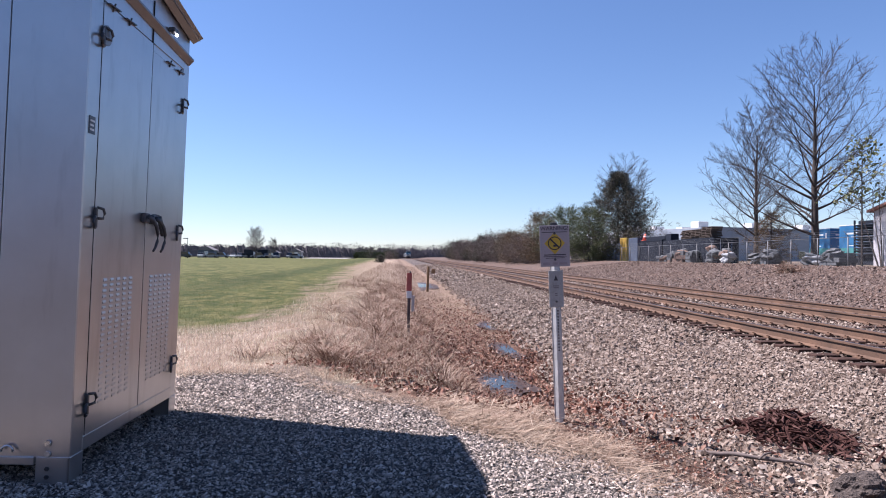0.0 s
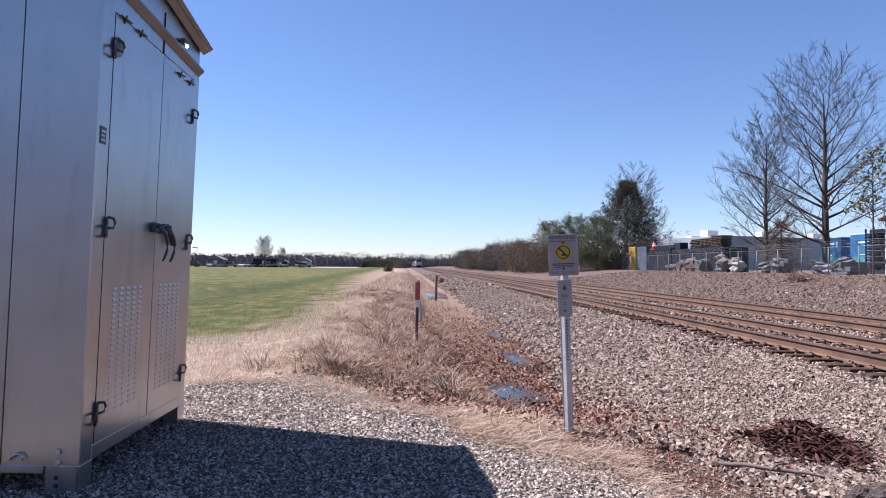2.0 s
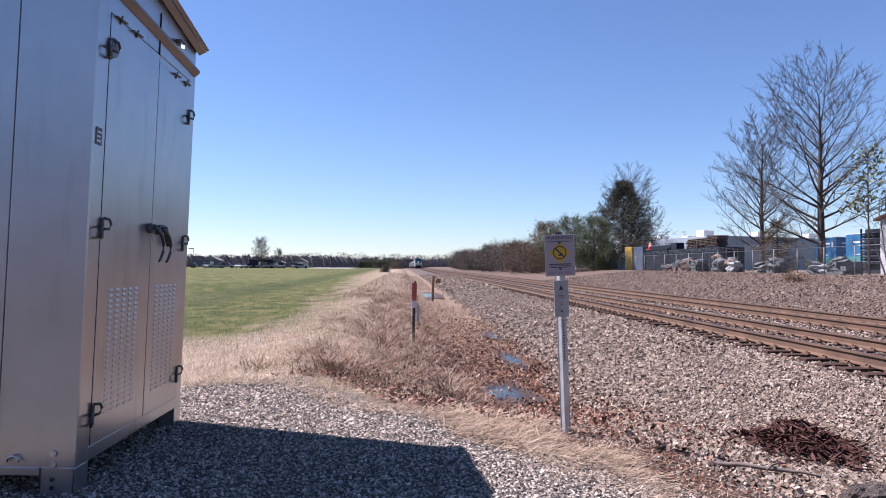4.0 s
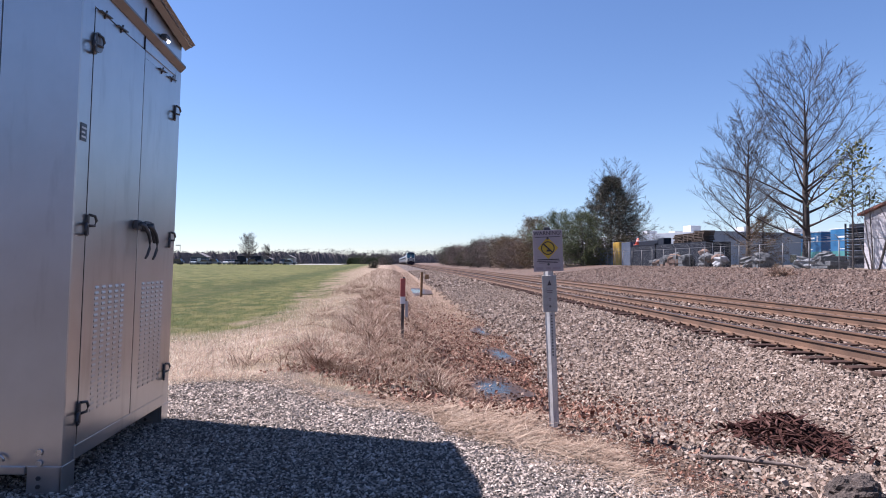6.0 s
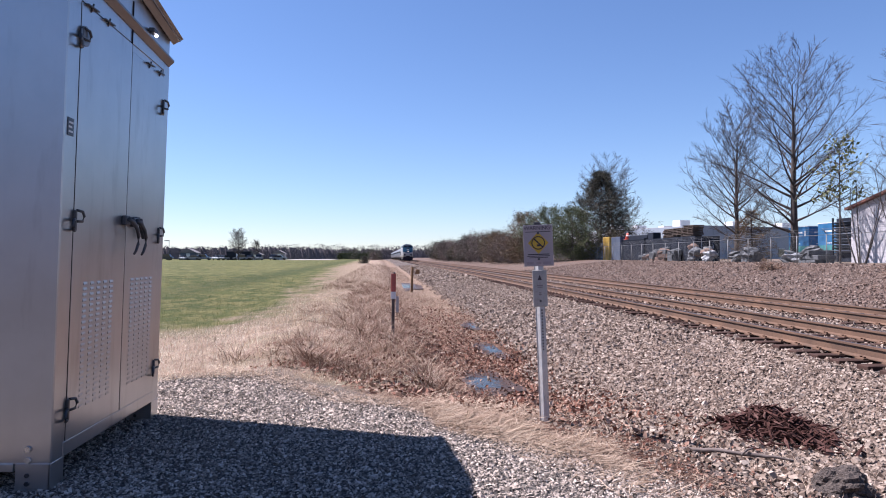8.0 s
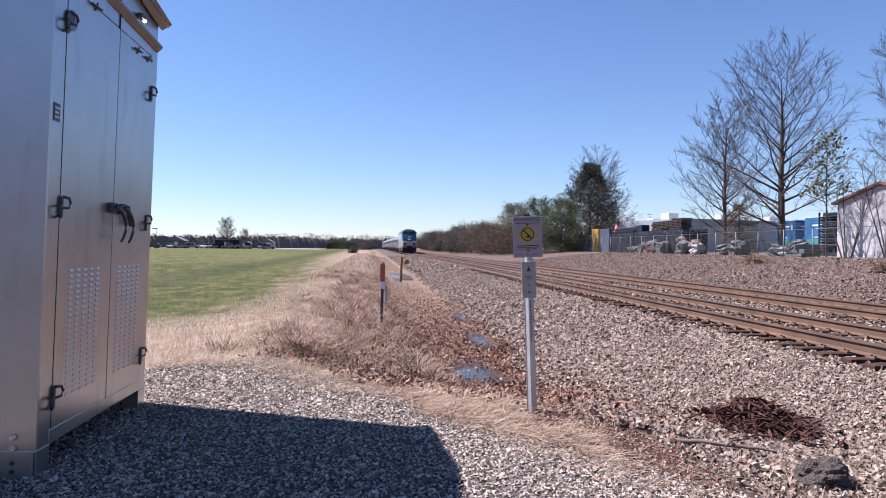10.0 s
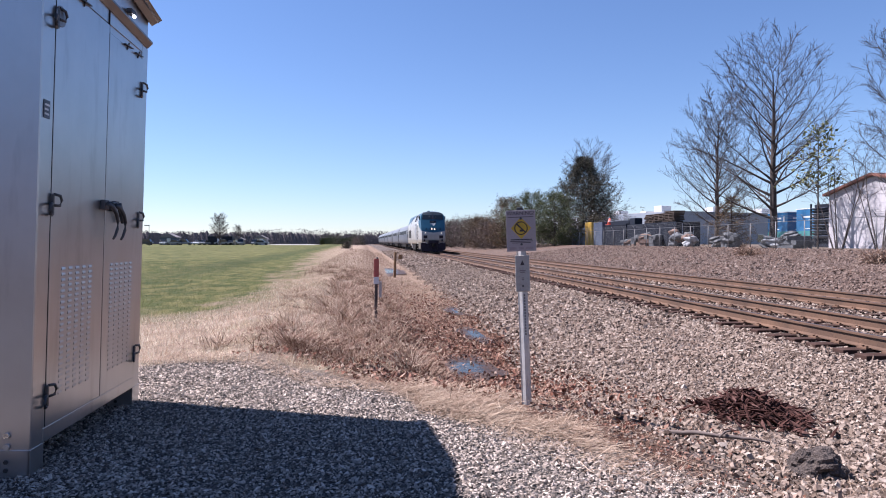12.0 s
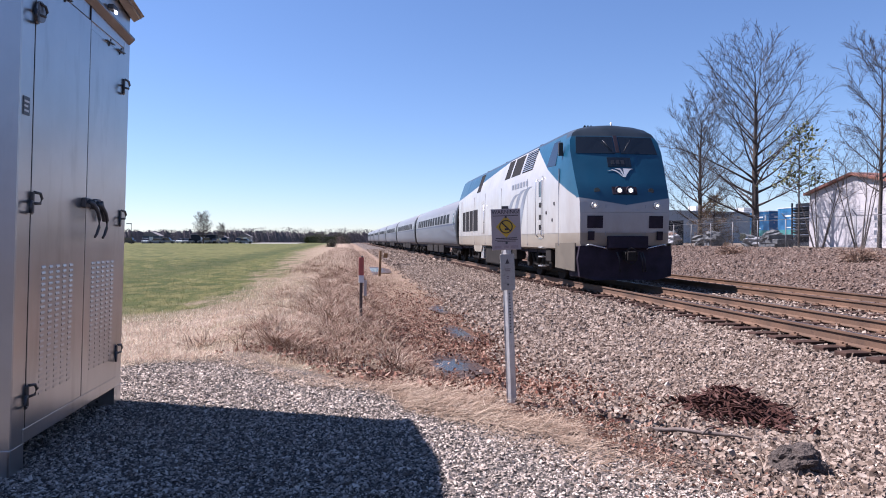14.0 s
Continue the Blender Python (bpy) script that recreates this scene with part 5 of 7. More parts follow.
def bough(rng, vs, fs, p, d, length, r, lift, subs, thick):
    """A long limb with side branches, each with its fan of fine twigs."""
    pieces = 9
    for k in range(pieces):
        e = p + d * (length / pieces)
        r2 = max(0.010 * thick, r * 0.80)
        limb(vs, fs, p, e, r, r2, 5)
        p, r = e, r2
        d = (d + Vector((rng.uniform(-1, 1), rng.uniform(-1, 1), rng.uniform(-1, 1))) * 0.075 + Vector((0, 0, lift))).normalized()
        if k < 1:
            continue
        for _ in range(2 if k % 2 or k == pieces - 1 else 1):
            side = d.cross(Vector((rng.uniform(-0.5, 0.5), rng.uniform(-0.5, 0.5), 1.0))).normalized() * rng.choice((-1, 1))
            q, w = p.copy(), (d * rng.uniform(0.55, 1.0) + side * rng.uniform(0.5, 0.9) + Vector((0, 0, rng.uniform(-0.15, 0.35)))).normalized()
            long = length * rng.uniform(0.26, 0.46) * (1 - 0.45 * k / pieces)
            rs = max(0.008 * thick, r * 0.5)
            for u in range(subs):
                e2 = q + w * (long / subs)
                limb(vs, fs, q, e2, rs, max(0.006 * thick, rs * 0.8), 3)
                q, rs = e2, max(0.006 * thick, rs * 0.8)
                w = (w + Vector((rng.uniform(-1, 1), rng.uniform(-1, 1), rng.uniform(-0.8, 1))) * 0.13).normalized()
                for _ in range(2):
                    t = (w * 0.9 + Vector((rng.uniform(-1, 1), rng.uniform(-1, 1), rng.uniform(-0.7, 1))) * 0.75).normalized()
                    f = q + t * long * rng.uniform(0.22, 0.5)
                    limb(vs, fs, q, f, 0.0065 * thick, 0.004 * thick, 3)
                    g = q.lerp(f, rng.uniform(0.4, 0.9))
                    t2 = (t + Vector((rng.uniform(-1, 1), rng.uniform(-1, 1), rng.uniform(-0.5, 1))) * 0.7).normalized()
                    limb(vs, fs, g, g + t2 * long * rng.uniform(0.12, 0.26), 0.005 * thick, 0.003 * thick, 3)


def bare_tree(m, height, radius, seed, label, first=0.26, spread=0.42, group="bare trees by the fence", limbs=30, lift=0.03, subs=5, thick=1.0, rear=(0.30, 0.95)):
    """A leafless tree with one leader and many ascending limbs."""
    rng = random.Random(seed)
    t = thing("tree", m, label, "tree", group)
    tv, tf, bv, bf = [], [], [], []
    p, d, r = Vector((0, 0, -0.2)), Vector((0, 0, 1)), radius * 1.25
    pieces = 18
    spots = []
    for k in range(pieces):
        e = p + d * (height * 0.97 / pieces)
        f = (k + 1) / pieces
        r2 = radius * (1 - f) ** 0.85 + 0.010
        limb(tv, tf, p, e, r, r2, 9)
        spots.append((p, e, r2, f))
        p, r = e, r2
        d = (Vector((0, 0, 1)) + Vector((rng.uniform(-1, 1), rng.uniform(-1, 1), 0)) * 0.045).normalized()
    ang = rng.uniform(0, 6.28)
    for k in range(limbs):
        f = first + (0.97 - first) * k / (limbs - 1)
        a, e, r, _ = spots[min(pieces - 1, int(f * pieces))]
        ang += 2.4 + rng.uniform(-0.5, 0.5)
        up = rear[0] + (rear[1] - rear[0]) * f + rng.uniform(-0.1, 0.1)
        way = Vector((math.cos(ang), math.sin(ang), up)).normalized()
        size = height * spread * float(np.interp(f, [0.0, 0.35, 0.6, 0.85, 1.0], [0.85, 1.0, 0.95, 0.76, 0.48])) * rng.uniform(0.7, 1.1)
        bough(rng, bv, bf, a.lerp(e, rng.random()), way, size, max(0.024, min(r * 0.55, 0.019 * size + 0.016)), lift, subs, thick)
    for nm, v, f, mat in (("trunk", tv, tf, BARK), ("crown", bv, bf, TWIG)):
        me = merged(nm, v, f, mat, True)
        ob = new(nm, me)
        ob.parent = t
    return t


G = 0.93      # height of the yard beyond the tracks
bare_tree(pose(30.0, 47.5, G), 14.0, 0.30, 11, "tall bare tree with a straight grey trunk by the fence", 0.22, 0.47, limbs=40, thick=1.15, lift=0.03, rear=(0.0, 1.55))
bare_tree(pose(33.0, 61.3, G), 13.2, 0.24, 23, "slender bare tree with ascending fine branches", 0.15, 0.44, lift=0.045, limbs=38, thick=1.3, rear=(0.20, 1.7))
bare_tree(pose(31.9, 37.6, G), 12.4, 0.13, 37, "thin bare tree near the white building", 0.28, 0.36, limbs=24, lift=0.04, thick=1.1, rear=(0.3, 1.6))
bare_tree(pose(32.8, 97.0, G), 12.6, 0.22, 41, "bare tree rising behind a dark conifer", 0.25, 0.50, limbs=30, thick=1.5, lift=0.04, rear=(0.35, 1.6))
bare_tree(pose(34.0, 30.5, G), 14.6, 0.2, 47, "bare tree near the white building", 0.25, 0.42, limbs=26, thick=1.1, rear=(0.2, 1.6))


def leaf_shapes(rng, count=5, long=1.0, wide=0.35):
    out = []
    for _ in range(count):
        b = rng.uniform(-0.25, 0.25)
        pts = np.array([[0, 0, 0], [wide * 0.5, long * 0.45, b * 0.4], [0, long, b], [-wide * 0.5, long * 0.45, b * 0.4]])
        out.append((pts, np.array([[0, 1, 2], [0, 2, 3]])))
    return out


CONIFER = varied("conifer_needles", [(0.042, 0.046, 0.034), (0.075, 0.076, 0.058), (0.115, 0.106, 0.085), (0.155, 0.132, 0.112)], 0.9, spec=0.05)
PINE = varied("pine_needles", [(0.052, 0.067, 0.032), (0.090, 0.104, 0.048), (0.142, 0.142, 0.074)], 0.85)
RUSSET = varied("russet_leaves", [(0.108, 0.072, 0.047), (0.180, 0.115, 0.070), (0.149, 0.117, 0.070), (0.086, 0.079, 0.047)], 0.85)
BRUSH = varied("brush_twigs", [(0.094, 0.072, 0.066), (0.166, 0.126, 0.115), (0.223, 0.173, 0.155), (0.122, 0.107, 0.079)], 0.9)
EVERGREEN = varied("broad_evergreen_leaves", [(0.07, 0.09, 0.035), (0.15, 0.16, 0.075), (0.26, 0.25, 0.14)], 0.6, spec=0.15)


def pointing(rng, ways):
    """Turns that lay a piece's y axis along each way, with any roll."""
    y = ways / np.linalg.norm(ways, axis=1, keepdims=True)
    h = rng.normal(0, 1, ways.shape)
    x = np.cross(y, h)
    x /= np.linalg.norm(x, axis=1, keepdims=True)
    return np.stack([x, y, np.cross(x, y)], -1)


def leafy(m, height, radius, base, seed, material, label, category="tree", group="", taper=0.8, boughs=150, tufts=9, needles=14, size=0.30, trunk=0.14, wide=0.12, name="tree", tip=0.12, sweep=0.15, round_top=0.0):
    """A crown of boughs that leave the trunk and carry tufts of small leaves or needles."""
    rng = np.random.default_rng(seed)
    t = thing(name, m, label, category, group)
    tv, tf = [], []
    limb(tv, tf, Vector((0, 0, -0.2)), Vector((0, 0, height * 0.92)), trunk, 0.02, 7)
    pts, ways = [], []
    ang = 0.0
    for k in range(boughs):
        f = ((k + 0.5) / boughs) ** 1.3
        ang += 2.4 + rng.uniform(-0.6, 0.6)
        z = base + (height - base) * f
        env = (1 - f) ** taper if not round_top else math.sqrt(max(0.02, 1 - (f * 1.02 - 0.25) ** 2 / 0.62)) * round_top + (1 - round_top) * (1 - f) ** taper
        reach = radius * (env * rng.uniform(0.45, 1.18) + 0.05)
        out = np.array([math.cos(ang), math.sin(ang), 0.0])
        u = rng.uniform(0.25, 1.0, tufts) ** 0.8
        line = lambda q: np.array([0, 0, z]) + out * (reach * q) + np.array([0, 0, sweep * reach * q * q])
        limb(tv, tf, Vector(line(0.0)), Vector(line(0.95)), 0.03, 0.008, 4)
        for q in u:
            c = line(q) + rng.normal(0, 0.05 + 0.09 * reach * q, 3) * np.array([1, 1, 0.55])
            pts.append(c + rng.normal(0, tip, (needles, 3)))
            ways.append(out * 0.7 + np.array([0, 0, 0.35]) + rng.normal(0, 0.75, (needles, 3)))
    pts, ways = np.concatenate(pts), np.concatenate(ways)
    pts[:, 2] = np.maximum(pts[:, 2], 0.02)
    ob = new("trunk", merged("trunk", tv, tf, BARK, True))
    ob.parent = t
    sc = rng.uniform(0.5, 1.3, len(pts)) * size
    cr = scattered("crown", leaf_shapes(rng, 5, 1.0, wide), pts, pointing(rng, ways), np.stack([sc] * 3, -1), material)
    cr.parent = t
    return t


leafy(pose(30.3, 93.0, 0.9), 12.4, 8.4, 0.2, 3, CONIFER, "dense dark green conifer with a broken outline", taper=0.75, boughs=340, tufts=13, needles=10, size=0.5, trunk=0.2, wide=0.10, tip=0.14, sweep=0.10)
leafy(pose(22.6, 92.0, 0.6), 7.6, 4.4, 1.2, 4, PINE, "green pine with long loose boughs", taper=0.5, boughs=90, tufts=9, needles=16, size=0.42, wide=0.10, tip=0.22, sweep=0.28, group="pines by the track", round_top=0.6)
leafy(pose(20.8, 99.0, 0.55), 7.2, 4.2, 0.2, 5, RUSSET, "russet and green tree among the pines", taper=0.5, boughs=110, tufts=9, needles=12, size=0.36, wide=0.16, tip=0.25, sweep=0.4, round_top=0.6)
leafy(pose(24.8, 88.0, 0.7), 7.2, 3.8, 0.5, 6, PINE, "green pine with long loose boughs", taper=0.5, boughs=90, tufts=8, needles=16, size=0.42, wide=0.10, tip=0.22, sweep=0.25, group="pines by the track", round_top=0.5)
leafy(pose(30.5, 54.2, G), 4.4, 2.0, 0.1, 7, RUSSET, "low brown-green cedar behind the fence", taper=0.6, boughs=110, tufts=7, needles=10, size=0.22, wide=0.12, tip=0.08, round_top=0.5)
leafy(pose(28.4, 40.2, G), 7.9, 1.9, 3.6, 8, EVERGREEN, "slim tree with loose broad pale-green leaves", taper=0.35, boughs=26, tufts=4, needles=5, size=0.28, trunk=0.07, wide=0.5, tip=0.16, sweep=0.5)
rng_h = np.random.default_rng(77)
for k in range(15):
    y = 104 + k * 9.5 + rng_h.uniform(-2, 2)
    x = 19.5 + rng_h.uniform(-1.2, 2.4) + float(bend(y)) - 0.012 * (y - 104)
    dark = k % 5 in (2, 4)
    leafy(pose(x, y, float(rise(y)) + 0.2), rng_h.uniform(3.2, 5.3), rng_h.uniform(3.4, 5.2), 0.0, 100 + k, CONIFER if dark else (RUSSET if k % 5 == 1 else BRUSH), "dark green trackside cedar" if dark else "tangled brown trackside bush", "bush", "bushes along the track", taper=0.35, boughs=110, tufts=8, needles=8, size=0.46 if dark else 0.70, wide=0.14 if dark else 0.055, trunk=0.1, name="bush", tip=0.25, sweep=0.45, round_top=0.75)
for k, (x, y, h, r) in enumerate(((-4.2, 226, 3.6, 2.0), (-1.6, 236, 3.0, 1.8), (-3.4, 120, 1.2, 0.8), (-12.5, 300, 5.0, 3.2), (-3.0, 205, 2.2, 1.6))):
    leafy(pose(x, y, float(ground_z(x, y))), h, r, 0.0, 140 + k, BRUSH if k == 4 else CONIFER, "low dark juniper bush beside the ditch", "bush", "junipers beside the ditch", taper=0.4, boughs=60, tufts=5, needles=7, size=0.30, trunk=0.05, name="bush", round_top=0.5)


# shrubs with several stems before the white building
def stem_shrub(m, height, seed):
    rng = random.Random(seed)
    t = thing("shrub", m, "leafless shrub with several pale leaning stems", "shrub", "shrubs by the white building")
    v, f, tv, tf = [], [], [], []
    for k in range(5):
        a = rng.uniform(0, 6.28)
        lean = Vector((math.cos(a) * 0.28, math.sin(a) * 0.28, 1)).normalized()
        p = Vector((math.cos(a) * 0.2, math.sin(a) * 0.2, -0.1))
        limb(tv, tf, p, p + lean * height * 0.35, 0.05, 0.04, 6)
        grow(rng, v, f, p + lean * height * 0.35, lean, height * 0.6, 0.035, 2, 4, 0.10, 0.05)
    for nm, a, b, mat in (("stem", tv, tf, BARK), ("crown", v, f, TWIG)):
        ob = new(nm, merged(nm, a, b, mat, True))
        ob.parent = t
    return t


stem_shrub(pose(28.6, 38.6, G), 5.4, 5)
stem_shrub(pose(29.0, 35.6, G), 6.0, 9)


# ---- chain-link fence ----
FENCE_STEEL = worn("fence_steel", (0.143, 0.146, 0.149), 0.6, 0.0, 0.2, 3, 40)


def chain_link_fence():
    fx, y0, bay, bays, h = 27.5, 28.0, 3.05, 30, 1.95
    fence = thing("chain_link_fence", pose(fx, y0, G), "grey chain-link fence with barbed wire on top", "fence")
    pm = bmesh.new()
    tube(pm, (0, 0, -0.2), (0, 0, h + 0.05), 0.035, n=8)
    tube(pm, (0, 0, h + 0.05), (-0.26, 0, h + 0.38), 0.022, n=6)
    post = bpy.data.meshes.new("post")
    pm.to_mesh(post)
    pm.free()
    post.materials.append(FENCE_STEEL)
    mv, mf = [], []
    step, w = 0.17, 0.0027
    for s in (-1, 1):
        k = -h
        while k < bay:
            ya, yb = max(0, k), min(bay, k + h)
            if yb > ya:
                za, zb = ya - k, yb - k
                if s < 0:
                    za, zb = h - za, h - zb
                b = len(mv)
                mv += [(0.004 * s, ya - w, za), (0.004 * s, ya + w, za), (0.004 * s, yb + w, zb), (0.004 * s, yb - w, zb)]
                mf.append((b, b + 1, b + 2, b + 3))
            k += step
    mesh = merged("wire_mesh", mv, mf, FENCE_STEEL)
    rm = bmesh.new()
    tube(rm, (0, 0, h), (0, bay, h), 0.022, n=6)
    for q in range(3):
        tube(rm, (-0.09 * (q + 1) + 0.01, 0, h + 0.11 * (q + 1) + 0.05), (-0.09 * (q + 1) + 0.01, bay, h + 0.11 * (q + 1) + 0.05), 0.006, n=4)
    rail = bpy.data.meshes.new("top_rail")
    rm.to_mesh(rail)
    rm.free()
    rail.materials.append(FENCE_STEEL)
    for k in range(bays + 1):
        for nm, me in (("post", post), ("wire_mesh", mesh), ("top_rail", rail)):
            if nm != "post" and k == bays:
                continue
            ob = new(nm, me)
            ob.parent = fence
            ob.matrix_basis = pose(0, k * bay, 0)
    return fence


chain_link_fence()


# ---- yard: containers, trailers, stacks ----
def ribbed_box(name, m, L, W, H, material, label, category, group="", ribs=0.28):
    """A corrugated container with corner posts and doors."""
    c = thing(name, m, label, category, group)
    prof = []
    k = 0
    y = 0.10
    while y < L - 0.10:
        d = 0.0 if k % 2 else 0.035
        prof += [(y, d), (min(L - 0.1, y + ribs * 0.38), d)]
        y += ribs * 0.5
        k += 1
    for s in (0, 1):
        bm = bmesh.new()
        lo = [bm.verts.new(((d if not s else W - d), yy, 0.12)) for yy, d in prof]
        hi = [bm.verts.new(((d if not s else W - d), yy, H - 0.08)) for yy, d in prof]
        for a in range(len(prof) - 1):
            bm.faces.new((lo[a], lo[a + 1], hi[a + 1], hi[a]))
        part("side_panel", bm, material, c)
    part("roof", boxed(0.02, W - 0.02, 0.02, L - 0.02, H - 0.08, H - 0.02), material, c)
    part("floor", boxed(0.02, W - 0.02, 0.02, L - 0.02, 0.05, 0.12), material, c)
    for x in (0.0, W - 0.12):
        for y in (0.0, L - 0.12):
            part("corner_post", boxed(x, x + 0.12, y, y + 0.12, 0.0, H, 0.01), material, c)
        part("side_rail", boxed(x, x + 0.12, 0.12, L - 0.12, H - 0.12, H, 0.01), material, c)
        part("side_rail", boxed(x, x + 0.12, 0.12, L - 0.12, 0.0, 0.14, 0.01), material, c)
    for y in (0.02, L - 0.06):
        for x0, x1 in ((0.12, W / 2 - 0.01), (W / 2 + 0.01, W - 0.12)):
            d = part("door", boxed(x0, x1, y, y + 0.04, 0.12, H - 0.10, 0.008), material, c)
            b = bmesh.new()
            tube(b, ((x0 + x1) / 2, y - 0.02 if y < 1 else y + 0.06, 0.15), ((x0 + x1) / 2, y - 0.02 if y < 1 else y + 0.06, H - 0.15), 0.02, n=6)
            part("lock_rod", b, GALVANISED, d)
    return c


NAVY = worn("navy_paint", (0.015, 0.020, 0.030), 0.6, 0, 0.3, 1.5, 20, 0.1, (0.066, 0.044, 0.028), 0.4)
YELLOW = worn("yellow_paint", (0.50, 0.33, 0.06), 0.6, 0, 0.2, 1.5, 20, 0.1, (0.20, 0.12, 0.05), 0.5)
BLUE = worn("blue_paint", (0.05, 0.10, 0.20), 0.6, 0, 0.2, 1.5, 20)
GREYBLUE = worn("grey_blue_paint", (0.085, 0.105, 0.145), 0.6, 0, 0.2, 1.5, 20)
NAVY.node_tree.nodes["Principled BSDF"].inputs["Specular IOR Level"].default_value = 0.15
GREYBLUE.node_tree.nodes["Principled BSDF"].inputs["Specular IOR Level"].default_value = 0.15
TRUCK_BLUE = worn("trailer_blue", (0.028, 0.136, 0.288), 0.45, 0, 0.12, 1.5, 20)
ribbed_box("shipping_container", pose(29.3, 62.0, G), 12.2, 2.44, 2.6, NAVY, "dark navy corrugated shipping container behind the fence", "container", "containers in the yard")
ribbed_box("shipping_container", pose(29.3, 74.6, G), 10.2, 2.44, 2.75, NAVY, "dark navy corrugated shipping container behind the fence", "container", "containers in the yard")
ribbed_box("shipping_container", pose(28.9, 85.4, G - 0.1), 2.5, 2.44, 3.35, YELLOW, "yellow container standing on end of the row", "container", "containers in the yard")
ribbed_box("shipping_container", pose(29.2, 88.6, G - 0.1), 6.1, 2.44, 2.7, BLUE, "blue corrugated shipping container", "container", "containers in the yard")
ribbed_box("shipping_container", pose(29.0, 81.6, G - 0.1), 3.2, 1.4, 3.25, GREYBLUE, "grey-blue container beside the yellow one", "container", "containers in the yard")


def pallet_stack(m, layers, seed):
    rng = random.Random(seed)
    wood = worn("stack_wood", (0.075, 0.055, 0.042), 0.9, 0, 0.4, 4, 30, 0.3)
    t = thing("pallet_stack", m, "stack of dark timber pallets on the containers", "pallet stack", "pallet stacks")
    for k in range(layers):
        dx, dy = rng.uniform(-0.08, 0.08), rng.uniform(-0.15, 0.15)
        z = k * 0.16
        for q in range(5):
            part("slat", boxed(dx + 0.24 * q, dx + 0.24 * q + 0.11, dy, dy + 2.2, z + 0.10, z + 0.145), wood, t)
        for q in range(3):
            part("bearer", boxed(dx, dx + 1.1, dy + q * 1.0, dy + q * 1.0 + 0.12, z, z + 0.10), wood, t)
    return t


pallet_stack(pose(29.6, 63.2, G + 2.60), 7, 1)
pallet_stack(pose(29.6, 65.6, G + 2.60), 6, 2)
pallet_stack(pose(29.6, 67.9, G + 2.60), 6, 3)
part("cover", boxed(0, 0.9, 0, 1.6, 0, 0.75, 0.05), NAVY, thing("dark_crate", pose(29.7, 73.0, G + 2.60), "dark covered crate on the container", "crate"))
part("beam", boxed(0, 0.8, 0, 6.5, 0, 0.42, 0.05), NAVY, thing("dark_beams", pose(29.7, 74.7, G + 2.75), "bundle of dark beams on the container", "beams"))


def cone():
    t = thing("traffic_cone", pose(29.7, 80.9, G + 2.75) @ Matrix.Scale(0.72, 4), "faded red-orange traffic cone with a pale band", "traffic cone")
    red = worn("cone_red", (0.62, 0.12, 0.07), 0.6)
    bm = bmesh.new()
    box(bm, -0.5, 0.5, -0.5, 0.5, 0, 0.10, 0.03)
    tube(bm, (0, 0, 0.10), (0, 0, 1.15), 0.48, 0.12, n=16)
    part("cone_body", bm, red, t)
    b = bmesh.new()
    tube(b, (0, 0, 0.55), (0, 0, 0.75), 0.34, 0.27, n=16)
    part("band", b, worn("cone_band", (0.70, 0.45, 0.42), 0.5), t)
    return t


cone()


def box_trailer(m, L, W, H, material, label, letters=True):
    t = thing("box_trailer", m, label, "trailer", "trailers in the yard")
    part("trailer_box", boxed(0, W, 0, L, 0.95, H, 0.03), material, t)
    part("roof_cap", boxed(-0.02, W + 0.02, -0.02, L + 0.02, H, H + 0.07, 0.02), WHITE_PAINT, t)
    part("bumper", boxed(0.2, W - 0.2, 0.0, 0.3, 0.45, 0.60, 0.02), DARK_STEEL, t)
    for y in (1.0, L - 1.2):
        for x in (0.05, W - 0.30):
            b = bmesh.new()
            tube(b, (x, y, 0.48), (x + 0.25, y, 0.48), 0.48, n=18)
            part("wheel", b, BLACK_RUBBER, t)
    if letters:
        for k, (v0, v1, z0, z1) in enumerate(((0.9, 2.2, 2.72, 2.86), (0.9, 1.6, 2.46, 2.54), (1.2, 2.1, 1.75, 1.82))):
            part("side_lettering", boxed(-0.012, 0.0, v0, min(L - 0.3, v1), z0, z1), WHITE_PAINT, t)
            part("end_lettering", boxed(v0 * 0.6, min(W - 0.2, v1), -0.012, 0.0, z0, z1), WHITE_PAINT, t)
        part("ring_emblem", boxed(-0.012, 0.0, 0.40, 0.62, 2.45, 2.95), WHITE_PAINT, t)
    part("teal_panel", boxed(-0.010, 0.0, 0.05, L - 0.05, 1.0, 1.6), worn("teal_panel", (0.05, 0.20, 0.20), 0.5), t)
    return t


box_trailer(pose(37.6, 52.9, G), 3.2, 2.4, 3.45, TRUCK_BLUE, "bright blue box trailer with white lettering")
box_trailer(pose(37.6, 57.4, G), 3.0, 2.4, 3.3, TRUCK_BLUE, "bright blue box trailer with white lettering")


def slatted_rig():
    t = thing("slatted_rack", pose(35.2, 48.2, G), "dark slatted steel rack beside the building", "rack")
    part("back_panel", boxed(0.4, 0.5, 0, 2.6, 0.2, 3.6), NAVY, t)
    for k in range(11):
        part("slat", box(bmesh.new(), 0.0, 0.36, 0.05, 2.55, -0.015, 0.015, m=pose(0, 0, 1.1 + k * 0.22, 0, 25, 0)), NAVY if k % 2 else GREYBLUE, t)
    for y in (0.0, 2.5):
        part("upright", boxed(0.0, 0.12, y, y + 0.1, 0.0, 3.65, 0.01), NAVY, t)
    return t


slatted_rig()


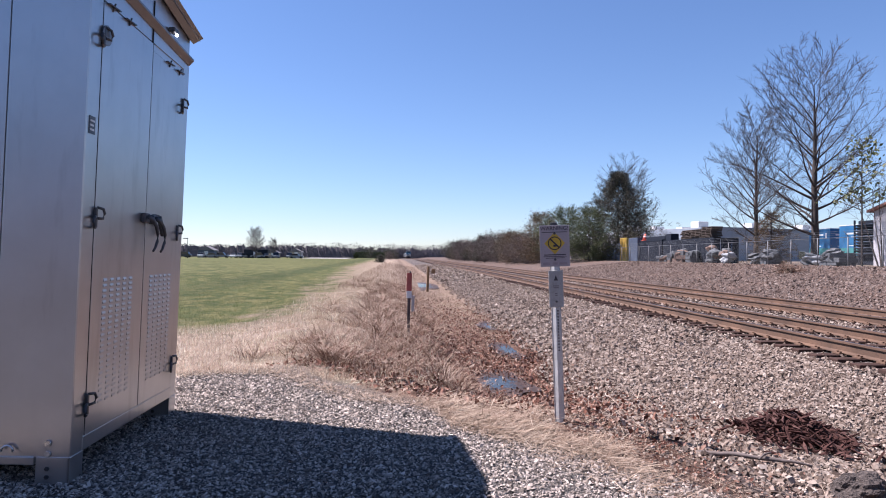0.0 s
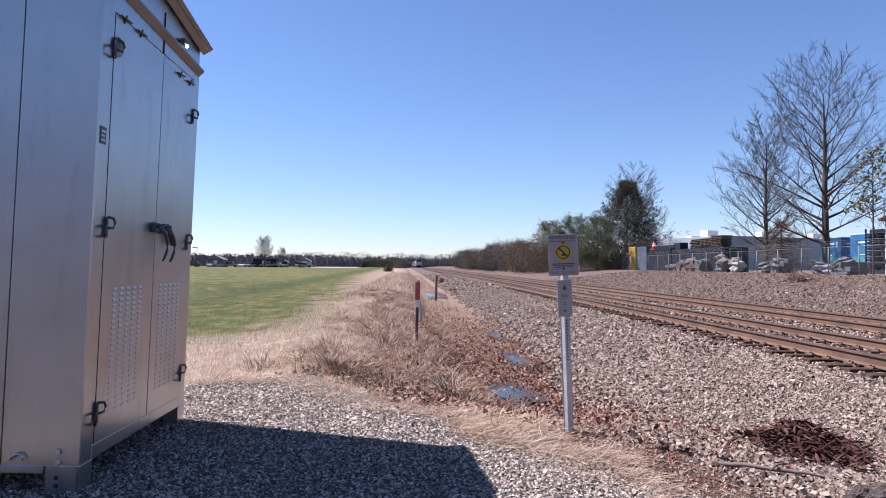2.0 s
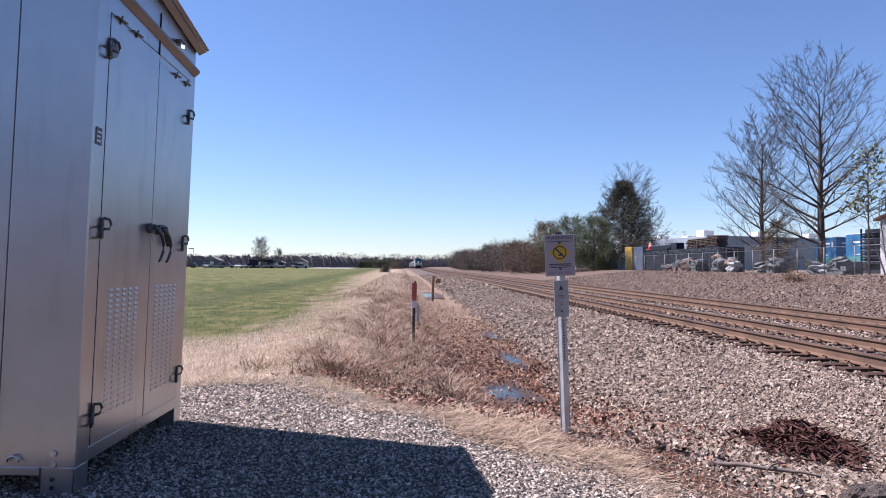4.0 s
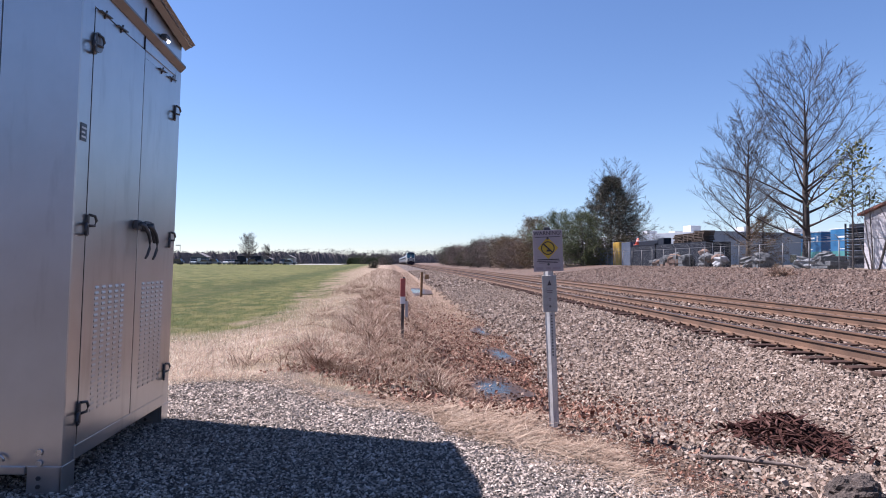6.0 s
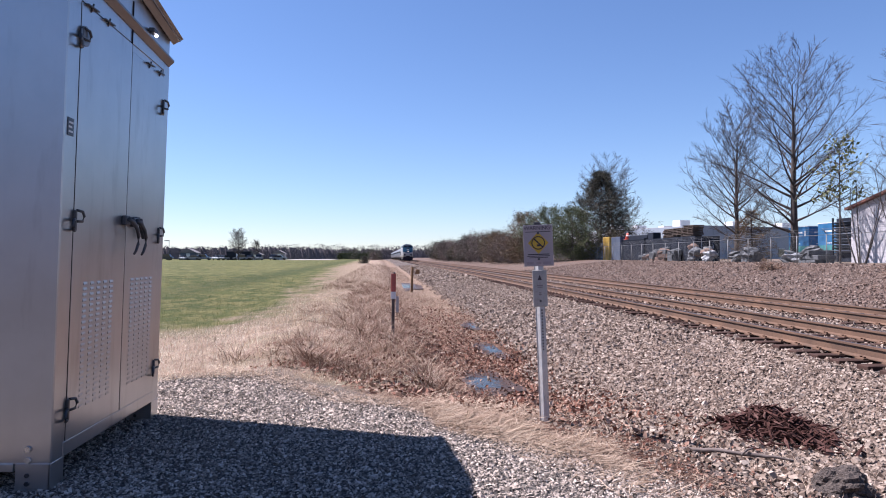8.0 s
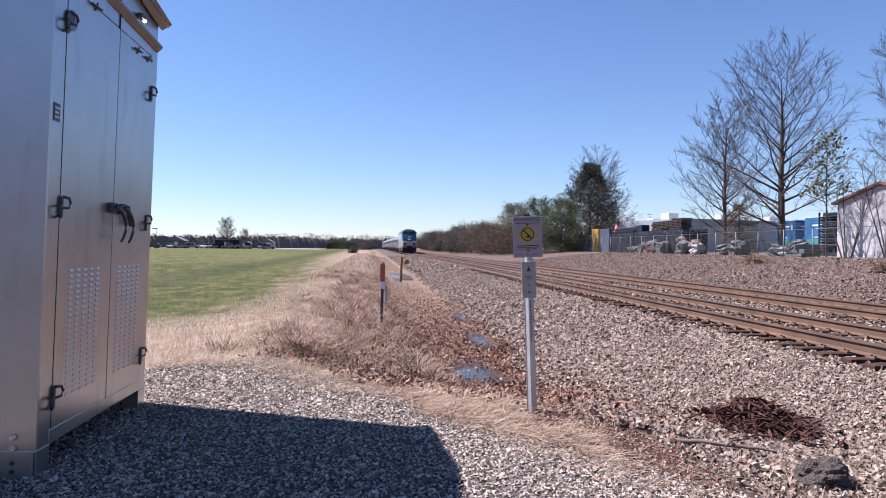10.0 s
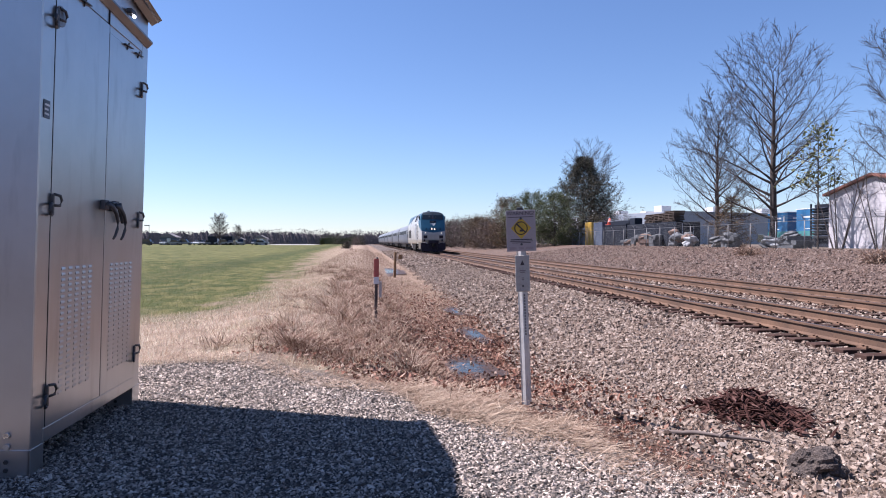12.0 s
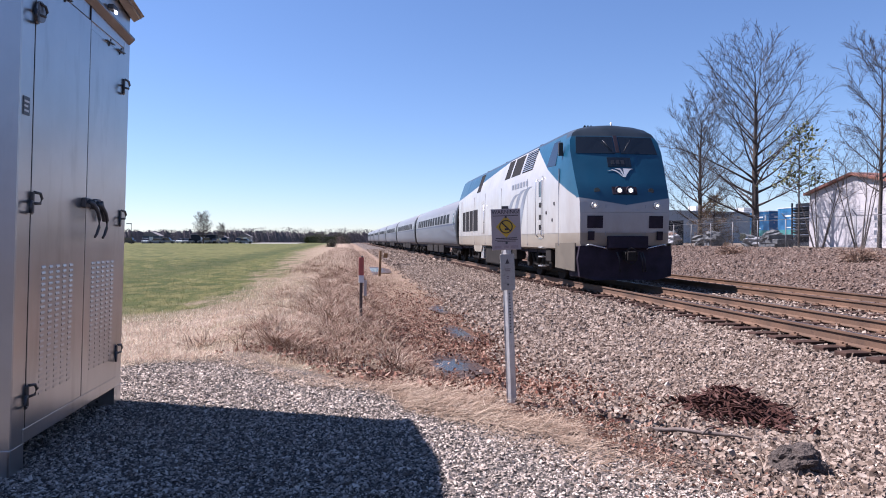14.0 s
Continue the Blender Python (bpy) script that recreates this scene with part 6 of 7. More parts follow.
def white_building():
    """Gable wall towards the tracks."""
    b = thing("white_building", pose(34.8, 38.9, G), "white clapboard building with a shallow brown-red roof", "building")
    W, E, P, D = 9.1, 4.15, 5.20, 16.0
    siding = worn("white_siding", (0.48, 0.46, 0.47), 0.6, 0, 0.06, 0.6, 30, 0.1, dirt_much=0.2)
    wall = bmesh.new()
    slab(wall, [(0, -0.3), (W, -0.3), (W, E), (W / 2, P), (0, E)], lambda u, v, w: (w + 0.02, u, v), 0.2)
    bmesh.ops.recalc_face_normals(wall, faces=wall.faces)
    wp = part("gable_wall", wall, siding, b)
    z = 0.0
    while z < P - 0.15:
        half = W / 2 if z < E else (P - z) / (P - E) * W / 2
        if z + 0.3 > E:
            half = max(0.2, (P - z - 0.29) / (P - E) * W / 2)
        bm = box(bmesh.new(), -0.008, 0.012, W / 2 - half, W / 2 + half, 0.0, 0.285, m=pose(0.005, 0, z, 0, -2.2, 0))
        part("board", bm, siding, wp)
        z += 0.30
    for y in (0.0, W - 0.2):
        part("side_wall", boxed(0.22, D, y, y + 0.2, -0.3, E), siding, b)
    part("rear_wall", boxed(D, D + 0.2, 0, W, -0.3, E), siding, b)
    roof_mat = worn("brown_red_roof", (0.20, 0.085, 0.06), 0.7, 0, 0.2, 1, 20)
    for s in (0, 1):
        bm = bmesh.new()
        pts = [(-0.35, E - 0.07), (W / 2, P + 0.03), (W / 2, P + 0.20), (-0.35, E + 0.10)]
        if s:
            pts = [(W - u, v) for u, v in pts]
        slab(bm, pts, lambda u, v, w: (w - 0.30, u, v), D + 0.6)
        bmesh.ops.recalc_face_normals(bm, faces=bm.faces)
        part("roof", bm, roof_mat, b)
    # tall dark writing on the wall, as bars
    for k in range(5):
        part("wall_mark", boxed(-0.03, -0.015, 2.35, 2.50 + 0.07 * (k % 2), 0.5 + k * 0.5, 0.80 + k * 0.5), LOGO_GREY, b)
        part("wall_mark", boxed(-0.03, -0.015, 1.95, 2.12, 0.6 + k * 0.5, 0.85 + k * 0.5), LOGO_GREY, b)
    return b


white_building()


def junk():
    """Wrapped loads and loose goods behind the fence."""
    rng = random.Random(4)
    white = worn("white_wrap", (0.26, 0.27, 0.28), 0.5, 0, 0.25, 5, 40, 0.2)
    green = worn("green_wrap", (0.16, 0.32, 0.27), 0.5, 0, 0.25, 5, 40, 0.2)
    brown = worn("brown_goods", (0.15, 0.095, 0.07), 0.8, 0, 0.3, 5, 40, 0.2)
    grey = worn("grey_goods", (0.08, 0.085, 0.09), 0.7, 0, 0.3, 5, 40, 0.2)
    for k, (y, h, w, mat, label) in enumerate(((60.0, 1.7, 1.1, white, "load wrapped in white plastic"), (60.9, 2.3, 0.9, green, "load wrapped in pale green plastic"), (57.6, 1.9, 1.3, white, "load wrapped in white plastic"),
                                               (67.5, 2.0, 1.2, brown, "stack of brown goods"), (64.8, 1.8, 1.0, grey, "stack of grey goods"), (72.0, 1.2, 1.2, brown, "stack of brown goods"), (70.0, 1.6, 0.9, grey, "stack of grey goods"),
                                               (50.5, 1.5, 1.2, grey, "stack of grey goods"), (53.0, 1.2, 1.0, white, "load wrapped in white plastic"), (43.0, 1.4, 1.6, grey, "stack of grey goods"), (45.5, 1.1, 1.4, white, "load wrapped in white plastic"),
                                               (96, 2.2, 1.4, white, "load wrapped in white plastic"), (99, 2.6, 1.4, white, "load wrapped in white plastic"), (103, 1.8, 1.4, grey, "stack of grey goods"))):
        t = thing("wrapped_load", pose(28.6 + rng.uniform(-0.2, 0.2), y, G, 0, 0, rng.uniform(-12, 12)), label + " behind the fence", "load", "loads in the yard")
        h *= 0.72
        for q in range(5):
            soft = "wrapped" in label or q > 2
            bm = bmesh.new()
            if soft:
                bmesh.ops.create_icosphere(bm, subdivisions=3, radius=1.0)
                for v in bm.verts:
                    v.co *= 1 + 0.35 * noise.noise(v.co * 1.6 + Vector((k * 3.0, q, 0))) + 0.14 * noise.noise(v.co * 5 + Vector((q, k, 0)))
                a, b, c = w * rng.uniform(0.28, 0.5), w * rng.uniform(0.35, 0.62), h * rng.uniform(0.16, 0.30)
                turn = pose(rng.uniform(-0.25, 0.25) * w, rng.uniform(-0.5, 0.5) * w, 0.13 + h * (0.15 + 0.17 * q), rng.uniform(-20, 20), rng.uniform(-20, 20), rng.uniform(0, 180))
                bmesh.ops.transform(bm, matrix=turn @ Matrix.Diagonal((a, b, c, 1)), verts=bm.verts)
            else:
                box(bm, -w * 0.45, w * 0.45, -w * 0.5, w * 0.5, 0, h * 0.3, 0.03, m=pose(rng.uniform(-0.1, 0.1), rng.uniform(-0.3, 0.3), 0.13 + h * 0.28 * q, rng.uniform(-4, 4), rng.uniform(-4, 4), rng.uniform(-30, 30)))
            part("sack" if soft else "crate", bm, rng.choice([mat, mat, grey, brown, grey]), t)
        for q in (-0.4, 0.0, 0.4):
            part("bearer", boxed(-w / 2, w / 2, q * w - 0.05, q * w + 0.05, 0, 0.13), brown, t)


junk()


def warehouse(m, L, D, H, label, wall, windows=()):
    b = thing("warehouse", m, label, "building", "warehouses beyond the yard")
    w = part("wall", boxed(0, L, 0, D, -0.5, H, 0.0), wall, b)
    part("parapet", boxed(-0.1, L + 0.1, -0.1, 0.25, H, H + 0.25), PANEL_BLUE, b)
    part("roof", boxed(0, L, 0.25, D, H, H + 0.08), worn("flat_roof", (0.35, 0.35, 0.36), 0.8), b)
    k = 0.6
    while k < L - 0.6:
        part("panel_seam", boxed(k, k + 0.06, -0.03, 0.0, -0.4, H - 0.05), worn("seam_blue", (0.16, 0.19, 0.23), 0.6), w)
        k += 3.0
    for x in windows:
        win = part("window", boxed(x, x + 1.5, -0.05, 0.0, 1.2, 2.6), DARK_GLASS, b)
        part("frame", boxed(x - 0.08, x + 1.58, -0.04, 0.0, 2.6, 2.72), WHITE_PAINT, win)
    for x in (2.0, L * 0.32, L * 0.6):
        part("roof_unit", boxed(x, x + 2.2, 3, 5, H + 0.08, H + 1.3, 0.05), WHITE_PAINT, b)
    return b


PANEL_BLUE = worn("panel_blue_grey", (0.230, 0.264, 0.306), 0.6, 0, 0.08, 0.4, 20, 0.05)
PANEL_WHITE = worn("panel_white", (0.527, 0.535, 0.552), 0.6, 0, 0.08, 0.4, 20, 0.05)
warehouse(pose(51.3, 113.0, 0.5, 0, 0, 17), 44, 20, 6.4, "long low blue-grey warehouse beyond the yard", PANEL_BLUE, (16, 22, 30))
warehouse(pose(44.0, 128.0, 0.5, 0, 0, 10), 22, 20, 6.2, "pale warehouse beyond the yard", PANEL_WHITE)


# ---- far side of the field ----
def parked_car(m, color, label, tall=1.45):
    c = thing("parked_car", m, label, "car", "cars parked beyond the field")
    body = bmesh.new()
    side = [(-2.2, 0.35), (2.2, 0.35), (2.25, 0.75), (1.5, 0.92), (-2.1, 0.95), (-2.25, 0.7)]
    slab(body, side, lambda u, v, w: (u, w - 0.88, v), 1.76)
    bmesh.ops.recalc_face_normals(body, faces=body.faces)
    part("body", body, color, c)
    cab = bmesh.new()
    slab(cab, [(-1.7, 0.94), (1.0, 0.92), (0.35, tall), (-1.3, tall)], lambda u, v, w: (u, w - 0.78, v), 1.56)
    bmesh.ops.recalc_face_normals(cab, faces=cab.faces)
    part("cabin", cab, DARK_GLASS, c)
    part("roof", boxed(-1.28, 0.33, -0.76, 0.76, tall - 0.04, tall + 0.03, 0.02), color, c)
    for x in (-1.4, 1.4):
        for y in (-0.9, 0.70):
            b = bmesh.new()
            tube(b, (x, y, 0.33), (x, y + 0.2, 0.33), 0.33, n=14)
            part("wheel", b, BLACK_RUBBER, c)
    return c


CAR_COLORS = [worn("car_white", (0.7, 0.7, 0.7), 0.3), worn("car_dark", (0.03, 0.035, 0.04), 0.3), worn("car_grey", (0.22, 0.23, 0.25), 0.3), worn("car_red", (0.22, 0.03, 0.03), 0.3)]
rng_c = random.Random(8)
for k in range(15):
    x = -78 + k * 3.3 + rng_c.uniform(-0.8, 0.8)
    y = 214 + 0.15 * k + rng_c.uniform(-4, 4)
    pick = rng_c.choice([0, 0, 1, 1, 2, 2, 1])
    parked_car(pose(x, y, float(ground_z(x, y)), 0, 0, rng_c.choice([0, 80, 95, 180])), CAR_COLORS[pick], ("white", "dark", "grey", "dark red")[pick] + " car parked beyond the field", rng_c.choice([1.45, 1.75]))


def shed(m, L, W, H, wall, roof, label, pitched=True):
    b = thing("small_building", m, label, "building", "small buildings beyond the field")
    part("wall", boxed(0, L, 0, W, -0.2, H), wall, b)
    if pitched:
        bm = bmesh.new()
        slab(bm, [(-0.3, H), (L / 2, H + L * 0.28), (L + 0.3, H)], lambda u, v, w: (u, w - 0.3, v), W + 0.6)
        bmesh.ops.recalc_face_normals(bm, faces=bm.faces)
        part("roof", bm, roof, b)
    else:
        part("roof", boxed(-0.1, L + 0.1, -0.1, W + 0.1, H, H + 0.15), roof, b)
    part("door", boxed(L * 0.4, L * 0.4 + 1.2, -0.05, 0.0, 0, 2.1), WHITE_PAINT, b)
    return b


GREY_ROOF = worn("grey_roof", (0.16, 0.15, 0.15), 0.8)
FIELD_END = float(field_rise(220))
shed(pose(-49.0, 218, FIELD_END), 7.4, 4, 2.7, NAVY, GREY_ROOF, "dark flat-roofed trailer office beyond the field", False)
shed(pose(-37.5, 235, FIELD_END), 4, 4, 2.2, worn("pale_wall", (0.30, 0.28, 0.27), 0.8), GREY_ROOF, "small pale house beyond the field")
shed(pose(-46.5, 240, FIELD_END), 4.4, 4, 1.8, worn("tan_wall", (0.20, 0.17, 0.15), 0.8), GREY_ROOF, "small tan house beyond the field")
shed(pose(-66, 228, FIELD_END), 5, 5, 2.4, GREYBLUE, GREY_ROOF, "small grey shed beyond the field")


def lamp_post(m):
    t = thing("street_lamp", m, "dark lamp post with a flat head", "street lamp")
    b = bmesh.new()
    tube(b, (0, 0, 0), (0, 0, 5.0), 0.09, 0.06, n=8)
    part("pole", b, DARK_STEEL, t)
    part("lamp_head", boxed(-1.1, 0.1, -0.2, 0.2, 4.95, 5.15, 0.04), DARK_STEEL, t)
    return t


lamp_post(pose(-53.9, 177, float(field_rise(177))))


def wire_fence():
    f = thing("field_fence", pose(-140, 196, FIELD_END), "low dark wire fence beyond the field", "fence")
    for k in range(18):
        b = bmesh.new()
        tube(b, (k * 5.2, 0, 0), (k * 5.2, 0, 1.7), 0.05, n=6)
        part("post", b, DARK_STEEL, f)
    b = bmesh.new()
    for z in (0.5, 1.0, 1.6):
        tube(b, (0, 0, z), (88.4, 0, z), 0.02, n=4)
    part("wires", b, DARK_STEEL, f)
    return f


wire_fence()
bare_tree(pose(-42.6, 205, FIELD_END), 7.8, 0.20, 61, "round bare tree beyond the field", 0.2, 0.50, "bare trees beyond the field", limbs=34, subs=5, thick=1.8, lift=0.06, rear=(0.45, 1.5))
bare_tree(pose(-38.6, 212, FIELD_END), 5.4, 0.14, 63, "small bare tree beyond the field", 0.2, 0.48, "bare trees beyond the field", limbs=24, subs=5, thick=1.5, lift=0.06, rear=(0.6, 1.8))

# a pale road strip on a low bank across the field
road = grid_mesh("far_road", np.linspace(-33, -17, 28), np.array([214.0, 226.0, 262.0, 276.0]), np.repeat(np.array([[FIELD_END - 0.1], [FIELD_END + 0.06], [FIELD_END + 0.24], [FIELD_END - 0.1]]), 28, 1))
road.materials.append(worn("pale_concrete", (0.24, 0.225, 0.205), 0.9, 0, 0.1, 0.2, 10))
tagged(new("road", road), "pale concrete road across the far field", "road", kind="structure")


# ---- woods along the horizon ----
def far_woods(name, line, count, seed, low, high, material, label, base=0.0):
    """line: x, y at both ends; many ragged crowns."""
    rng = np.random.default_rng(seed)
    (xa, ya), (xb, yb) = line
    trees = max(8, count // 170)
    places, sizes = [], []
    for k in range(trees):
        u = (k + rng.uniform(-0.4, 0.4)) / trees
        cx, cy = xa + (xb - xa) * u + rng.uniform(-3, 3), ya + (yb - ya) * u + rng.uniform(-14, 14)
        h = rng.uniform(low, high)
        w = h * rng.uniform(0.55, 0.9)
        m = count // trees
        f = rng.random(m) ** 1.25
        r = w * np.sqrt(np.clip(1 - (2 * f - 0.9) ** 2 * 0.8, 0.1, 1)) * np.sqrt(rng.random(m))
        a = rng.uniform(0, 6.283, m)
        places.append(np.stack([cx + r * np.cos(a), cy + r * np.sin(a), base + f * h], -1))
        sizes.append(rng.uniform(0.05, 0.10, m) * h)
    p, s = np.concatenate(places), np.concatenate(sizes)
    # the dense inside of the wood, as one ragged bank
    k = 400
    u = np.linspace(0, 1, k)
    px, py = xa + (xb - xa) * u, ya + (yb - ya) * u
    side = np.array([yb - ya, xa - xb]) / math.hypot(xb - xa, yb - ya)
    top = base + low * (0.96 + 0.16 * noise_at(u * trees, u * 0, 0.45, seed) + 0.22 * noise_at(u * trees, u * 0, 2.1, seed + 5.0) + 0.12 * rng.uniform(-1, 1, k))
    rows_v = [np.stack([px + side[0] * d, py + side[1] * d, z], -1) for d, z in ((-low * 0.6, np.full(k, base - 0.5)), (-low * 0.45, base + (top - base) * 0.6), (0.0, top), (low * 0.6, np.full(k, base - 0.5)))]
    i = np.arange(4 * k).reshape(4, k)
    quads = np.stack([i[:-1, :-1], i[:-1, 1:], i[1:, 1:], i[1:, :-1]], -1).reshape(-1, 4)
    mass = new("woods_bank", merged("woods_bank", np.concatenate(rows_v).tolist(), quads.tolist(), material))
    tagged(mass, label, "woods", kind="stuff")
    ob = scattered(name, leaf_shapes(rng, 4, 1.0, 0.6), p, pointing(rng, rng.normal(0, 1, (len(p), 3))), np.stack([s] * 3, -1), material)
    return tagged(ob, label, "woods", kind="stuff")


WOODS = varied("far_bare_woods", [(0.120, 0.109, 0.120), (0.130, 0.117, 0.126), (0.14, 0.122, 0.127), (0.124, 0.117, 0.120)], 0.95, spec=0.0, grain=0.4)
WOODS_GREEN = varied("far_green_woods", [(0.035, 0.045, 0.022), (0.06, 0.07, 0.035), (0.09, 0.09, 0.05)], 0.95)
far_woods("far_woods", ((-330, 330), (-40, 460)), 40000, 1, 7.0, 8.4, WOODS, "grey-brown line of bare woods beyond the field", FIELD_END)
far_woods("far_woods", ((-90, 520), (90, 620)), 20000, 2, 9, 13, WOODS, "grey-brown bare woods where the line vanishes")
far_woods("far_woods", ((-24, 380), (-4, 420)), 6000, 3, 3.5, 6.5, WOODS_GREEN, "greenish clump of trees beside the line", 0.8)
far_woods("far_woods", ((26, 300), (40, 130)), 12000, 4, 5, 8, WOODS, "brown thicket behind the trackside bushes")
far_woods("far_woods", ((60, 260), (330, 160)), 6000, 5, 5, 8, WOODS, "brown woods beyond the warehouses")
# never in view: added to darken what the cabinet's front reflects
far_woods("far_woods", ((-75, -24), (70, -34)), 12000, 6, 6.5, 8.5, WOODS, "unseen brown woods added behind the pad for the cabinet's reflections")


# ---- stones, straw, leaves and grass on the ground ----
def stone_shapes(rng, count, flat=0.80):
    base = np.array([(1, 0, 0), (-1, 0, 0), (0, 1, 0), (0, -1, 0), (0, 0, 1), (0, 0, -1)], float)
    tris = np.array([(0, 2, 4), (2, 1, 4), (1, 3, 4), (3, 0, 4), (2, 0, 5), (1, 2, 5), (3, 1, 5), (0, 3, 5)])
    out = []
    for _ in range(count):
        k = rng.uniform(0.7, 1.3, (6, 1))
        p = base * k + rng.uniform(-0.42, 0.42, (6, 3))
        out.append((p * np.array([1.0, rng.uniform(0.55, 1.0), flat * rng.uniform(0.7, 1.1)]), tris))
    return out


def spread(name, rng, count, xr, yr, size, keep, shapes, material, sink=0.2, label="", category="", tilt=0.6, near=0.0, head=None):
    """Small things strewn where keep(x, y) says so; near > 0 thins them out with distance."""
    x = rng.uniform(*xr, count)
    u = rng.random(count)
    y = yr[0] + (yr[1] - yr[0]) * (u if not near else (np.exp(near * u) - 1) / (math.exp(near) - 1))
    ok = keep(x, y, rng.random(count))
    x, y = x[ok], y[ok]
    s = rng.uniform(*size, len(x))
    s *= 1 + 0.25 * np.clip(rng.normal(0, 1, len(x)), -1, 2)
    z = ground_z(x, y) + ground_rough(x, y) + s * (0.5 - sink)
    p = np.stack([x, y, z], -1)
    ob = scattered(name, shapes, p, random_turns(rng, len(x), tilt, head), np.stack([s] * 3, -1), material)
    return tagged(ob, label, category, kind="stuff")


def pad_edge(x, y):
    return y + np.maximum(x + 1.2, 0) * 0.95 + 0.55 * smooth(0.15, 0.6, x)


rng = np.random.default_rng(5)
BALLAST = varied("ballast_stone", [(0.062, 0.043, 0.034), (0.155, 0.114, 0.086), (0.251, 0.195, 0.155), (0.364, 0.295, 0.238), (0.184, 0.127, 0.096), (0.486, 0.403, 0.332)], 0.9)
PAD_STONE = varied("pad_gravel", [(0.092, 0.077, 0.065), (0.194, 0.162, 0.135), (0.325, 0.272, 0.229), (0.482, 0.405, 0.340), (0.714, 0.608, 0.514)], 0.9)
BANK_STONE = varied("bank_stone", [(0.098, 0.068, 0.054), (0.170, 0.124, 0.102), (0.240, 0.183, 0.152), (0.152, 0.098, 0.072), (0.304, 0.250, 0.214)], 0.92)
stones = stone_shapes(rng, 16)
pebbles = [(p[:5], t[:4]) for p, t in stone_shapes(rng, 16, 0.7)]
corners = np.array([(a, b, c) for a in (-1, 1) for b in (-1, 1) for c in (-1, 1)], float)
sides = np.array([(0, 1, 3), (0, 3, 2), (4, 6, 7), (4, 7, 5), (0, 4, 5), (0, 5, 1), (2, 3, 7), (2, 7, 6), (1, 5, 7), (1, 7, 3)])
chunks = [((corners * 0.72 * rng.uniform(0.65, 1.15, (8, 1)) + rng.uniform(-0.24, 0.24, (8, 3))) * np.array([1.05, rng.uniform(0.65, 0.95), rng.uniform(0.55, 0.85)]), sides) for _ in range(18)]
half_stones = [(p[:5], t[:4]) for p, t in stone_shapes(rng, 16, 0.95)]


def on_ballast(x, y, r):
    return (x > np.interp(y, [3.0, 5.0, 6.4, 8.4, 12.6, 40.0], [2.5, 2.15, 1.95, 2.1, 2.42, 2.5]) + 0.12 * np.sin(y * 1.7) + 0.55 * r ** 2) & ((x < 6.2) | (r < 0.55))


spread("ballast_stones", rng, 46000, (2.0, 6.5), (2.6, 9.0), (0.0125, 0.025), on_ballast, chunks, BALLAST, 0.15, "pale angular ballast stones beside the track", "ballast", near=0.5, tilt=1.2)
spread("ballast_stones", rng, 24000, (2.0, 6.6), (9.0, 12.0), (0.018, 0.036), on_ballast, half_stones, BALLAST, 0.15, "pale angular ballast stones beside the track", "ballast")
spread("ballast_stones", rng, 50000, (1.9, 6.6), (12.0, 45.0), (0.022, 0.044), on_ballast, half_stones, BALLAST, 0.15, "pale angular ballast stones beside the track", "ballast", near=1.6)
between = lambda x, y, r: r < 0.9
among_ties = lambda x, y, r: r < 0.25 + 0.65 * smooth(6.7, 7.0, x)
spread("ballast_stones", rng, 26000, (6.45, 13.6), (8.0, 45.0), (0.026, 0.05), among_ties, half_stones, BALLAST, 0.35, "ballast stones between the rails and ties", "ballast", near=1.2)
spread("ballast_stones", rng, 14000, (1.9, 6.6), (45.0, 120.0), (0.05, 0.10), on_ballast, half_stones, BALLAST, 0.15, "pale ballast stones farther along the track", "ballast", near=0.8)
spread("bank_stones", rng, 44000, (13.4, 26.5), (14.0, 75.0), (0.028, 0.066), between, half_stones, BANK_STONE, 0.2, "brown stones on the far bank", "stones", near=1.0)
on_pad = lambda x, y, r: (pad_edge(x, y) < 7.85 - 0.45 * r * r) & (x < 2.25 + 0.5 * r)
spread("pad_gravel", rng, 108000, (-3.2, 2.6), (2.9, 8.0), (0.007, 0.0155), on_pad, pebbles, PAD_STONE, 0.25, "grey crushed gravel of the pad", "gravel")
strays = lambda x, y, r: (r < 0.5) & (x > 1.2)
spread("stray_stones", rng, 7000, (1.2, 3.2), (2.6, 7.0), (0.006, 0.018), strays, chunks, BALLAST, 0.2, "stray stones among dry leaves", "stones")

# straw: thin bent blades
def blade_shapes(rng, count, lean=0.5):
    out = []
    for _ in range(count):
        b = rng.uniform(0.1, lean)
        c = rng.uniform(-0.2, 0.2)
        pts = np.array([[-0.012, 0, 0], [0.012, 0, 0], [0.010 + c * 0.4, b * 0.35, 0.55], [-0.010 + c * 0.4, b * 0.35, 0.55], [c, b, 0.95 - 0.3 * b]])
        out.append((pts, np.array([[0, 1, 2], [0, 2, 3], [3, 2, 4]])))
    return out


STRAW = varied("dry_straw", [(0.141, 0.089, 0.061), (0.298, 0.212, 0.147), (0.439, 0.335, 0.246), (0.533, 0.431, 0.325), (0.219, 0.142, 0.098)], 0.85, patch=(1.5, (0.163, 0.096, 0.063), 0.55))
DRY = varied("dry_grass_blade", [(0.332, 0.217, 0.149), (0.649, 0.467, 0.323), (0.850, 0.707, 0.499), (0.850, 0.850, 0.676), (0.533, 0.346, 0.230)], 0.85, patch=(1.3, (0.253, 0.152, 0.101), 0.6))
REED = varied("brown_reed", [(0.069, 0.037, 0.024), (0.172, 0.098, 0.067), (0.345, 0.236, 0.172), (0.127, 0.063, 0.043), (0.529, 0.425, 0.328), (0.460, 0.345, 0.253)], 0.85, patch=(1.1, (0.149, 0.078, 0.052), 0.4))
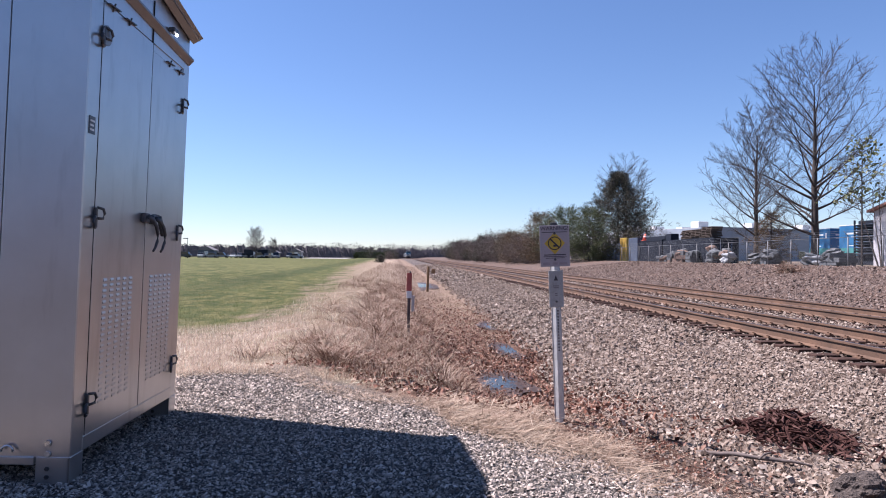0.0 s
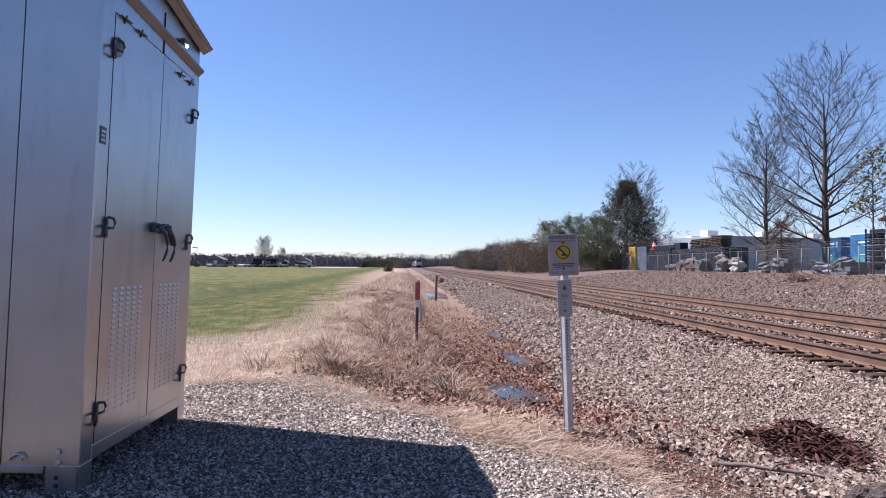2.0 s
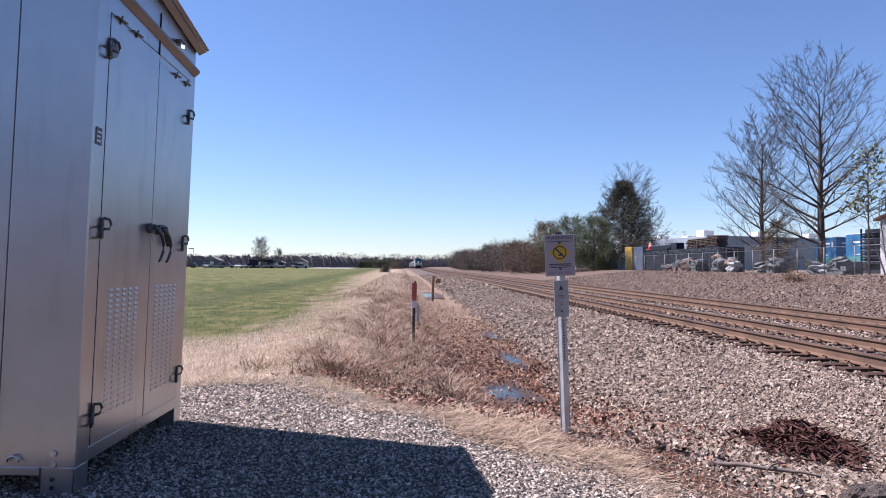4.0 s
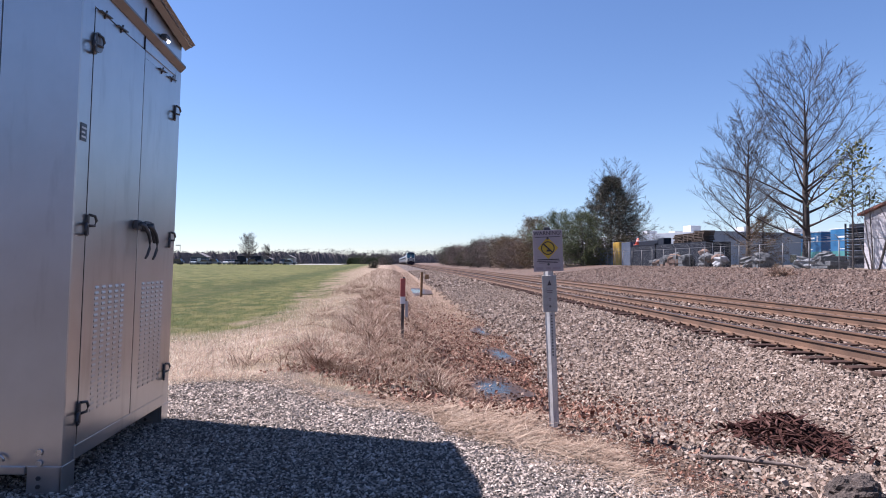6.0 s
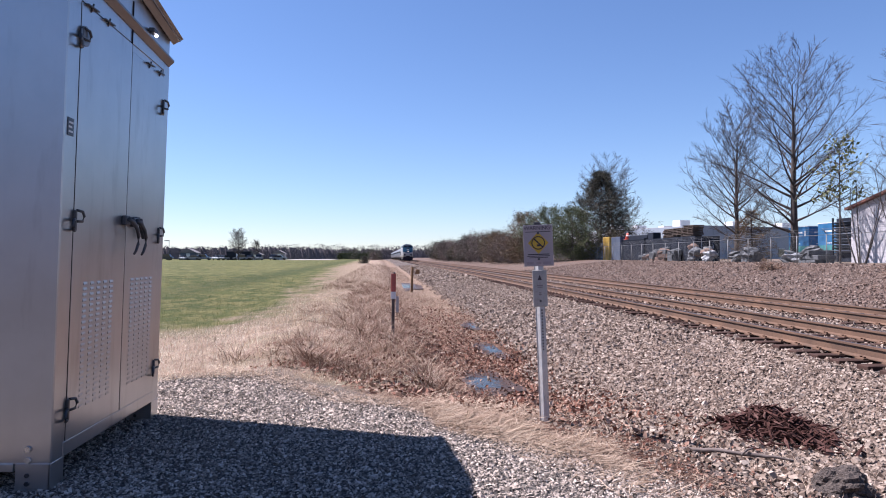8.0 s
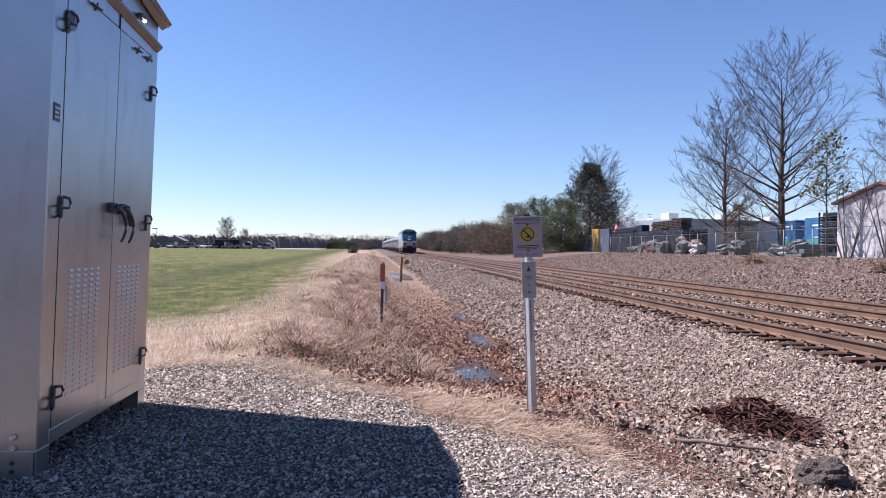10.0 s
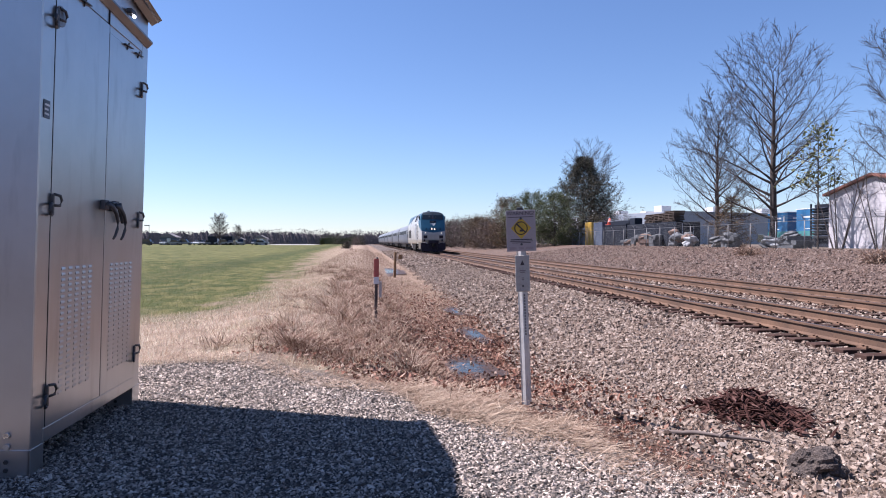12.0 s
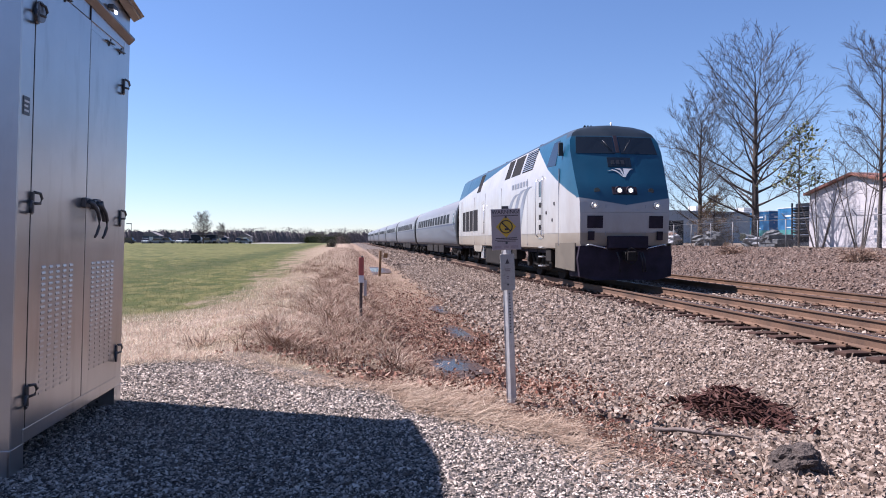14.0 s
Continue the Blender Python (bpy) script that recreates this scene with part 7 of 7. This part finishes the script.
LEAF = varied("brown_leaf", [(0.075, 0.028, 0.020), (0.175, 0.076, 0.050), (0.28, 0.145, 0.100), (0.41, 0.27, 0.20), (0.115, 0.047, 0.032), (0.54, 0.42, 0.33)], 0.8)
BLADE = varied("field_grass", [(0.037, 0.063, 0.012), (0.063, 0.092, 0.021), (0.096, 0.119, 0.038), (0.148, 0.134, 0.066)], 0.8)
blades = blade_shapes(rng, 8, 0.9)
flat_blades = [(np.stack([p[:, 0] * 0.8, p[:, 2], p[:, 1] * 0.22], -1), t) for p, t in blades]

# the combed strip of straw along the pad's edge
strip = lambda x, y, r: ~((np.abs(x - 1.36) < 0.14) & (y > 5.2) & (y < 5.9)) & (np.abs(pad_edge(x, y) - 7.75 - 0.25 * np.sin(x * 2.3)) < 0.22 + 0.65 * smooth(0.0, 1.2, x) * r) & (x < 1.9 - 0.5 * r)
spread("straw_strip", rng, 60000, (-3.4, 2.5), (3.8, 8.6), (0.08, 0.24), strip, flat_blades, STRAW, 0.45, "flattened pale straw along the gravel edge", "straw", tilt=0.25)
comb = lambda x, y, r: (x < 1.75 - 0.4 * r) & ~((np.abs(x - 1.36) < 0.14) & (y > 5.2) & (y < 5.9)) & (x > 0.2 + 0.3 * r) & (x < 2.15 - 0.6 * r) & (pad_edge(x, y) > 7.65 + 0.35 * noise_at(x, y, 2.2, 8.0)) & (pad_edge(x, y) < 8.4 + 1.6 * r * r + 0.6 * noise_at(x, y, 1.4, 2.0))
spread("straw_strip", rng, 34000, (0.1, 2.2), (4.2, 7.2), (0.08, 0.26), comb, flat_blades, STRAW, 0.44, "combed pale straw lying round the sign post", "straw", tilt=0.22, head=(4.25, 0.9))
lawn = lambda x, y, r: (x < 0.3 + 0.3 * r) & (pad_edge(x, y) > 7.7) & ((y < 11.4 + 2.4 * r) | (x > -3.2 + 1.8 * r - 0.05 * np.clip(y - 20, 0, 60)))
spread("dry_grass", rng, 110000, (-7.5, 0.8), (7.4, 24.0), (0.05, 0.13), lawn, flat_blades + blades[:4], DRY, 0.45, "short dry straw-coloured grass on the bank", "dry grass", tilt=0.35, near=1.2)
tuss = lambda x, y, r: (noise_at(x, y, 1.1, 20.0) > 0.02 + 0.25 * r + 0.4 * smooth(-0.9, -1.6, x)) & (pad_edge(x, y) > 8.2) & (x < 1.0)
spread("reeds", rng, 48000, (-2.0, 1.1), (7.2, 30.0), (0.05, 0.16), tuss, blades + flat_blades, REED, 0.5, "brown tussocks of dead grass on the ditch bank", "dead grass", tilt=0.8, near=1.3)
far_tuss = lambda x, y, r: (r < 0.9) & ~((np.abs(x - 1.3 - bend(y)) < 0.75) & (y > 32) & (y < 47))
spread("reeds", rng, 20000, (-2.6, 2.1), (26.0, 110.0), (0.12, 0.32), far_tuss, blades + flat_blades, REED, 0.5, "brown tussocks of dead grass on the ditch bank", "dead grass", tilt=0.5, near=1.0)

thin = lambda x, y, r: (pad_edge(x, y) > 7.3) & (noise_at(x, y, 1.8, 52.0) > -0.15)
spread("straw_strip", rng, 5000, (1.5, 3.3), (3.0, 6.6), (0.05, 0.16), thin, flat_blades, STRAW, 0.40, "loose straw strewn at the foot of the ballast", "straw", tilt=0.3)

# heaps of bent dead grass along the ditch bank
heap_p, heap_a, heap_s = [], [], []
for k in range(120):
    hy = 7.9 + 26.0 * (k / 120) ** 1.5
    hx = rng.uniform(-0.95, 0.75) if k % 9 else rng.uniform(-2.2, -0.9)
    hy = max(hy, 8.9 - 0.95 * max(hx + 1.2, 0))
    size = rng.uniform(0.16, 0.38)
    m = int(rng.uniform(170, 330))
    a = rng.uniform(0, 2 * math.pi, m)
    rr = np.abs(rng.normal(0, 0.5, m)) * size
    bx, by = hx - np.sin(a) * rr * 1.5, hy + np.cos(a) * rr * 1.1
    heap_p.append(np.stack([bx, by, ground_z(bx, by) + ground_rough(bx, by) - 0.02 + 0.05 * rng.random(m)], -1))
    heap_a.append(a)
    heap_s.append(size * rng.uniform(0.55, 1.35, m))
heap_p, heap_a, heap_s = np.concatenate(heap_p), np.concatenate(heap_a), np.concatenate(heap_s)
lone = np.zeros(len(heap_a))
spin = np.stack([np.stack([np.cos(heap_a), -np.sin(heap_a), lone], -1), np.stack([np.sin(heap_a), np.cos(heap_a), lone], -1), np.stack([lone, lone, lone + 1], -1)], -2)
lean_t = random_turns(rng, len(heap_a), 0.5, head=(0.0, 0.5))
heap_blades = [(p * np.array([0.7, 1.45, 0.42]), t) for p, t in blade_shapes(rng, 10, 1.4)]
tagged(scattered("dead_grass_heaps", heap_blades, heap_p, spin @ lean_t, np.stack([heap_s] * 3, -1), REED), "heaps of bent brown dead grass along the ditch", "dead grass", kind="stuff")


def dry_spot(x, y):
    wet = np.zeros(len(x), bool)
    for px, py, rx, ry, _, _ in PUDDLES:
        wet |= ((x - px) / (rx * 1.0)) ** 2 + ((y - py) / (ry * 1.0)) ** 2 < 0.8
    return ~wet | (np.sin(x * 37.0) * np.sin(y * 29.0) > 0.66)


foot = lambda x, y, r: (pad_edge(x, y) > 8.15) & (pad_edge(x, y) < 10.2) & (noise_at(x, y, 1.0, 41.0) > -0.1 + 0.45 * r)
spread("leaf_litter", rng, 20000, (-1.8, 0.9), (7.2, 10.8), (0.022, 0.06), foot, [(np.stack([p[:, 0], p[:, 1], p[:, 2] * 2.0], -1), t) for p, t in leaf_shapes(rng, 6, 1.0, 0.7)], LEAF, 0.2, "brown dead leaves caught in the straw", "leaf litter", tilt=0.9)
ditch = lambda x, y, r: (x > 0.75 - 1.3 * r) & (x < 3.0 - 0.5 * r) & (pad_edge(x, y) > 7.9 + 0.9 * smooth(0.2, 0.6, x)) & dry_spot(x, y)
leafy_ditch = lambda x, y, r: ditch(x, y, r) & (r < 0.25 + 0.75 * smooth(6.2, 7.4, y)) & (y < 15 + 15 * np.random.default_rng(len(x)).random(len(x)))
leaves = leaf_shapes(rng, 6, 1.0, 0.7)
leaves = [(np.stack([p[:, 0], p[:, 1], p[:, 2] * 2.2 + 0.5 * np.abs(p[:, 0])], -1), t) for p, t in leaves]
spread("leaf_litter", rng, 70000, (-0.6, 3.0), (5.2, 30.0), (0.018, 0.056), leafy_ditch, leaves, LEAF, 0.30, "brown dead leaves filling the ditch", "leaf litter", tilt=0.9, near=1.3)
edge = lambda x, y, r: (x > 1.5 + r * 0.6) & (x < 3.6 - 1.2 * r) & (r < 0.8)
spread("leaf_litter", rng, 9000, (1.5, 3.4), (3.0, 8.0), (0.010, 0.032), edge, leaves, LEAF, 0.3, "brown dead leaves among the stones", "leaf litter", tilt=0.6)
spread("ditch_straw", rng, 42000, (-0.6, 2.8), (6.0, 60.0), (0.08, 0.24), lambda x, y, r: ditch(x, y, r) & (r < 0.3 + 0.7 * smooth(11, 16, y)), flat_blades, STRAW, 0.4, "loose straw among the leaves", "straw", tilt=0.4, near=2.0)
green = lambda x, y, r: ((x < -1.8 - 2.2 * r - 0.05 * np.clip(y - 20, 0, 60)) & (y > 11.4 + 2.2 * r)) | ((noise_at(x, y, 0.9, 31.0) > 0.05 + 0.5 * r) & (x < -1.3))
spread("field_grass", rng, 84000, (-18, -1.2), (9.4, 50.0), (0.05, 0.10), green, blades, BLADE, 0.5, "short green grass of the field", "grass", tilt=0.5, near=1.4)

# two dark weed clumps on the far bank
for wx, wy in ((22.4, 38.0), (21.6, 26.5)):
    leafy(pose(wx, wy, float(ground_z(wx, wy)) - 0.05), 0.40, 0.75, 0.0, int(wy), REED, "low dark weed clump on the far bank", "weeds", "weed clumps", taper=0.4, boughs=40, tufts=5, needles=7, size=0.3, wide=0.06, trunk=0.02, name="weed_clump", tip=0.06, round_top=0.6)

# a pile of dark bark chips by the ballast
BARK_CHIP = varied("bark_chip", [(0.031, 0.014, 0.012), (0.058, 0.026, 0.021), (0.093, 0.045, 0.036), (0.125, 0.070, 0.059)], 0.9)
chips = [(np.stack([p[:, 0] * 1.4, p[:, 1] * 0.34, p[:, 2] * 0.30], -1), t) for p, t in stone_shapes(rng, 5)]
n_chip = 1300
cx, cy = rng.normal(3.5, 0.19, n_chip), rng.normal(5.8, 0.24, n_chip)
cz = ground_z(cx, cy) + 0.22 * np.exp(-((cx - 3.45) ** 2 + (cy - 5.85) ** 2) / 0.12) * rng.random(n_chip) + 0.04
cs = rng.uniform(0.025, 0.068, n_chip)
tagged(scattered("bark_chips", chips, np.stack([cx, cy, cz], -1), random_turns(rng, n_chip, 0.7), np.stack([cs] * 3, -1), BARK_CHIP), "pile of dark reddish bark chips on the ballast", "bark chips", kind="stuff")


# ---- what moves ----
def on_line(s, length):
    """The pose of a vehicle of that length whose front stands s metres along the near track."""
    a = Vector((TRACK_X + float(bend(s)), s, RAIL_Z + float(rise(s))))
    b = Vector((TRACK_X + float(bend(s + length)), s + length, RAIL_Z + float(rise(s + length))))
    d = b - a
    return Matrix.Translation(a) @ Matrix.Rotation(math.atan2(-d.x, d.y), 4, "Z") @ Matrix.Rotation(math.atan2(d.z, d.y), 4, "X")


def motions():
    times = [0.5 * k for k in range(29)]
    walk(loco, [(t, on_line(NOSE_END + SPEED * (14 - t), 20.6)) for t in times])
    for k, coach in enumerate(coaches):
        walk(coach, [(t, on_line(NOSE_END + 20.9 + 26.0 * k + SPEED * (14 - t), 25.9)) for t in times])


motions()
